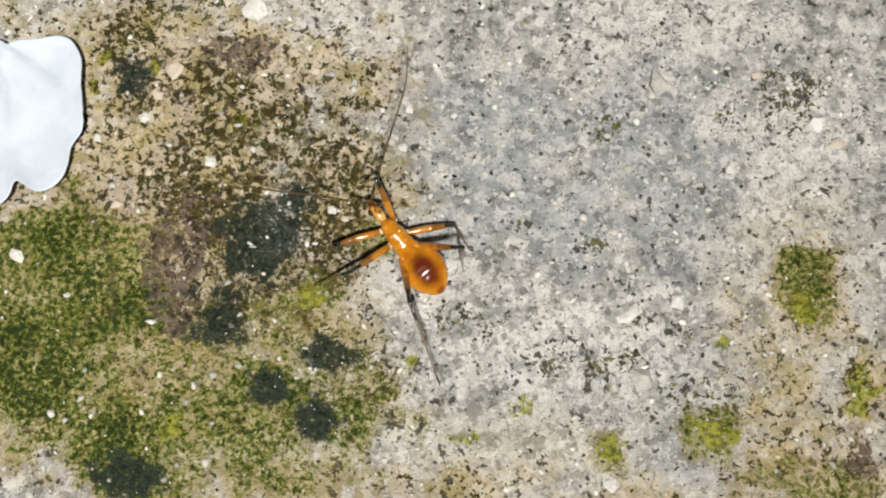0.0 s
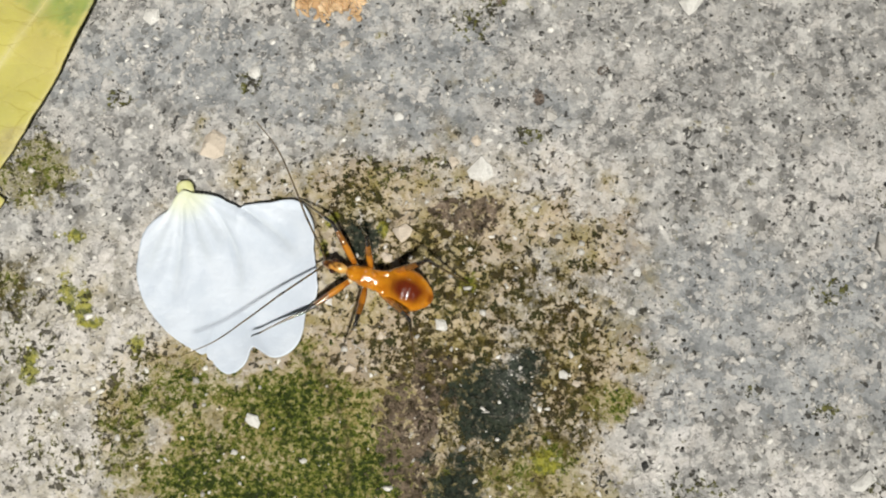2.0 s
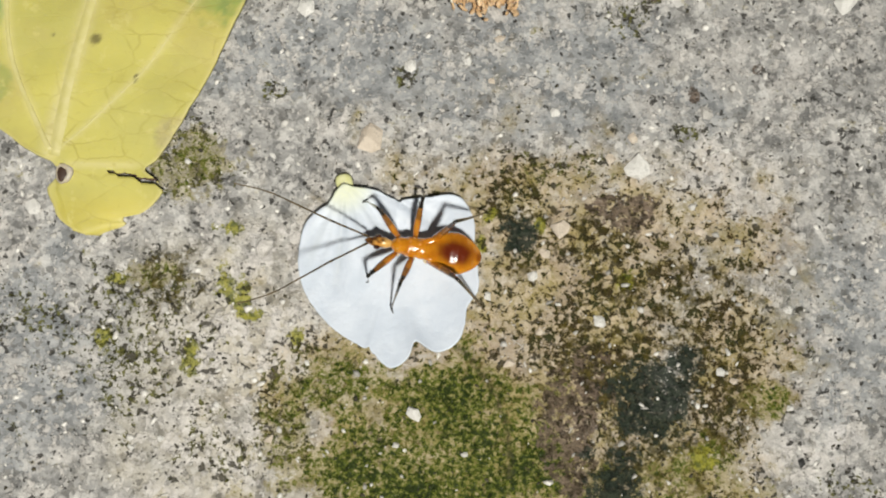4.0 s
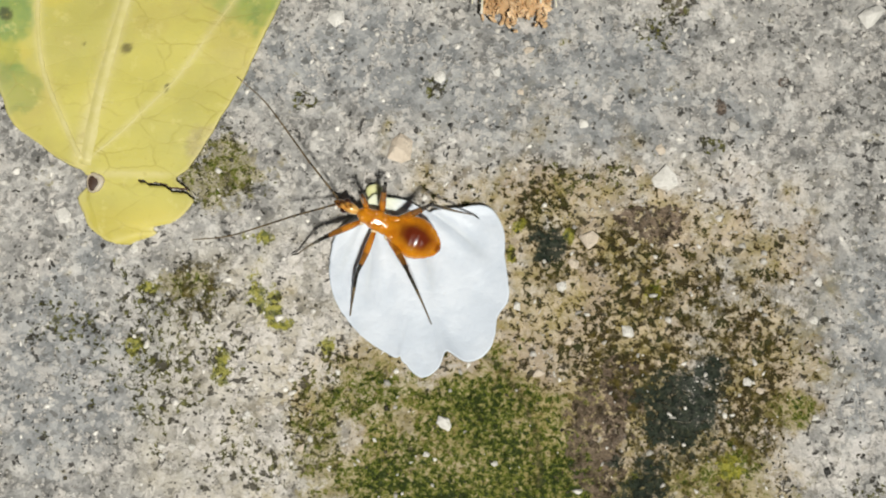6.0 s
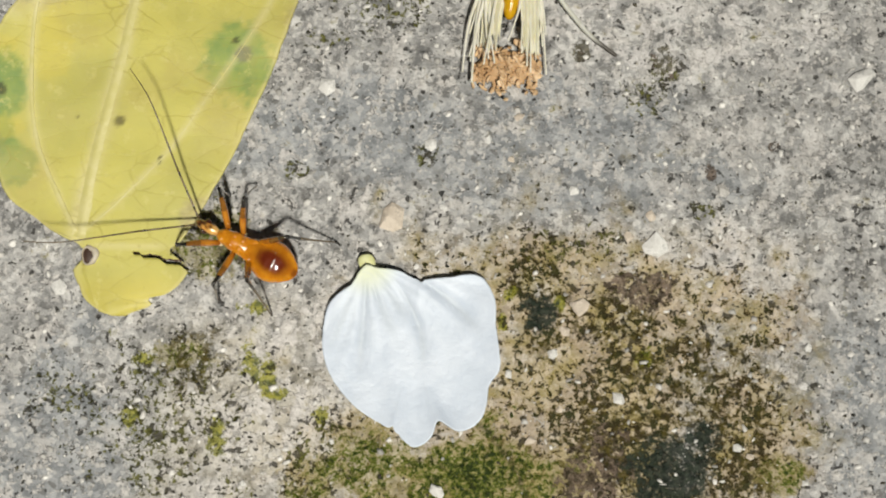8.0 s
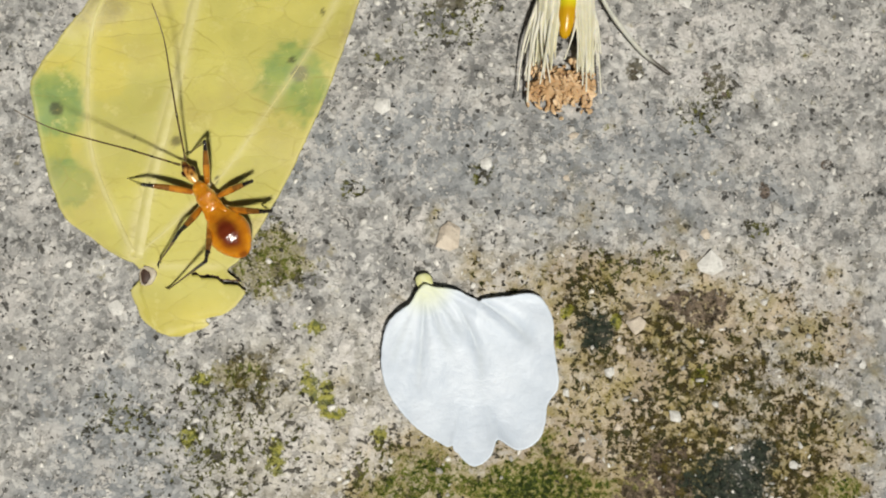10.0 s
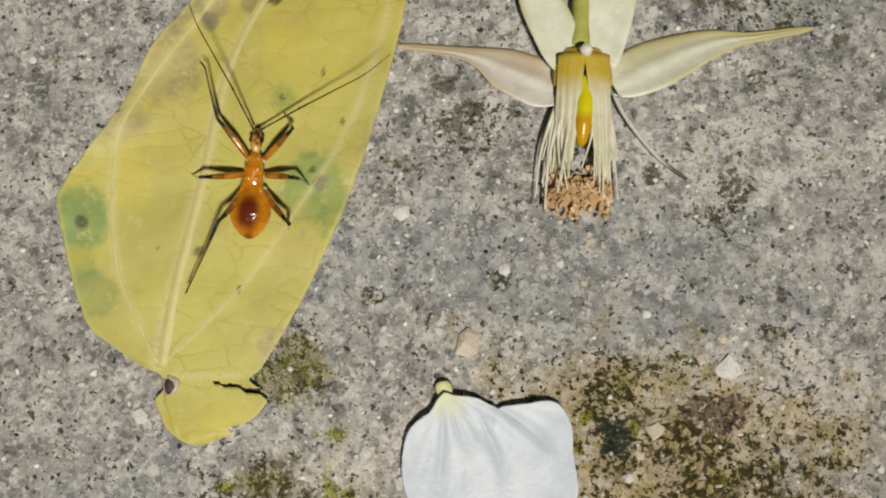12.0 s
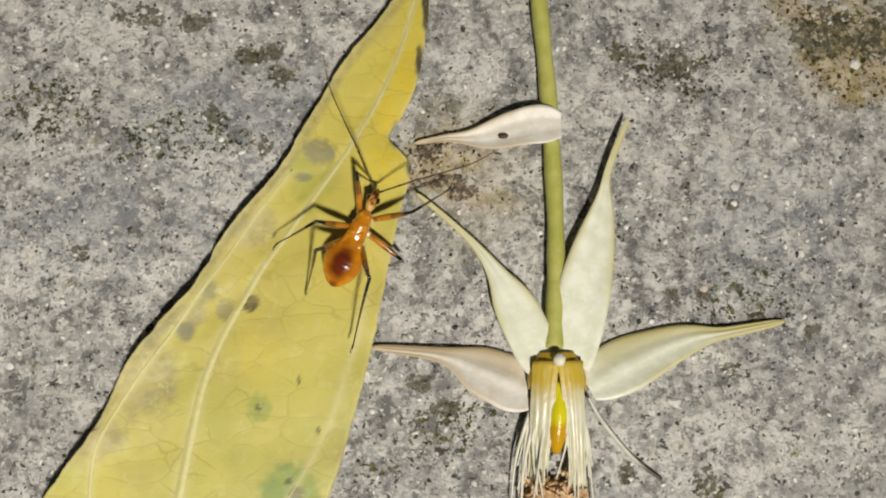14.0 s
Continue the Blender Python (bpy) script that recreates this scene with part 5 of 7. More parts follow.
        ball(bm, (3.75, side * 0.44, 0.22), (0.30, 0.22, 0.27), 14, 10)
        part("eye", bm, EYE, head, "dark round eye")
    bm = bmesh.new()
    tube(bm, bend([(4.7, 0, 0.0), (4.6, 0, -0.5), (3.9, 0, -0.62), (3.1, 0, -0.55)], 14), [0.12 - 0.005 * k for k in range(14)], 8)
    part("beak", bm, LEG_BLACK, head, "curved dark beak folded under the head")


def build_leg(code, place, femur, shin):
    """The femur with its coxa, and the shin with its foot under it."""
    bm = bmesh.new()
    n = 24
    line = [(femur * k / (n - 1), 0, 0.10 * math.sin(math.pi * k / (n - 1))) for k in range(n)]
    radii = [0.205 + 0.09 * math.sin(math.pi * min(1, k / (n - 1) * 1.25)) - 0.05 * step(0.75, 0.95, k / (n - 1)) for k in range(n)]
    mats = [0 if k / (n - 1) < 0.52 else 3 if k / (n - 1) < (0.82 if code[1] == 'F' else 0.76) else 1 for k in range(n - 1)]
    tube(bm, line, radii, 10, mats)
    ball(bm, (0.05, 0, -0.02), (0.34, 0.28, 0.28), 12, 8, 2)
    rng = random.Random(code)
    # pale beads stand in for glints on the thigh; further out they are black
    for k in range(9):
        x, a = femur * (0.2 + 0.085 * k), rng.uniform(0, 6.28)
        ball(bm, (x, 0.2 * math.cos(a), 0.08 + 0.2 * math.sin(a)), (0.06, 0.06, 0.06), 6, 4, 2 if x < femur * 0.6 else 1)
    legs[code] = part("leg", bm, (LEG_ORANGE, LEG_BLACK, JOINT_AND_GLINT, LEG_BROWN), bug, "orange thigh with a black band")
    bm = bmesh.new()
    mats = [1 if k / (n - 1) < 0.24 else 0 for k in range(n - 1)]
    tube(bm, [(shin * k / (n - 1), 0, 0.06 * math.sin(math.pi * k / (n - 1))) for k in range(n)], [0.158 - 0.085 * step(0, 0.8, k / (n - 1)) for k in range(n)], 8, mats)
    tube(bm, [(shin - 0.05, 0, 0), (shin + 0.25, 0.05, 0.06), (shin + 0.5, 0.16, 0.16), (shin + 0.7, 0.30, 0.16)], [0.08, 0.085, 0.07, 0.03], 6, [1, 1, 1])
    tibiae[code] = part("shin", bm, (LEG_GREY, LEG_BLACK), legs[code], "thin brown shin, black at the knee")
    legs[code].location = Vector(place) * MM
    tibiae[code].location = Vector((femur, 0, 0)) * MM


def build_antenna(code, side):
    bm = bmesh.new()
    tube(bm, [(4.4 * k / 15, 0, 0.05 * math.sin(k / 5)) for k in range(16)], [0.11, 0.12] + [0.085] * 12 + [0.10, 0.09], 7, [1 if k % 5 == 3 else 0 for k in range(15)])
    antennae[code] = part("antenna", bm, (LEG_GREY, LEG_BLACK), bug, "long thin banded antenna")
    bm = bmesh.new()
    line = bend([(4.4, 0, 0), (7.5, side * 0.1, 0.2), (10.5, side * 0.15, 0.1), (13.0, side * -0.25, -0.5)], 24)
    tube(bm, line, [0.085 - 0.05 * k / 23 for k in range(24)], 6)
    part("flagellum", bm, LEG_GREY, antennae[code])


build_bug()
for code, place in (("RF", (2.1, -0.62, -0.3)), ("RM", (0.8, -0.8, -0.4)), ("RH", (-0.4, -0.8, -0.4)),
                    ("LF", (2.1, 0.62, -0.3)), ("LM", (0.8, 0.8, -0.4)), ("LH", (-0.4, 0.8, -0.4))):
    build_leg(code, place, {"F": 4.2, "M": 4.0, "H": 5.2}[code[1]], {"F": 4.3, "M": 4.1, "H": 6.4}[code[1]])
build_antenna("R", -1)
build_antenna("L", 1)


def motions():
    walk(bug, [
        (0, pose(0.03998, -0.02552, 0.00170, 0, -2.0, 129.0)),
        (0.5, pose(0.03609, -0.02216, 0.00170, 0, -2.0, 127.5)),
        (1, pose(0.03053, -0.01758, 0.00170, 0, -2.0, 137.8)),
        (1.5, pose(0.02284, -0.01407, 0.00170, 0, -2.0, 140.3)),
        (2, pose(0.01867, -0.01464, 0.00180, 0, -2.0, 161.1)),
        (2.5, pose(0.01596, -0.01421, 0.00210, 0, -2.0, 159.3)),
        (2.7, pose(0.01560, -0.01354, 0.00230, 0, -2.0, 155.7)),
        (4.8, pose(0.00466, -0.01247, 0.00260, 0, -2.0, 179.2)),
        (5, pose(0.00401, -0.01243, 0.00260, 0, -2.0, 177.5)),
        (5.5, pose(0.00335, -0.01123, 0.00260, 0, -2.0, 168.0)),
        (6, pose(0.00348, -0.00977, 0.00255, 0, -2.0, 156.0)),
        (6.5, pose(0.00213, -0.00900, 0.00240, 0, -2.0, 154.4)),
        (7, pose(-0.00028, -0.00998, 0.00230, 0, -2.0, 158.4)),
        (7.2, pose(-0.00209, -0.00924, 0.00220, 0, -2.0, 164.3)),
        (9.3, pose(-0.01239, -0.00337, 0.00258, 0, -2.0, 127.5)),
        (9.5, pose(-0.01317, -0.00321, 0.00260, 0, -2.0, 128.2)),
        (10, pose(-0.01519, -0.00083, 0.00293, 0, -2.0, 124.2)),
        (10.5, pose(-0.01520, -0.00013, 0.00298, 0, -2.0, 124.4)),
        (11, pose(-0.01542, 0.00248, 0.00309, 0, -2.0, 112.6)),
        (11.5, pose(-0.01595, 0.00636, 0.00327, 0, -2.0, 96.6)),
        (12, pose(-0.01391, 0.01082, 0.00347, 0, -2.0, 86.3)),
        (12.5, pose(-0.01299, 0.01665, 0.00367, 0, -2.0, 84.2)),
        (13, pose(-0.00993, 0.02416, 0.00382, 0, -2.0, 74.8)),
        (13.5, pose(-0.00642, 0.02857, 0.00385, 0, -2.0, 72.4)),
        (14, pose(-0.00308, 0.03365, 0.00383, 0, -2.0, 64.3)),
    ])
    walk(legs['RF'], [
        (0, pose(0.00210, -0.00062, -0.00030, 5.4, -39.0, -15.3)),
        (0.5, pose(0.00210, -0.00062, -0.00030, 44.6, -51.7, -68.1)),
        (1, pose(0.00210, -0.00062, -0.00030, 16.4, -46.2, -31.3)),
        (1.5, pose(0.00210, -0.00062, -0.00030, 0.9, -28.2, -6.3)),
        (2, pose(0.00210, -0.00062, -0.00030, 18.5, -27.9, -42.6)),
        (2.5, pose(0.00210, -0.00062, -0.00030, 15.9, -5.5, -33.7)),
        (2.78, pose(0.00210, -0.00062, -0.00030, 23.2, -59.1, -45.9)),
        (3.06, pose(0.00210, -0.00062, -0.00030, 15.2, -41.1, -35.6)),
        (3.33, pose(0.00210, -0.00062, -0.00030, 22.2, -43.9, -45.9)),
        (3.61, pose(0.00210, -0.00062, -0.00030, 33.1, -44.6, -61.5)),
        (3.89, pose(0.00210, -0.00062, -0.00030, 20.7, -59.1, -45.9)),
        (4.17, pose(0.00210, -0.00062, -0.00030, 12.7, -41.1, -35.6)),
        (4.44, pose(0.00210, -0.00062, -0.00030, 19.7, -43.9, -45.9)),
        (4.72, pose(0.00210, -0.00062, -0.00030, 30.6, -44.6, -61.5)),
        (5, pose(0.00210, -0.00062, -0.00030, 14.3, -20.1, -32.3)),
        (5.5, pose(0.00210, -0.00062, -0.00030, 21.1, -49.5, -43.7)),
        (6, pose(0.00210, -0.00062, -0.00030, 10.7, -79.5, -32.5)),
        (6.5, pose(0.00210, -0.00062, -0.00030, 5.6, -57.6, -27.2)),
        (7, pose(0.00210, -0.00062, -0.00030, -6.5, -53.3, -12.6)),
        (7.28, pose(0.00210, -0.00062, -0.00030, 21.5, -59.1, -45.9)),
        (7.56, pose(0.00210, -0.00062, -0.00030, 13.5, -41.1, -35.6)),
        (7.83, pose(0.00210, -0.00062, -0.00030, 20.4, -43.9, -45.9)),
        (8.11, pose(0.00210, -0.00062, -0.00030, 31.4, -44.6, -61.5)),
        (8.39, pose(0.00210, -0.00062, -0.00030, 19.0, -59.1, -45.9)),
        (8.67, pose(0.00210, -0.00062, -0.00030, 11.0, -41.1, -35.6)),
        (8.94, pose(0.00210, -0.00062, -0.00030, 17.9, -43.9, -45.9)),
        (9.22, pose(0.00210, -0.00062, -0.00030, 28.9, -44.6, -61.5)),
        (9.5, pose(0.00210, -0.00062, -0.00030, 10.9, -9.1, -24.6)),
        (10, pose(0.00210, -0.00062, -0.00030, 18.6, -42.8, -41.3)),
        (10.5, pose(0.00210, -0.00062, -0.00030, 20.1, -29.4, -43.9)),
        (11, pose(0.00210, -0.00062, -0.00030, 14.0, -16.8, -28.6)),
        (11.5, pose(0.00210, -0.00062, -0.00030, 23.5, -32.6, -50.9)),
        (12, pose(0.00210, -0.00062, -0.00030, 21.8, -30.7, -47.6)),
        (12.5, pose(0.00210, -0.00062, -0.00030, 35.1, -30.8, -73.4)),
        (13, pose(0.00210, -0.00062, -0.00030, 41.7, -33.8, -85.5)),
        (13.5, pose(0.00210, -0.00062, -0.00030, 22.6, -32.4, -51.3)),
        (14, pose(0.00210, -0.00062, -0.00030, 26.7, -29.5, -59.3)),
    ])
    walk(tibiae['RF'], [
        (0, pose(0.00420, 0.00000, 0.00000, 144.5, 62.6, 158.0)),
        (0.5, pose(0.00420, 0.00000, 0.00000, -157.4, 48.2, -134.5)),
        (1, pose(0.00420, 0.00000, 0.00000, 159.3, 50.7, 170.4)),
        (1.5, pose(0.00420, 0.00000, 0.00000, 45.1, 76.7, 52.0)),
        (2, pose(0.00420, 0.00000, 0.00000, -3.5, 69.0, 1.5)),
        (2.5, pose(0.00420, 0.00000, 0.00000, 35.9, 37.7, 48.0)),
        (2.64, pose(0.00420, 0.00000, 0.00000, 93.2, 77.0, 110.8)),
        (2.78, pose(0.00420, 0.00000, 0.00000, -177.5, 45.1, -154.5)),
        (3.06, pose(0.00420, 0.00000, 0.00000, -173.4, 61.8, -149.5)),
        (3.33, pose(0.00420, 0.00000, 0.00000, -176.2, 48.2, -152.8)),
        (3.61, pose(0.00420, 0.00000, 0.00000, -175.4, 36.1, -151.6)),
        (3.89, pose(0.00420, 0.00000, 0.00000, -178.8, 46.1, -156.9)),
        (4.17, pose(0.00420, 0.00000, 0.00000, -176.2, 63.0, -153.7)),
        (4.44, pose(0.00420, 0.00000, 0.00000, -177.7, 49.3, -155.4)),
        (4.72, pose(0.00420, 0.00000, 0.00000, -176.2, 37.2, -153.3)),
        (4.86, pose(0.00420, 0.00000, 0.00000, 179.5, 75.7, -158.2)),
        (5, pose(0.00420, 0.00000, 0.00000, 9.5, 65.7, 31.3)),
        (5.5, pose(0.00420, 0.00000, 0.00000, -160.7, 56.8, -140.0)),
        (6, pose(0.00420, 0.00000, 0.00000, 178.0, 30.3, -169.9)),
        (6.5, pose(0.00420, 0.00000, 0.00000, -166.8, 75.8, -152.3)),
        (7, pose(0.00420, 0.00000, 0.00000, -177.2, 63.7, -163.4)),
        (7.28, pose(0.00420, 0.00000, 0.00000, -171.2, 45.8, -156.1)),
        (7.56, pose(0.00420, 0.00000, 0.00000, -168.1, 62.7, -152.3)),
        (7.83, pose(0.00420, 0.00000, 0.00000, -170.0, 49.0, -154.6)),
        (8.11, pose(0.00420, 0.00000, 0.00000, -168.7, 36.9, -152.8)),
        (8.39, pose(0.00420, 0.00000, 0.00000, -172.6, 46.8, -158.5)),
        (8.67, pose(0.00420, 0.00000, 0.00000, -171.2, 63.7, -156.8)),
        (8.94, pose(0.00420, 0.00000, 0.00000, -171.5, 50.0, -157.3)),
        (9.22, pose(0.00420, 0.00000, 0.00000, -169.6, 38.0, -154.5)),
        (9.36, pose(0.00420, 0.00000, 0.00000, 142.9, 57.6, 144.9)),
        (9.5, pose(0.00420, 0.00000, 0.00000, 95.9, 37.7, 84.6)),
        (10, pose(0.00420, 0.00000, 0.00000, 149.3, 43.8, 159.8)),
        (10.5, pose(0.00420, 0.00000, 0.00000, 142.5, 49.7, 150.5)),
        (11, pose(0.00420, 0.00000, 0.00000, 85.6, 54.8, 81.7)),
        (11.5, pose(0.00420, 0.00000, 0.00000, 126.1, 67.6, 127.0)),
        (12, pose(0.00420, 0.00000, 0.00000, 143.5, 64.1, 146.1)),
        (12.5, pose(0.00420, 0.00000, 0.00000, 113.9, 81.2, 115.5)),
        (13, pose(0.00420, 0.00000, 0.00000, -162.6, 64.4, -159.0)),
        (13.5, pose(0.00420, 0.00000, 0.00000, 178.3, 81.9, -178.8)),
        (14, pose(0.00420, 0.00000, 0.00000, 1.6, 66.1, 4.5)),
    ])
    walk(legs['RM'], [
        (0, pose(0.00080, -0.00080, -0.00040, -10.4, 6.2, -118.6)),
        (0.5, pose(0.00080, -0.00080, -0.00040, -29.9, -54.3, -78.6)),
        (1, pose(0.00080, -0.00080, -0.00040, -27.6, -60.7, -81.4)),
        (1.5, pose(0.00080, -0.00080, -0.00040, 7.4, -41.2, -125.0)),
        (2, pose(0.00080, -0.00080, -0.00040, -39.2, -57.1, -66.1)),
        (2.5, pose(0.00080, -0.00080, -0.00040, -41.2, -57.4, -63.8)),
        (2.78, pose(0.00080, -0.00080, -0.00040, -25.1, -41.7, -84.6)),
        (3.06, pose(0.00080, -0.00080, -0.00040, -15.2, -41.5, -99.5)),
        (3.33, pose(0.00080, -0.00080, -0.00040, -26.4, -54.9, -84.6)),
        (3.61, pose(0.00080, -0.00080, -0.00040, -37.0, -40.5, -70.3)),
        (3.89, pose(0.00080, -0.00080, -0.00040, -27.7, -41.7, -84.6)),
        (4.17, pose(0.00080, -0.00080, -0.00040, -17.8, -41.5, -99.5)),
        (4.44, pose(0.00080, -0.00080, -0.00040, -29.0, -54.9, -84.6)),
        (4.72, pose(0.00080, -0.00080, -0.00040, -39.6, -40.5, -70.3)),
        (5, pose(0.00080, -0.00080, -0.00040, -35.0, -46.2, -77.0)),
        (5.5, pose(0.00080, -0.00080, -0.00040, -34.4, -57.5, -77.8)),
        (6, pose(0.00080, -0.00080, -0.00040, -37.7, -62.6, -73.9)),
        (6.5, pose(0.00080, -0.00080, -0.00040, 16.8, -75.3, -131.4)),
        (7, pose(0.00080, -0.00080, -0.00040, -20.1, -40.8, -90.3)),
        (7.28, pose(0.00080, -0.00080, -0.00040, -23.9, -41.7, -84.6)),
        (7.56, pose(0.00080, -0.00080, -0.00040, -14.0, -41.5, -99.5)),
        (7.83, pose(0.00080, -0.00080, -0.00040, -25.2, -54.9, -84.6)),
        (8.11, pose(0.00080, -0.00080, -0.00040, -35.8, -40.5, -70.3)),
        (8.39, pose(0.00080, -0.00080, -0.00040, -26.4, -41.7, -84.6)),
        (8.67, pose(0.00080, -0.00080, -0.00040, -16.5, -41.5, -99.5)),
        (8.94, pose(0.00080, -0.00080, -0.00040, -27.7, -54.9, -84.6)),
        (9.22, pose(0.00080, -0.00080, -0.00040, -38.3, -40.5, -70.3)),
        (9.5, pose(0.00080, -0.00080, -0.00040, -26.9, -42.0, -87.6)),
        (10, pose(0.00080, -0.00080, -0.00040, -14.6, -33.6, -107.5)),
        (10.5, pose(0.00080, -0.00080, -0.00040, -35.6, -35.9, -71.5)),
        (11, pose(0.00080, -0.00080, -0.00040, -30.2, -37.1, -80.5)),
        (11.5, pose(0.00080, -0.00080, -0.00040, -25.9, -38.5, -87.5)),
        (12, pose(0.00080, -0.00080, -0.00040, -19.9, -36.2, -97.4)),
        (12.5, pose(0.00080, -0.00080, -0.00040, -17.3, -40.3, -101.6)),
        (13, pose(0.00080, -0.00080, -0.00040, -24.8, -38.1, -89.7)),
        (13.5, pose(0.00080, -0.00080, -0.00040, -14.1, -38.5, -107.0)),
        (14, pose(0.00080, -0.00080, -0.00040, -15.1, 10.3, -103.0)),
    ])
    walk(tibiae['RM'], [
        (0, pose(0.00400, 0.00000, 0.00000, 39.2, -41.8, -86.0)),
        (0.25, pose(0.00400, 0.00000, 0.00000, 71.5, -2.6, -157.6)),
        (0.5, pose(0.00400, 0.00000, 0.00000, 45.7, 40.0, 135.0)),
        (1, pose(0.00400, 0.00000, 0.00000, 35.8, 65.1, 122.9)),
        (1.5, pose(0.00400, 0.00000, 0.00000, 113.9, 59.4, -152.2)),
        (2, pose(0.00400, 0.00000, 0.00000, 56.9, 30.7, 134.5)),
        (2.5, pose(0.00400, 0.00000, 0.00000, 63.2, 40.8, 145.4)),
        (2.78, pose(0.00400, 0.00000, 0.00000, 56.6, 55.7, 136.6)),
        (3.06, pose(0.00400, 0.00000, 0.00000, 67.2, 62.2, 149.0)),
        (3.33, pose(0.00400, 0.00000, 0.00000, 58.7, 52.9, 138.9)),
        (3.61, pose(0.00400, 0.00000, 0.00000, 45.2, 48.5, 121.5)),
        (3.89, pose(0.00400, 0.00000, 0.00000, 55.0, 53.9, 134.1)),
        (4.17, pose(0.00400, 0.00000, 0.00000, 64.3, 60.8, 145.1)),
        (4.44, pose(0.00400, 0.00000, 0.00000, 57.1, 51.2, 136.4)),
        (4.72, pose(0.00400, 0.00000, 0.00000, 44.8, 46.3, 120.1)),
        (5, pose(0.00400, 0.00000, 0.00000, 54.4, 42.9, 133.8)),
        (5.5, pose(0.00400, 0.00000, 0.00000, 60.8, 36.8, 143.8)),
        (6, pose(0.00400, 0.00000, 0.00000, 62.7, 32.7, 147.1)),
        (6.5, pose(0.00400, 0.00000, 0.00000, 74.9, 33.3, 169.2)),
        (7, pose(0.00400, 0.00000, 0.00000, 83.7, 51.6, -177.9)),
        (7.28, pose(0.00400, 0.00000, 0.00000, 47.4, 56.5, 138.0)),
        (7.56, pose(0.00400, 0.00000, 0.00000, 58.7, 62.8, 151.1)),
        (7.83, pose(0.00400, 0.00000, 0.00000, 49.3, 53.8, 140.1)),
        (8.11, pose(0.00400, 0.00000, 0.00000, 35.3, 49.6, 122.3)),
        (8.39, pose(0.00400, 0.00000, 0.00000, 45.6, 54.8, 135.3)),
        (8.67, pose(0.00400, 0.00000, 0.00000, 55.5, 61.5, 147.0)),
        (8.94, pose(0.00400, 0.00000, 0.00000, 47.7, 52.1, 137.6)),
        (9.22, pose(0.00400, 0.00000, 0.00000, 34.8, 47.4, 120.8)),
        (9.5, pose(0.00400, 0.00000, 0.00000, 38.4, 6.2, 128.4)),
        (10, pose(0.00400, 0.00000, 0.00000, 47.0, 22.4, 162.0)),
        (10.5, pose(0.00400, 0.00000, 0.00000, 29.8, 6.7, 100.2)),
        (11, pose(0.00400, 0.00000, 0.00000, 33.6, 3.3, 141.9)),
        (11.5, pose(0.00400, 0.00000, 0.00000, 26.2, 38.3, 122.3)),
        (12, pose(0.00400, 0.00000, 0.00000, 44.7, 53.7, 147.6)),
        (12.5, pose(0.00400, 0.00000, 0.00000, 34.7, 54.9, 135.2)),
        (13, pose(0.00400, 0.00000, 0.00000, 21.1, 48.2, 118.0)),
        (13.5, pose(0.00400, 0.00000, 0.00000, 38.1, 67.5, 137.7)),
        (13.75, pose(0.00400, 0.00000, 0.00000, 90.8, 10.4, -152.9)),
        (14, pose(0.00400, 0.00000, 0.00000, 73.2, -54.6, -114.6)),
    ])
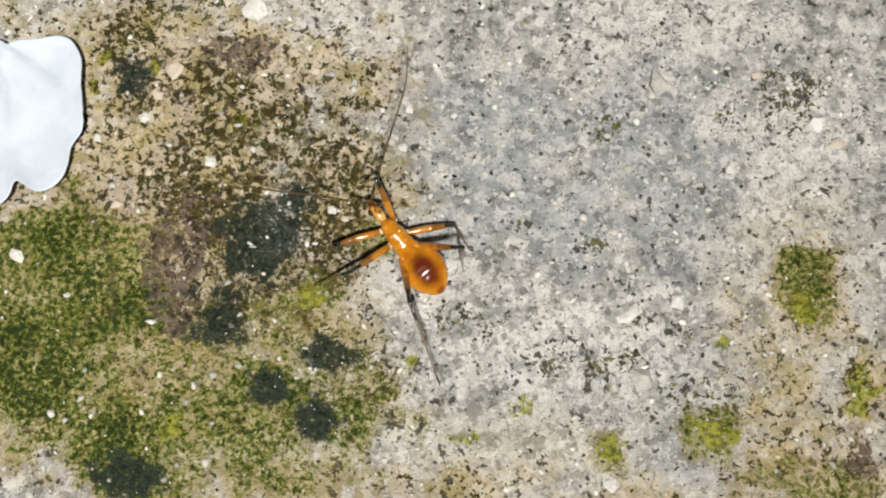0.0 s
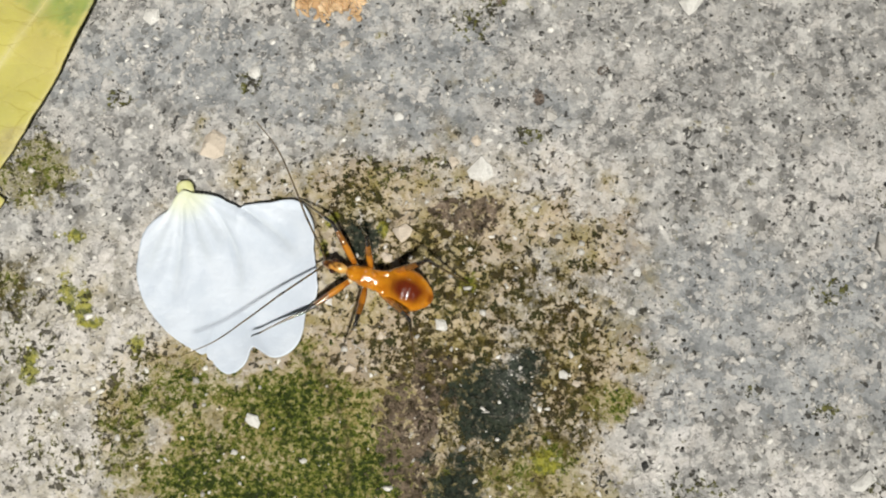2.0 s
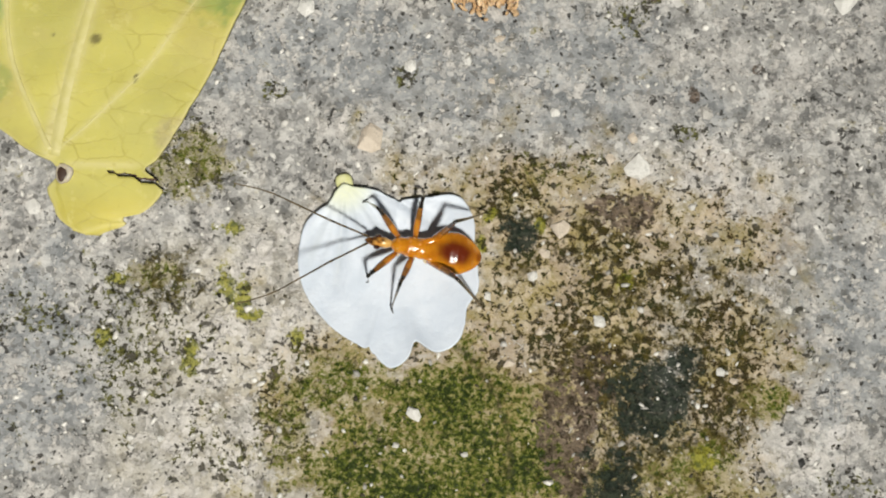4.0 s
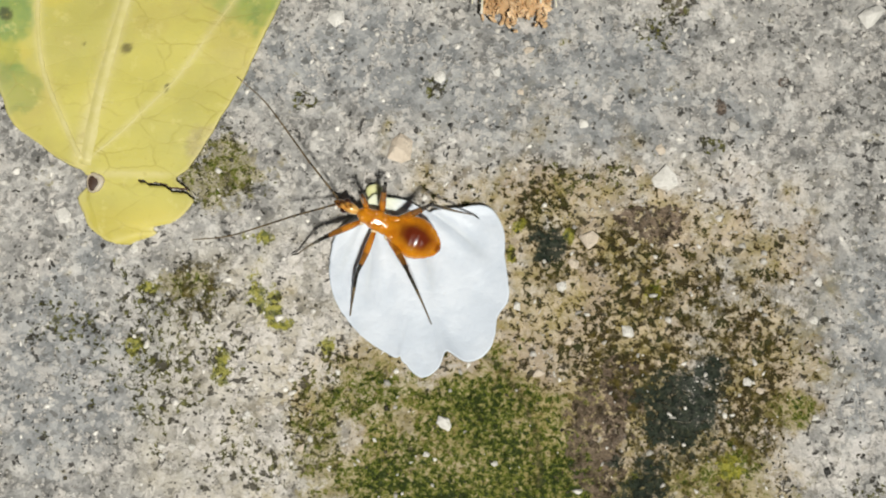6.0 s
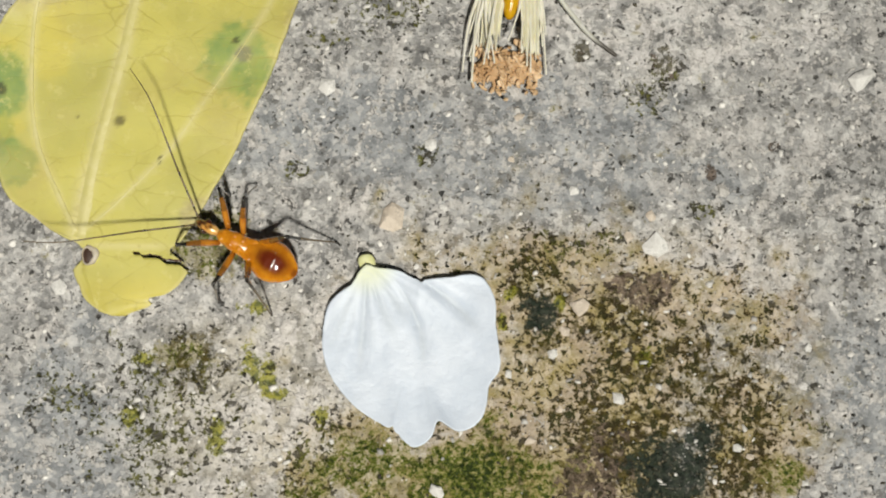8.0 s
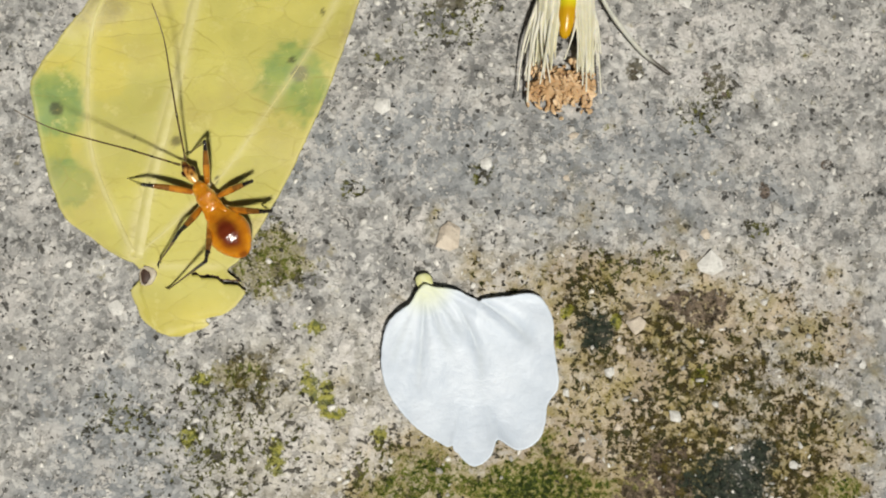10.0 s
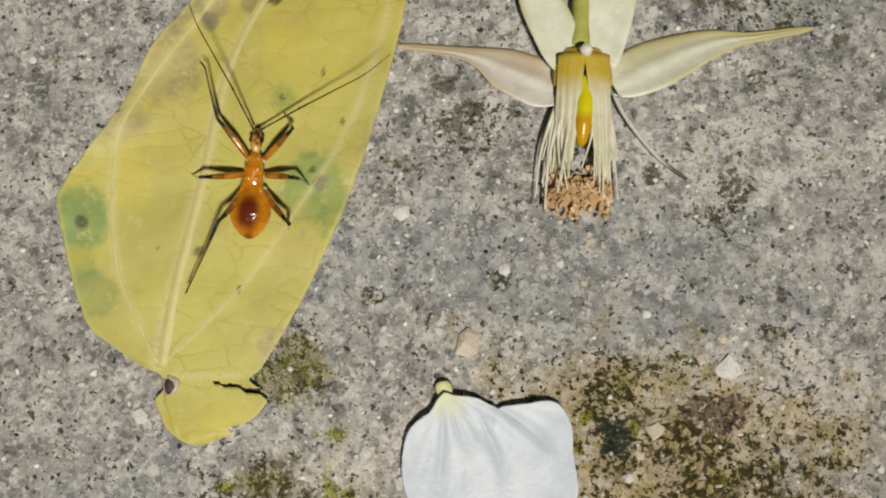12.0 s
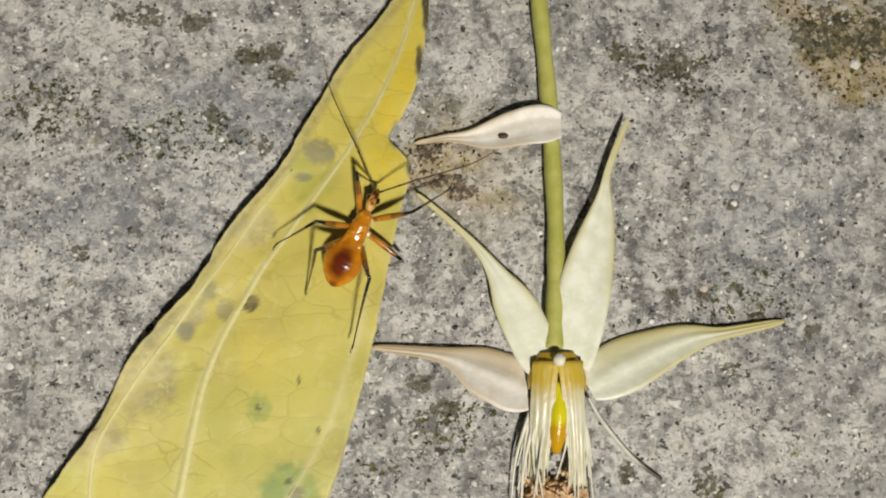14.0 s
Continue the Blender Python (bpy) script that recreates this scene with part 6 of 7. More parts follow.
    walk(legs['RH'], [
        (0, pose(-0.00040, -0.00080, -0.00040, 96.1, -45.5, -138.7)),
        (0.5, pose(-0.00040, -0.00080, -0.00040, 103.8, -36.7, -150.3)),
        (1, pose(-0.00040, -0.00080, -0.00040, 97.1, -41.2, -139.7)),
        (1.5, pose(-0.00040, -0.00080, -0.00040, 86.5, -49.7, -124.9)),
        (2, pose(-0.00040, -0.00080, -0.00040, 104.9, -48.2, -149.2)),
        (2.5, pose(-0.00040, -0.00080, -0.00040, 91.3, -59.9, -132.5)),
        (2.78, pose(-0.00040, -0.00080, -0.00040, 103.7, -67.6, -146.3)),
        (3.06, pose(-0.00040, -0.00080, -0.00040, 97.2, -62.9, -139.1)),
        (3.33, pose(-0.00040, -0.00080, -0.00040, 103.5, -57.8, -146.3)),
        (3.61, pose(-0.00040, -0.00080, -0.00040, 107.7, -52.0, -151.5)),
        (3.89, pose(-0.00040, -0.00080, -0.00040, 103.2, -67.6, -146.3)),
        (4.17, pose(-0.00040, -0.00080, -0.00040, 96.7, -62.9, -139.1)),
        (4.44, pose(-0.00040, -0.00080, -0.00040, 102.9, -57.8, -146.3)),
        (4.72, pose(-0.00040, -0.00080, -0.00040, 107.2, -52.0, -151.5)),
        (5, pose(-0.00040, -0.00080, -0.00040, 101.4, -52.0, -144.2)),
        (5.5, pose(-0.00040, -0.00080, -0.00040, 101.8, -48.9, -144.7)),
        (6, pose(-0.00040, -0.00080, -0.00040, 100.2, -57.3, -142.7)),
        (6.5, pose(-0.00040, -0.00080, -0.00040, 93.9, -45.1, -134.6)),
        (7, pose(-0.00040, -0.00080, -0.00040, 94.5, -48.0, -135.6)),
        (7.28, pose(-0.00040, -0.00080, -0.00040, 103.8, -67.6, -146.3)),
        (7.56, pose(-0.00040, -0.00080, -0.00040, 97.3, -62.9, -139.1)),
        (7.83, pose(-0.00040, -0.00080, -0.00040, 103.5, -57.8, -146.3)),
        (8.11, pose(-0.00040, -0.00080, -0.00040, 107.8, -52.0, -151.5)),
        (8.39, pose(-0.00040, -0.00080, -0.00040, 103.2, -67.6, -146.3)),
        (8.67, pose(-0.00040, -0.00080, -0.00040, 96.7, -62.9, -139.1)),
        (8.94, pose(-0.00040, -0.00080, -0.00040, 102.9, -57.8, -146.3)),
        (9.22, pose(-0.00040, -0.00080, -0.00040, 107.2, -52.0, -151.5)),
        (9.5, pose(-0.00040, -0.00080, -0.00040, 96.9, -39.5, -137.2)),
        (10, pose(-0.00040, -0.00080, -0.00040, 93.7, -35.3, -131.9)),
        (10.5, pose(-0.00040, -0.00080, -0.00040, 97.1, -37.6, -137.6)),
        (11, pose(-0.00040, -0.00080, -0.00040, 100.6, -30.2, -143.9)),
        (11.5, pose(-0.00040, -0.00080, -0.00040, 103.7, -21.2, -151.0)),
        (12, pose(-0.00040, -0.00080, -0.00040, 96.9, -34.7, -136.8)),
        (12.5, pose(-0.00040, -0.00080, -0.00040, 98.6, -46.9, -139.4)),
        (13, pose(-0.00040, -0.00080, -0.00040, 102.9, -30.1, -146.1)),
        (13.5, pose(-0.00040, -0.00080, -0.00040, 97.3, -42.9, -136.9)),
        (14, pose(-0.00040, -0.00080, -0.00040, 97.6, -50.4, -137.2)),
    ])
    walk(tibiae['RH'], [
        (0, pose(0.00520, 0.00000, 0.00000, 35.9, -16.6, -131.6)),
        (0.5, pose(0.00520, 0.00000, 0.00000, 9.7, -33.9, -74.9)),
        (1, pose(0.00520, 0.00000, 0.00000, 32.8, -25.5, -119.7)),
        (1.5, pose(0.00520, 0.00000, 0.00000, 38.7, -5.1, -141.2)),
        (2, pose(0.00520, 0.00000, 0.00000, 27.7, -32.6, -108.8)),
        (2.5, pose(0.00520, 0.00000, 0.00000, 40.2, 0.3, -150.2)),
        (2.78, pose(0.00520, 0.00000, 0.00000, 37.3, -11.7, -122.1)),
        (3.06, pose(0.00520, 0.00000, 0.00000, 38.5, -5.6, -129.9)),
        (3.33, pose(0.00520, 0.00000, 0.00000, 37.1, -11.6, -120.6)),
        (3.61, pose(0.00520, 0.00000, 0.00000, 34.4, -16.8, -109.6)),
        (3.89, pose(0.00520, 0.00000, 0.00000, 37.4, -11.2, -122.0)),
        (4.17, pose(0.00520, 0.00000, 0.00000, 38.5, -5.1, -129.9)),
        (4.44, pose(0.00520, 0.00000, 0.00000, 37.2, -11.2, -120.5)),
        (4.72, pose(0.00520, 0.00000, 0.00000, 34.6, -16.2, -109.6)),
        (5, pose(0.00520, 0.00000, 0.00000, 33.1, -21.8, -105.2)),
        (5.5, pose(0.00520, 0.00000, 0.00000, 32.2, -22.7, -102.8)),
        (6, pose(0.00520, 0.00000, 0.00000, 35.4, -17.8, -112.0)),
        (6.5, pose(0.00520, 0.00000, 0.00000, 32.1, -26.4, -103.3)),
        (7, pose(0.00520, 0.00000, 0.00000, 39.4, -18.8, -122.0)),
        (7.28, pose(0.00520, 0.00000, 0.00000, 39.4, -11.7, -122.1)),
        (7.56, pose(0.00520, 0.00000, 0.00000, 40.6, -5.6, -129.9)),
        (7.83, pose(0.00520, 0.00000, 0.00000, 39.2, -11.7, -120.6)),
        (8.11, pose(0.00520, 0.00000, 0.00000, 36.5, -16.8, -109.6)),
        (8.39, pose(0.00520, 0.00000, 0.00000, 39.5, -11.3, -122.0)),
        (8.67, pose(0.00520, 0.00000, 0.00000, 40.6, -5.2, -129.9)),
        (8.94, pose(0.00520, 0.00000, 0.00000, 39.3, -11.2, -120.5)),
        (9.22, pose(0.00520, 0.00000, 0.00000, 36.7, -16.3, -109.6)),
        (9.5, pose(0.00520, 0.00000, 0.00000, 45.4, -19.4, -137.5)),
        (10, pose(0.00520, 0.00000, 0.00000, 46.1, 8.5, -144.5)),
        (10.5, pose(0.00520, 0.00000, 0.00000, 45.8, -4.1, -151.5)),
        (11, pose(0.00520, 0.00000, 0.00000, 42.5, -21.7, -136.9)),
        (11.167, pose(0.00520, 0.00000, 0.00000, 17.8, -69.4, -105.5)),
        (11.333, pose(0.00520, 0.00000, 0.00000, -102.7, -53.1, 20.8)),
        (11.5, pose(0.00520, 0.00000, 0.00000, -111.4, -3.6, 37.2)),
        (11.667, pose(0.00520, 0.00000, 0.00000, -93.8, -44.9, -1.6)),
        (11.833, pose(0.00520, 0.00000, 0.00000, -26.3, -51.0, -85.5)),
        (12, pose(0.00520, 0.00000, 0.00000, 0.6, -12.7, -131.8)),
        (12.5, pose(0.00520, 0.00000, 0.00000, -7.3, -16.1, -100.9)),
        (13, pose(0.00520, 0.00000, 0.00000, -21.8, -37.8, -70.2)),
        (13.5, pose(0.00520, 0.00000, 0.00000, 6.2, -12.1, -130.0)),
        (14, pose(0.00520, 0.00000, 0.00000, -17.6, -37.8, -78.0)),
    ])
    walk(legs['LF'], [
        (0, pose(0.00210, 0.00062, -0.00030, 0.6, 1.0, 67.6)),
        (0.5, pose(0.00210, 0.00062, -0.00030, 5.2, -32.0, 51.4)),
        (1, pose(0.00210, 0.00062, -0.00030, 2.3, -38.3, 56.4)),
        (1.5, pose(0.00210, 0.00062, -0.00030, -1.8, 0.4, 68.3)),
        (2, pose(0.00210, 0.00062, -0.00030, -1.4, -3.3, 54.6)),
        (2.5, pose(0.00210, 0.00062, -0.00030, -8.2, -25.8, 80.4)),
        (2.78, pose(0.00210, 0.00062, -0.00030, 12.2, -43.9, 45.9)),
        (3.06, pose(0.00210, 0.00062, -0.00030, 1.3, -44.6, 61.5)),
        (3.33, pose(0.00210, 0.00062, -0.00030, 13.7, -59.1, 45.9)),
        (3.61, pose(0.00210, 0.00062, -0.00030, 21.7, -41.1, 35.6)),
        (3.89, pose(0.00210, 0.00062, -0.00030, 14.7, -43.9, 45.9)),
        (4.17, pose(0.00210, 0.00062, -0.00030, 3.8, -44.6, 61.5)),
        (4.44, pose(0.00210, 0.00062, -0.00030, 16.2, -59.1, 45.9)),
        (4.72, pose(0.00210, 0.00062, -0.00030, 24.2, -41.1, 35.6)),
        (5, pose(0.00210, 0.00062, -0.00030, 20.9, -33.7, 41.0)),
        (5.5, pose(0.00210, 0.00062, -0.00030, 2.2, -33.6, 74.1)),
        (6, pose(0.00210, 0.00062, -0.00030, 13.3, -32.5, 54.0)),
        (6.5, pose(0.00210, 0.00062, -0.00030, 11.0, 1.8, 62.3)),
        (7, pose(0.00210, 0.00062, -0.00030, 11.4, 1.8, 76.3)),
        (7.28, pose(0.00210, 0.00062, -0.00030, 23.5, -43.9, 45.9)),
        (7.56, pose(0.00210, 0.00062, -0.00030, 12.6, -44.6, 61.5)),
        (7.83, pose(0.00210, 0.00062, -0.00030, 25.0, -59.1, 45.9)),
        (8.11, pose(0.00210, 0.00062, -0.00030, 33.0, -41.1, 35.6)),
        (8.39, pose(0.00210, 0.00062, -0.00030, 26.1, -43.9, 45.9)),
        (8.67, pose(0.00210, 0.00062, -0.00030, 15.1, -44.6, 61.5)),
        (8.94, pose(0.00210, 0.00062, -0.00030, 27.5, -59.1, 45.9)),
        (9.22, pose(0.00210, 0.00062, -0.00030, 35.5, -41.1, 35.6)),
        (9.5, pose(0.00210, 0.00062, -0.00030, 33.9, 5.3, 40.4)),
        (10, pose(0.00210, 0.00062, -0.00030, 31.6, -30.2, 50.7)),
        (10.5, pose(0.00210, 0.00062, -0.00030, 28.6, -29.2, 56.7)),
        (11, pose(0.00210, 0.00062, -0.00030, 25.7, -31.7, 62.4)),
        (11.5, pose(0.00210, 0.00062, -0.00030, 39.6, -34.9, 37.4)),
        (12, pose(0.00210, 0.00062, -0.00030, 38.1, -18.4, 40.8)),
        (12.5, pose(0.00210, 0.00062, -0.00030, 38.6, -42.1, 39.8)),
        (13, pose(0.00210, 0.00062, -0.00030, 51.5, -39.7, 20.2)),
        (13.5, pose(0.00210, 0.00062, -0.00030, 19.5, -38.4, 69.1)),
        (14, pose(0.00210, 0.00062, -0.00030, 47.7, -40.2, 25.9)),
    ])
    walk(tibiae['LF'], [
        (0, pose(0.00420, 0.00000, 0.00000, -92.2, -64.0, 118.0)),
        (0.167, pose(0.00420, 0.00000, 0.00000, -98.1, -6.1, 127.0)),
        (0.333, pose(0.00420, 0.00000, 0.00000, -95.3, 51.9, 133.4)),
        (0.5, pose(0.00420, 0.00000, 0.00000, 64.3, 69.1, -64.7)),
        (1, pose(0.00420, 0.00000, 0.00000, 84.7, 63.2, -42.4)),
        (1.167, pose(0.00420, 0.00000, 0.00000, -66.9, 57.9, 162.4)),
        (1.333, pose(0.00420, 0.00000, 0.00000, -73.1, 1.2, 151.5)),
        (1.5, pose(0.00420, 0.00000, 0.00000, -67.7, -55.6, 141.2)),
        (1.75, pose(0.00420, 0.00000, 0.00000, 44.7, -54.3, 18.7)),
        (2, pose(0.00420, 0.00000, 0.00000, 59.2, 1.5, -9.8)),
        (2.5, pose(0.00420, 0.00000, 0.00000, 23.6, 65.3, -62.4)),
        (2.78, pose(0.00420, 0.00000, 0.00000, -69.3, 51.9, -163.9)),
        (3.06, pose(0.00420, 0.00000, 0.00000, -80.4, 44.6, -178.7)),
        (3.33, pose(0.00420, 0.00000, 0.00000, -69.7, 48.5, -164.0)),
        (3.61, pose(0.00420, 0.00000, 0.00000, -50.5, 58.1, -140.3)),
        (3.89, pose(0.00420, 0.00000, 0.00000, -67.4, 51.2, -160.9)),
        (4.17, pose(0.00420, 0.00000, 0.00000, -78.8, 44.5, -176.2)),
        (4.44, pose(0.00420, 0.00000, 0.00000, -68.0, 47.7, -161.4)),
        (4.72, pose(0.00420, 0.00000, 0.00000, -49.0, 56.4, -137.4)),
        (5, pose(0.00420, 0.00000, 0.00000, -22.2, 50.5, -104.4)),
        (5.5, pose(0.00420, 0.00000, 0.00000, -31.2, 77.9, -114.2)),
        (6, pose(0.00420, 0.00000, 0.00000, -11.2, 71.9, -93.4)),
        (6.25, pose(0.00420, 0.00000, 0.00000, -156.6, 37.8, 116.4)),
        (6.5, pose(0.00420, 0.00000, 0.00000, -157.4, -29.8, 106.2)),
        (7, pose(0.00420, 0.00000, 0.00000, -167.1, -25.2, 126.9)),
        (7.14, pose(0.00420, 0.00000, 0.00000, -170.5, 14.6, 160.5)),
        (7.28, pose(0.00420, 0.00000, 0.00000, -143.5, 47.6, -151.5)),
        (7.56, pose(0.00420, 0.00000, 0.00000, -155.2, 43.3, -167.8)),
        (7.83, pose(0.00420, 0.00000, 0.00000, -144.9, 44.3, -152.9)),
        (8.11, pose(0.00420, 0.00000, 0.00000, -127.4, 50.0, -129.3)),
        (8.39, pose(0.00420, 0.00000, 0.00000, -142.3, 46.4, -149.2)),
        (8.67, pose(0.00420, 0.00000, 0.00000, -153.8, 42.7, -165.5)),
        (8.94, pose(0.00420, 0.00000, 0.00000, -143.8, 43.1, -150.8)),
        (9.22, pose(0.00420, 0.00000, 0.00000, -127.0, 48.0, -127.5)),
        (9.36, pose(0.00420, 0.00000, 0.00000, -72.2, 28.3, -48.3)),
        (9.5, pose(0.00420, 0.00000, 0.00000, -67.6, -17.7, -4.8)),
        (9.75, pose(0.00420, 0.00000, 0.00000, -67.9, 18.8, -36.7)),
        (10, pose(0.00420, 0.00000, 0.00000, -96.0, 47.3, -84.5)),
        (10.5, pose(0.00420, 0.00000, 0.00000, -93.9, 49.2, -81.8)),
        (11, pose(0.00420, 0.00000, 0.00000, -77.2, 42.1, -58.6)),
        (11.5, pose(0.00420, 0.00000, 0.00000, -105.8, 42.3, -100.1)),
        (11.75, pose(0.00420, 0.00000, 0.00000, -81.0, 19.0, -54.3)),
        (12, pose(0.00420, 0.00000, 0.00000, -79.0, -12.3, -21.5)),
        (12.25, pose(0.00420, 0.00000, 0.00000, -83.3, 25.9, -55.3)),
        (12.5, pose(0.00420, 0.00000, 0.00000, -122.3, 50.4, -113.8)),
        (13, pose(0.00420, 0.00000, 0.00000, -117.1, 29.8, -105.9)),
        (13.5, pose(0.00420, 0.00000, 0.00000, -178.3, 51.2, 170.4)),
        (14, pose(0.00420, 0.00000, 0.00000, -144.7, 14.7, -133.9)),
    ])
    walk(legs['LM'], [
        (0, pose(0.00080, 0.00080, -0.00040, -19.5, -20.6, 86.6)),
        (0.5, pose(0.00080, 0.00080, -0.00040, -27.7, -23.0, 108.6)),
        (1, pose(0.00080, 0.00080, -0.00040, -22.6, -25.7, 96.3)),
        (1.5, pose(0.00080, 0.00080, -0.00040, -18.9, -14.4, 85.6)),
        (2, pose(0.00080, 0.00080, -0.00040, -24.5, -38.2, 98.0)),
        (2.5, pose(0.00080, 0.00080, -0.00040, -16.2, 3.6, 72.0)),
        (2.78, pose(0.00080, 0.00080, -0.00040, -22.4, -54.9, 84.6)),
        (3.06, pose(0.00080, 0.00080, -0.00040, -11.8, -40.5, 70.3)),
        (3.33, pose(0.00080, 0.00080, -0.00040, -21.1, -41.7, 84.6)),
        (3.61, pose(0.00080, 0.00080, -0.00040, -31.1, -41.5, 99.5)),
        (3.89, pose(0.00080, 0.00080, -0.00040, -19.8, -54.9, 84.6)),
        (4.17, pose(0.00080, 0.00080, -0.00040, -9.2, -40.5, 70.3)),
        (4.44, pose(0.00080, 0.00080, -0.00040, -18.6, -41.7, 84.6)),
        (4.72, pose(0.00080, 0.00080, -0.00040, -28.5, -41.5, 99.5)),
        (5, pose(0.00080, 0.00080, -0.00040, -29.5, -27.7, 101.2)),
        (5.5, pose(0.00080, 0.00080, -0.00040, -30.3, 11.5, 106.5)),
        (6, pose(0.00080, 0.00080, -0.00040, -30.5, -9.8, 94.0)),
        (6.5, pose(0.00080, 0.00080, -0.00040, -30.8, 11.5, 78.2)),
        (7, pose(0.00080, 0.00080, -0.00040, -35.1, -38.9, 94.6)),
        (7.28, pose(0.00080, 0.00080, -0.00040, -27.7, -54.9, 84.6)),
        (7.56, pose(0.00080, 0.00080, -0.00040, -17.0, -40.5, 70.3)),
        (7.83, pose(0.00080, 0.00080, -0.00040, -26.4, -41.7, 84.6)),
        (8.11, pose(0.00080, 0.00080, -0.00040, -36.3, -41.5, 99.5)),
        (8.39, pose(0.00080, 0.00080, -0.00040, -25.1, -54.9, 84.6)),
        (8.67, pose(0.00080, 0.00080, -0.00040, -14.5, -40.5, 70.3)),
        (8.94, pose(0.00080, 0.00080, -0.00040, -23.9, -41.7, 84.6)),
        (9.22, pose(0.00080, 0.00080, -0.00040, -33.8, -41.5, 99.5)),
        (9.5, pose(0.00080, 0.00080, -0.00040, -38.0, -43.0, 105.7)),
        (10, pose(0.00080, 0.00080, -0.00040, -50.0, -48.5, 122.4)),
        (10.5, pose(0.00080, 0.00080, -0.00040, -44.0, -45.3, 114.2)),
        (11, pose(0.00080, 0.00080, -0.00040, -30.9, -28.1, 92.7)),
        (11.5, pose(0.00080, 0.00080, -0.00040, -44.8, -43.6, 116.0)),
        (12, pose(0.00080, 0.00080, -0.00040, -37.6, -35.1, 104.7)),
        (12.5, pose(0.00080, 0.00080, -0.00040, -29.5, -46.8, 92.5)),
        (13, pose(0.00080, 0.00080, -0.00040, -53.6, -31.3, 129.5)),
        (13.5, pose(0.00080, 0.00080, -0.00040, -17.2, -64.7, 83.6)),
        (14, pose(0.00080, 0.00080, -0.00040, -42.2, -46.1, 113.4)),
    ])
    walk(tibiae['LM'], [
        (0, pose(0.00400, 0.00000, 0.00000, 3.5, 64.7, 5.6)),
        (0.5, pose(0.00400, 0.00000, 0.00000, 51.8, 42.1, 62.9)),
        (1, pose(0.00400, 0.00000, 0.00000, 42.2, 63.1, 51.1)),
        (1.5, pose(0.00400, 0.00000, 0.00000, 5.5, 49.2, 7.8)),
        (2, pose(0.00400, 0.00000, 0.00000, 140.4, 68.5, 148.2)),
        (2.25, pose(0.00400, 0.00000, 0.00000, -24.8, 62.2, -18.3)),
        (2.5, pose(0.00400, 0.00000, 0.00000, -28.2, 13.4, -23.3)),
        (2.64, pose(0.00400, 0.00000, 0.00000, -15.5, 67.3, -5.9)),
        (2.78, pose(0.00400, 0.00000, 0.00000, 129.8, 55.5, 143.2)),
        (3.06, pose(0.00400, 0.00000, 0.00000, 136.7, 66.7, 151.1)),
        (3.33, pose(0.00400, 0.00000, 0.00000, 128.0, 58.3, 141.3)),
        (3.61, pose(0.00400, 0.00000, 0.00000, 118.9, 51.7, 130.2)),
        (3.89, pose(0.00400, 0.00000, 0.00000, 132.0, 56.9, 146.3)),
        (4.17, pose(0.00400, 0.00000, 0.00000, 141.1, 67.8, 156.5)),
        (4.44, pose(0.00400, 0.00000, 0.00000, 130.4, 59.8, 144.6)),
        (4.72, pose(0.00400, 0.00000, 0.00000, 120.2, 53.6, 132.4)),
        (5, pose(0.00400, 0.00000, 0.00000, 63.3, 59.1, 66.4)),
        (5.25, pose(0.00400, 0.00000, 0.00000, 36.5, 26.4, 29.2)),
        (5.5, pose(0.00400, 0.00000, 0.00000, 33.9, -11.1, 10.8)),
        (6, pose(0.00400, 0.00000, 0.00000, 36.8, 26.9, 30.8)),
        (6.5, pose(0.00400, 0.00000, 0.00000, 36.8, -19.5, 30.3)),
        (6.75, pose(0.00400, 0.00000, 0.00000, 35.8, 16.5, 66.1)),
        (7, pose(0.00400, 0.00000, 0.00000, 63.1, 44.0, 116.4)),
        (7.28, pose(0.00400, 0.00000, 0.00000, 79.1, 52.1, 137.7)),
        (7.56, pose(0.00400, 0.00000, 0.00000, 82.4, 63.8, 141.6)),
        (7.83, pose(0.00400, 0.00000, 0.00000, 77.0, 54.8, 135.3)),
        (8.11, pose(0.00400, 0.00000, 0.00000, 70.0, 47.6, 126.4)),
        (8.39, pose(0.00400, 0.00000, 0.00000, 80.7, 53.8, 140.2)),
        (8.67, pose(0.00400, 0.00000, 0.00000, 85.6, 65.3, 145.9)),
        (8.94, pose(0.00400, 0.00000, 0.00000, 78.8, 56.5, 138.0)),
        (9.22, pose(0.00400, 0.00000, 0.00000, 70.8, 49.6, 128.1)),
        (9.5, pose(0.00400, 0.00000, 0.00000, -58.7, 79.8, -4.3)),
        (10, pose(0.00400, 0.00000, 0.00000, 30.9, 56.7, 88.4)),
        (10.5, pose(0.00400, 0.00000, 0.00000, 23.8, 45.7, 79.3)),
        (11, pose(0.00400, 0.00000, 0.00000, 12.5, 63.6, 65.6)),
        (11.5, pose(0.00400, 0.00000, 0.00000, 10.8, 44.0, 63.6)),
        (12, pose(0.00400, 0.00000, 0.00000, 58.1, 66.4, 118.8)),
        (12.5, pose(0.00400, 0.00000, 0.00000, -3.7, 73.9, 54.0)),
        (13, pose(0.00400, 0.00000, 0.00000, 22.9, 19.2, 86.3)),
        (13.5, pose(0.00400, 0.00000, 0.00000, 66.8, 50.0, 155.0)),
        (13.75, pose(0.00400, 0.00000, 0.00000, 24.6, 41.8, 98.7)),
        (14, pose(0.00400, 0.00000, 0.00000, 7.7, 15.5, 65.0)),
    ])
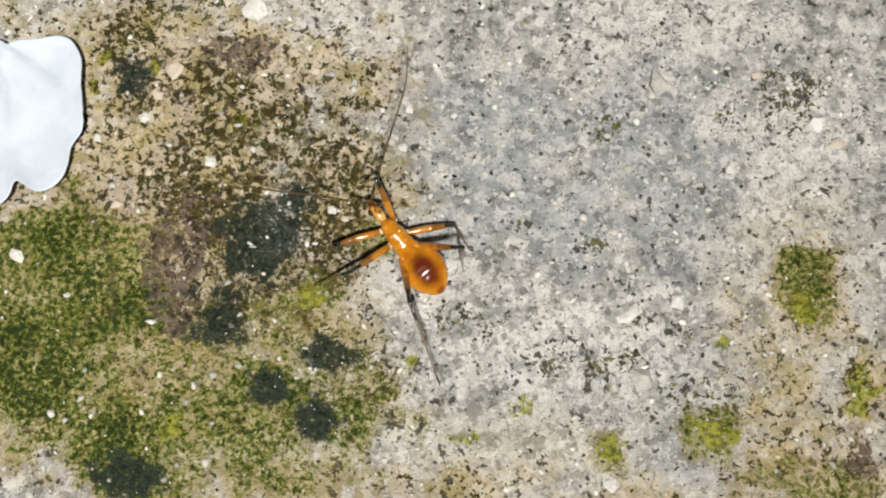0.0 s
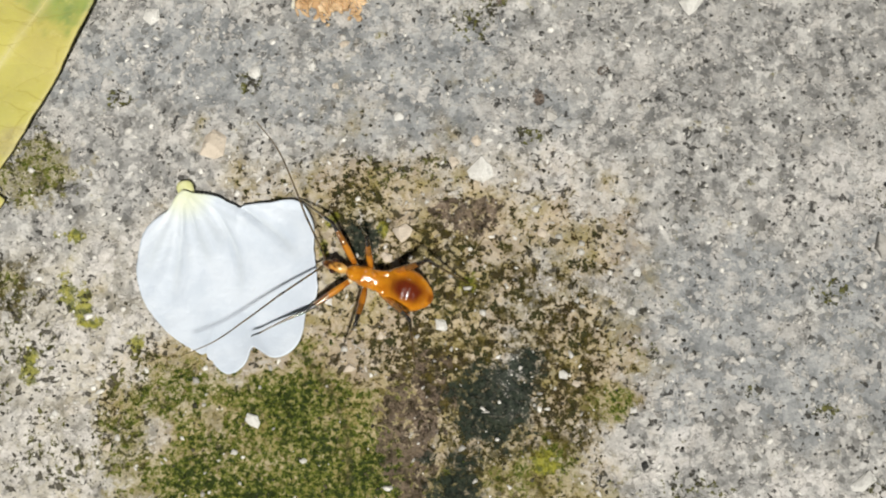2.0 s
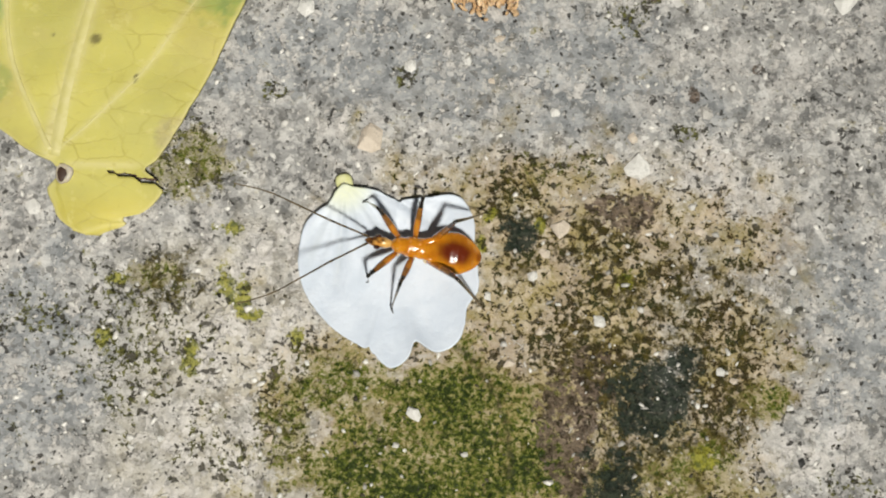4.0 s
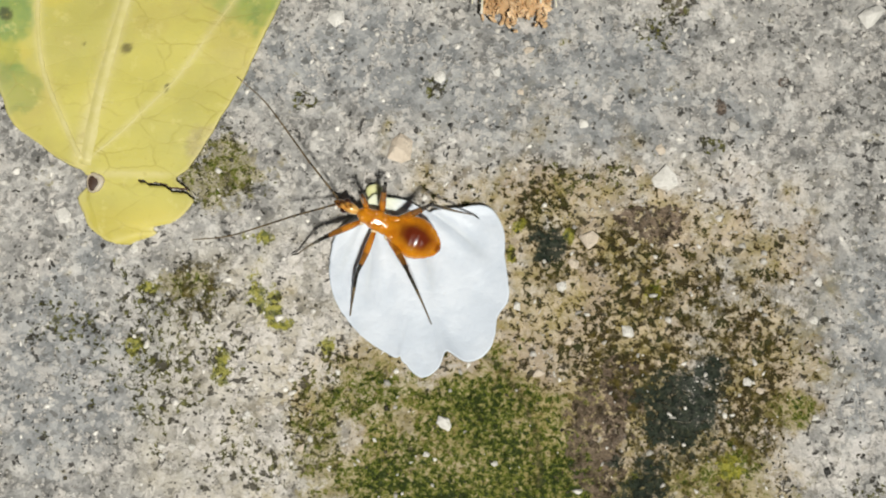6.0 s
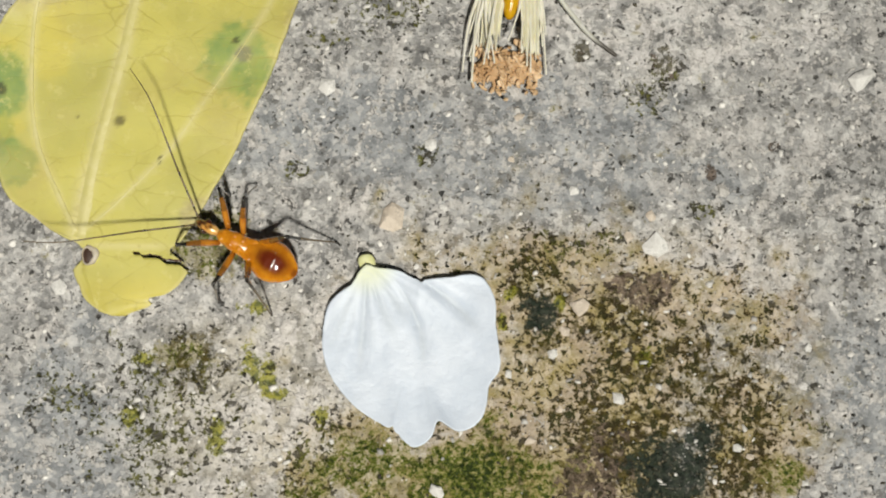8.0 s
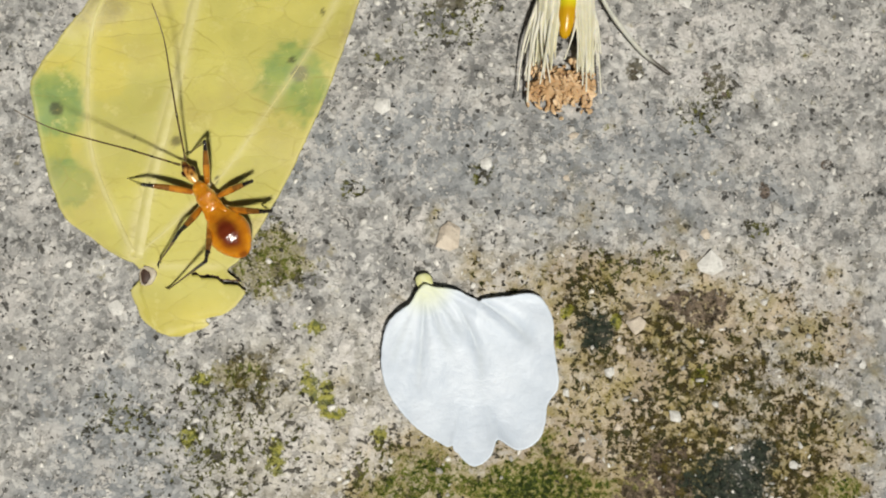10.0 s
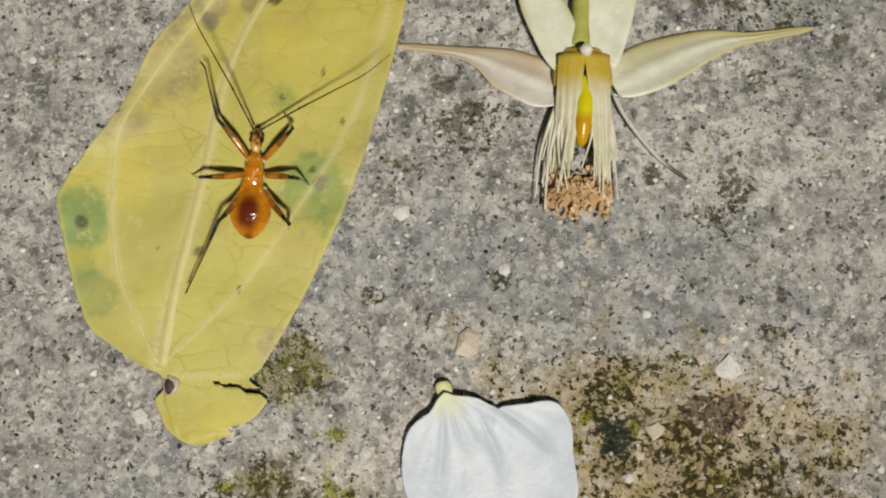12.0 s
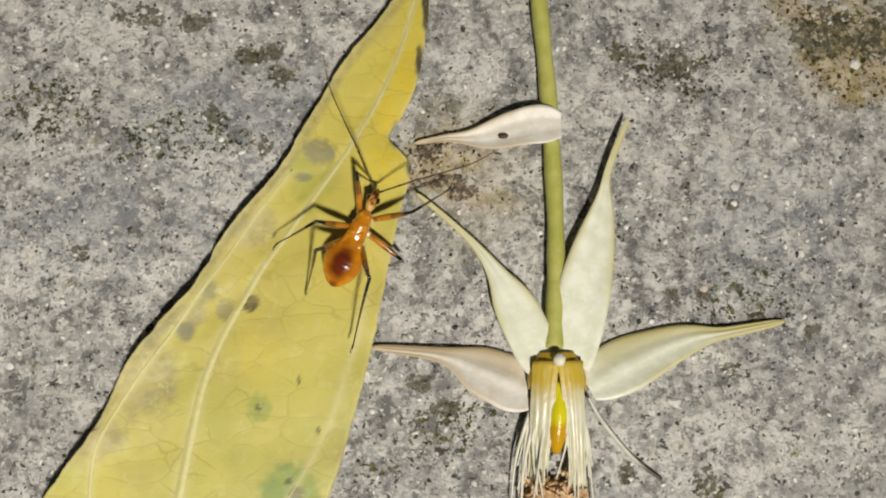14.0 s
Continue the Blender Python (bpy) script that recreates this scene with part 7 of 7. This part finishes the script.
    walk(legs['LH'], [
        (0, pose(-0.00040, 0.00080, -0.00040, -117.2, -44.1, 152.2)),
        (0.5, pose(-0.00040, 0.00080, -0.00040, -105.0, -55.6, 136.4)),
        (1, pose(-0.00040, 0.00080, -0.00040, -118.7, -49.4, 153.7)),
        (1.5, pose(-0.00040, 0.00080, -0.00040, -118.8, -35.5, 153.8)),
        (2, pose(-0.00040, 0.00080, -0.00040, -119.9, -48.0, 155.4)),
        (2.5, pose(-0.00040, 0.00080, -0.00040, -117.5, -49.9, 152.2)),
        (2.78, pose(-0.00040, 0.00080, -0.00040, -112.7, -57.8, 146.3)),
        (3.06, pose(-0.00040, 0.00080, -0.00040, -117.0, -52.0, 151.5)),
        (3.33, pose(-0.00040, 0.00080, -0.00040, -112.4, -67.6, 146.3)),
        (3.61, pose(-0.00040, 0.00080, -0.00040, -105.9, -62.9, 139.1)),
        (3.89, pose(-0.00040, 0.00080, -0.00040, -112.2, -57.8, 146.3)),
        (4.17, pose(-0.00040, 0.00080, -0.00040, -116.4, -52.0, 151.5)),
        (4.44, pose(-0.00040, 0.00080, -0.00040, -111.9, -67.6, 146.3)),
        (4.72, pose(-0.00040, 0.00080, -0.00040, -105.4, -62.9, 139.1)),
        (5, pose(-0.00040, 0.00080, -0.00040, -108.8, -45.0, 143.3)),
        (5.5, pose(-0.00040, 0.00080, -0.00040, -109.4, -49.8, 144.1)),
        (6, pose(-0.00040, 0.00080, -0.00040, -107.9, -42.0, 142.1)),
        (6.5, pose(-0.00040, 0.00080, -0.00040, -105.4, -36.8, 138.1)),
        (7, pose(-0.00040, 0.00080, -0.00040, -109.8, -42.0, 145.1)),
        (7.28, pose(-0.00040, 0.00080, -0.00040, -110.8, -57.8, 146.3)),
        (7.56, pose(-0.00040, 0.00080, -0.00040, -115.1, -52.0, 151.5)),
        (7.83, pose(-0.00040, 0.00080, -0.00040, -110.5, -67.6, 146.3)),
        (8.11, pose(-0.00040, 0.00080, -0.00040, -104.0, -62.9, 139.1)),
        (8.39, pose(-0.00040, 0.00080, -0.00040, -110.2, -57.8, 146.3)),
        (8.67, pose(-0.00040, 0.00080, -0.00040, -114.5, -52.0, 151.5)),
        (8.94, pose(-0.00040, 0.00080, -0.00040, -109.9, -67.6, 146.3)),
        (9.22, pose(-0.00040, 0.00080, -0.00040, -103.4, -62.9, 139.1)),
        (9.5, pose(-0.00040, 0.00080, -0.00040, -126.9, -43.5, 167.8)),
        (10, pose(-0.00040, 0.00080, -0.00040, -117.8, -43.2, 154.6)),
        (10.5, pose(-0.00040, 0.00080, -0.00040, -118.5, -46.7, 155.6)),
        (11, pose(-0.00040, 0.00080, -0.00040, -118.7, -41.4, 155.8)),
        (11.5, pose(-0.00040, 0.00080, -0.00040, -124.0, -52.8, 163.0)),
        (12, pose(-0.00040, 0.00080, -0.00040, -123.5, -46.4, 162.4)),
        (12.5, pose(-0.00040, 0.00080, -0.00040, -124.2, -47.9, 163.3)),
        (13, pose(-0.00040, 0.00080, -0.00040, -130.8, -65.2, 171.2)),
        (13.5, pose(-0.00040, 0.00080, -0.00040, -118.4, -41.2, 156.0)),
        (14, pose(-0.00040, 0.00080, -0.00040, -114.9, -61.1, 151.7)),
    ])
    walk(tibiae['LH'], [
        (0, pose(0.00520, 0.00000, 0.00000, -14.1, -30.2, 49.2)),
        (0.5, pose(0.00520, 0.00000, 0.00000, -42.2, -18.1, 111.9)),
        (1, pose(0.00520, 0.00000, 0.00000, -41.3, -25.4, 109.4)),
        (1.5, pose(0.00520, 0.00000, 0.00000, -19.7, -32.3, 66.3)),
        (2, pose(0.00520, 0.00000, 0.00000, -36.9, -8.7, 112.3)),
        (2.5, pose(0.00520, 0.00000, 0.00000, -30.1, -26.9, 90.6)),
        (2.78, pose(0.00520, 0.00000, 0.00000, -42.8, -19.6, 121.9)),
        (3.06, pose(0.00520, 0.00000, 0.00000, -38.5, -25.5, 110.8)),
        (3.33, pose(0.00520, 0.00000, 0.00000, -43.3, -19.0, 123.4)),
        (3.61, pose(0.00520, 0.00000, 0.00000, -45.3, -12.2, 130.8)),
        (3.89, pose(0.00520, 0.00000, 0.00000, -42.9, -19.1, 121.8)),
        (4.17, pose(0.00520, 0.00000, 0.00000, -38.7, -24.9, 110.8)),
        (4.44, pose(0.00520, 0.00000, 0.00000, -43.4, -18.6, 123.3)),
        (4.72, pose(0.00520, 0.00000, 0.00000, -45.3, -11.8, 130.7)),
        (5, pose(0.00520, 0.00000, 0.00000, -37.7, -13.2, 96.6)),
        (5.5, pose(0.00520, 0.00000, 0.00000, -39.7, -9.1, 106.9)),
        (6, pose(0.00520, 0.00000, 0.00000, -35.9, -17.7, 90.4)),
        (6.5, pose(0.00520, 0.00000, 0.00000, -26.9, -30.7, 68.8)),
        (7, pose(0.00520, 0.00000, 0.00000, -13.3, -37.4, 44.9)),
        (7.28, pose(0.00520, 0.00000, 0.00000, -54.2, -17.9, 121.6)),
        (7.56, pose(0.00520, 0.00000, 0.00000, -50.3, -23.6, 110.5)),
        (7.83, pose(0.00520, 0.00000, 0.00000, -54.7, -17.4, 123.0)),
        (8.11, pose(0.00520, 0.00000, 0.00000, -56.5, -10.7, 130.5)),
        (8.39, pose(0.00520, 0.00000, 0.00000, -54.3, -17.4, 121.5)),
        (8.67, pose(0.00520, 0.00000, 0.00000, -50.5, -23.1, 110.4)),
        (8.94, pose(0.00520, 0.00000, 0.00000, -54.7, -16.9, 122.9)),
        (9.22, pose(0.00520, 0.00000, 0.00000, -56.5, -10.3, 130.5)),
        (9.5, pose(0.00520, 0.00000, 0.00000, -49.0, -15.9, 98.0)),
        (10, pose(0.00520, 0.00000, 0.00000, -49.0, 16.1, 109.7)),
        (10.5, pose(0.00520, 0.00000, 0.00000, -51.0, 13.6, 101.6)),
        (11, pose(0.00520, 0.00000, 0.00000, -53.8, -4.8, 67.5)),
        (11.5, pose(0.00520, 0.00000, 0.00000, -61.6, -12.5, 116.3)),
        (12, pose(0.00520, 0.00000, 0.00000, -44.0, -23.4, 63.2)),
        (12.5, pose(0.00520, 0.00000, 0.00000, -60.9, -27.7, 101.2)),
        (13, pose(0.00520, 0.00000, 0.00000, -71.0, -14.4, 128.5)),
        (13.25, pose(0.00520, 0.00000, 0.00000, -55.4, -30.4, 89.5)),
        (13.5, pose(0.00520, 0.00000, 0.00000, -30.3, -32.4, 43.2)),
        (14, pose(0.00520, 0.00000, 0.00000, -82.9, -37.1, 125.1)),
    ])
    walk(antennae['R'], [
        (0, pose(0.00455, -0.00028, 0.00035, 22.9, -40.0, -58.2)),
        (0.5, pose(0.00455, -0.00028, 0.00035, 22.1, -6.0, -56.1)),
        (1, pose(0.00455, -0.00028, 0.00035, 17.8, -19.1, -36.8)),
        (1.5, pose(0.00455, -0.00028, 0.00035, 17.0, -6.0, -33.2)),
        (2, pose(0.00455, -0.00028, 0.00035, 23.2, -40.0, -48.2)),
        (2.5, pose(0.00455, -0.00028, 0.00035, -52.1, -37.8, 53.4)),
        (5, pose(0.00455, -0.00028, 0.00035, 10.3, -35.6, -37.3)),
        (5.5, pose(0.00455, -0.00028, 0.00035, 10.2, -35.4, -37.2)),
        (6, pose(0.00455, -0.00028, 0.00035, 2.6, -40.0, -24.7)),
        (6.5, pose(0.00455, -0.00028, 0.00035, 16.8, -40.0, -46.8)),
        (7, pose(0.00455, -0.00028, 0.00035, 16.0, -34.2, -45.4)),
        (9.5, pose(0.00455, -0.00028, 0.00035, 13.8, -13.4, -39.9)),
        (10, pose(0.00455, -0.00028, 0.00035, 10.0, -36.6, -31.2)),
        (10.5, pose(0.00455, -0.00028, 0.00035, 10.2, -35.3, -31.5)),
        (11, pose(0.00455, -0.00028, 0.00035, 17.0, -6.0, -50.1)),
        (11.5, pose(0.00455, -0.00028, 0.00035, 18.7, -6.0, -66.5)),
        (12, pose(0.00455, -0.00028, 0.00035, 17.8, -17.1, -61.7)),
        (12.5, pose(0.00455, -0.00028, 0.00035, 14.3, -22.8, -51.6)),
        (13, pose(0.00455, -0.00028, 0.00035, 14.2, -6.0, -51.0)),
        (13.5, pose(0.00455, -0.00028, 0.00035, 17.4, -40.0, -59.0)),
        (14, pose(0.00455, -0.00028, 0.00035, 15.1, -40.0, -55.3)),
    ])
    walk(antennae['L'], [
        (0, pose(0.00455, 0.00028, 0.00035, -18.5, -40.0, 48.3)),
        (0.5, pose(0.00455, 0.00028, 0.00035, -13.7, -40.0, 40.7)),
        (1, pose(0.00455, 0.00028, 0.00035, -14.4, -40.0, 41.8)),
        (1.5, pose(0.00455, 0.00028, 0.00035, -18.6, -15.1, 50.6)),
        (2, pose(0.00455, 0.00028, 0.00035, -20.1, -17.7, 56.1)),
        (2.5, pose(0.00455, 0.00028, 0.00035, -20.7, -37.1, 57.3)),
        (5, pose(0.00455, 0.00028, 0.00035, -9.4, -40.0, 39.3)),
        (5.5, pose(0.00455, 0.00028, 0.00035, -11.5, -40.0, 42.6)),
        (6, pose(0.00455, 0.00028, 0.00035, -15.6, -40.0, 48.9)),
        (6.5, pose(0.00455, 0.00028, 0.00035, -12.9, -40.0, 44.9)),
        (7, pose(0.00455, 0.00028, 0.00035, -10.9, -32.4, 41.5)),
        (9.5, pose(0.00455, 0.00028, 0.00035, -8.6, -10.0, 35.1)),
        (10, pose(0.00455, 0.00028, 0.00035, -12.2, -39.6, 43.3)),
        (10.5, pose(0.00455, 0.00028, 0.00035, -7.3, -40.0, 35.7)),
        (11, pose(0.00455, 0.00028, 0.00035, -3.3, -40.0, 29.5)),
        (11.5, pose(0.00455, 0.00028, 0.00035, -1.1, -16.8, 25.0)),
        (12, pose(0.00455, 0.00028, 0.00035, -2.1, -40.0, 27.1)),
        (12.5, pose(0.00455, 0.00028, 0.00035, -6.4, -40.0, 33.8)),
        (13, pose(0.00455, 0.00028, 0.00035, -7.7, -40.0, 35.9)),
        (13.5, pose(0.00455, 0.00028, 0.00035, -6.9, -6.0, 33.7)),
        (14, pose(0.00455, 0.00028, 0.00035, -12.2, -39.5, 47.0)),
    ])


motions()
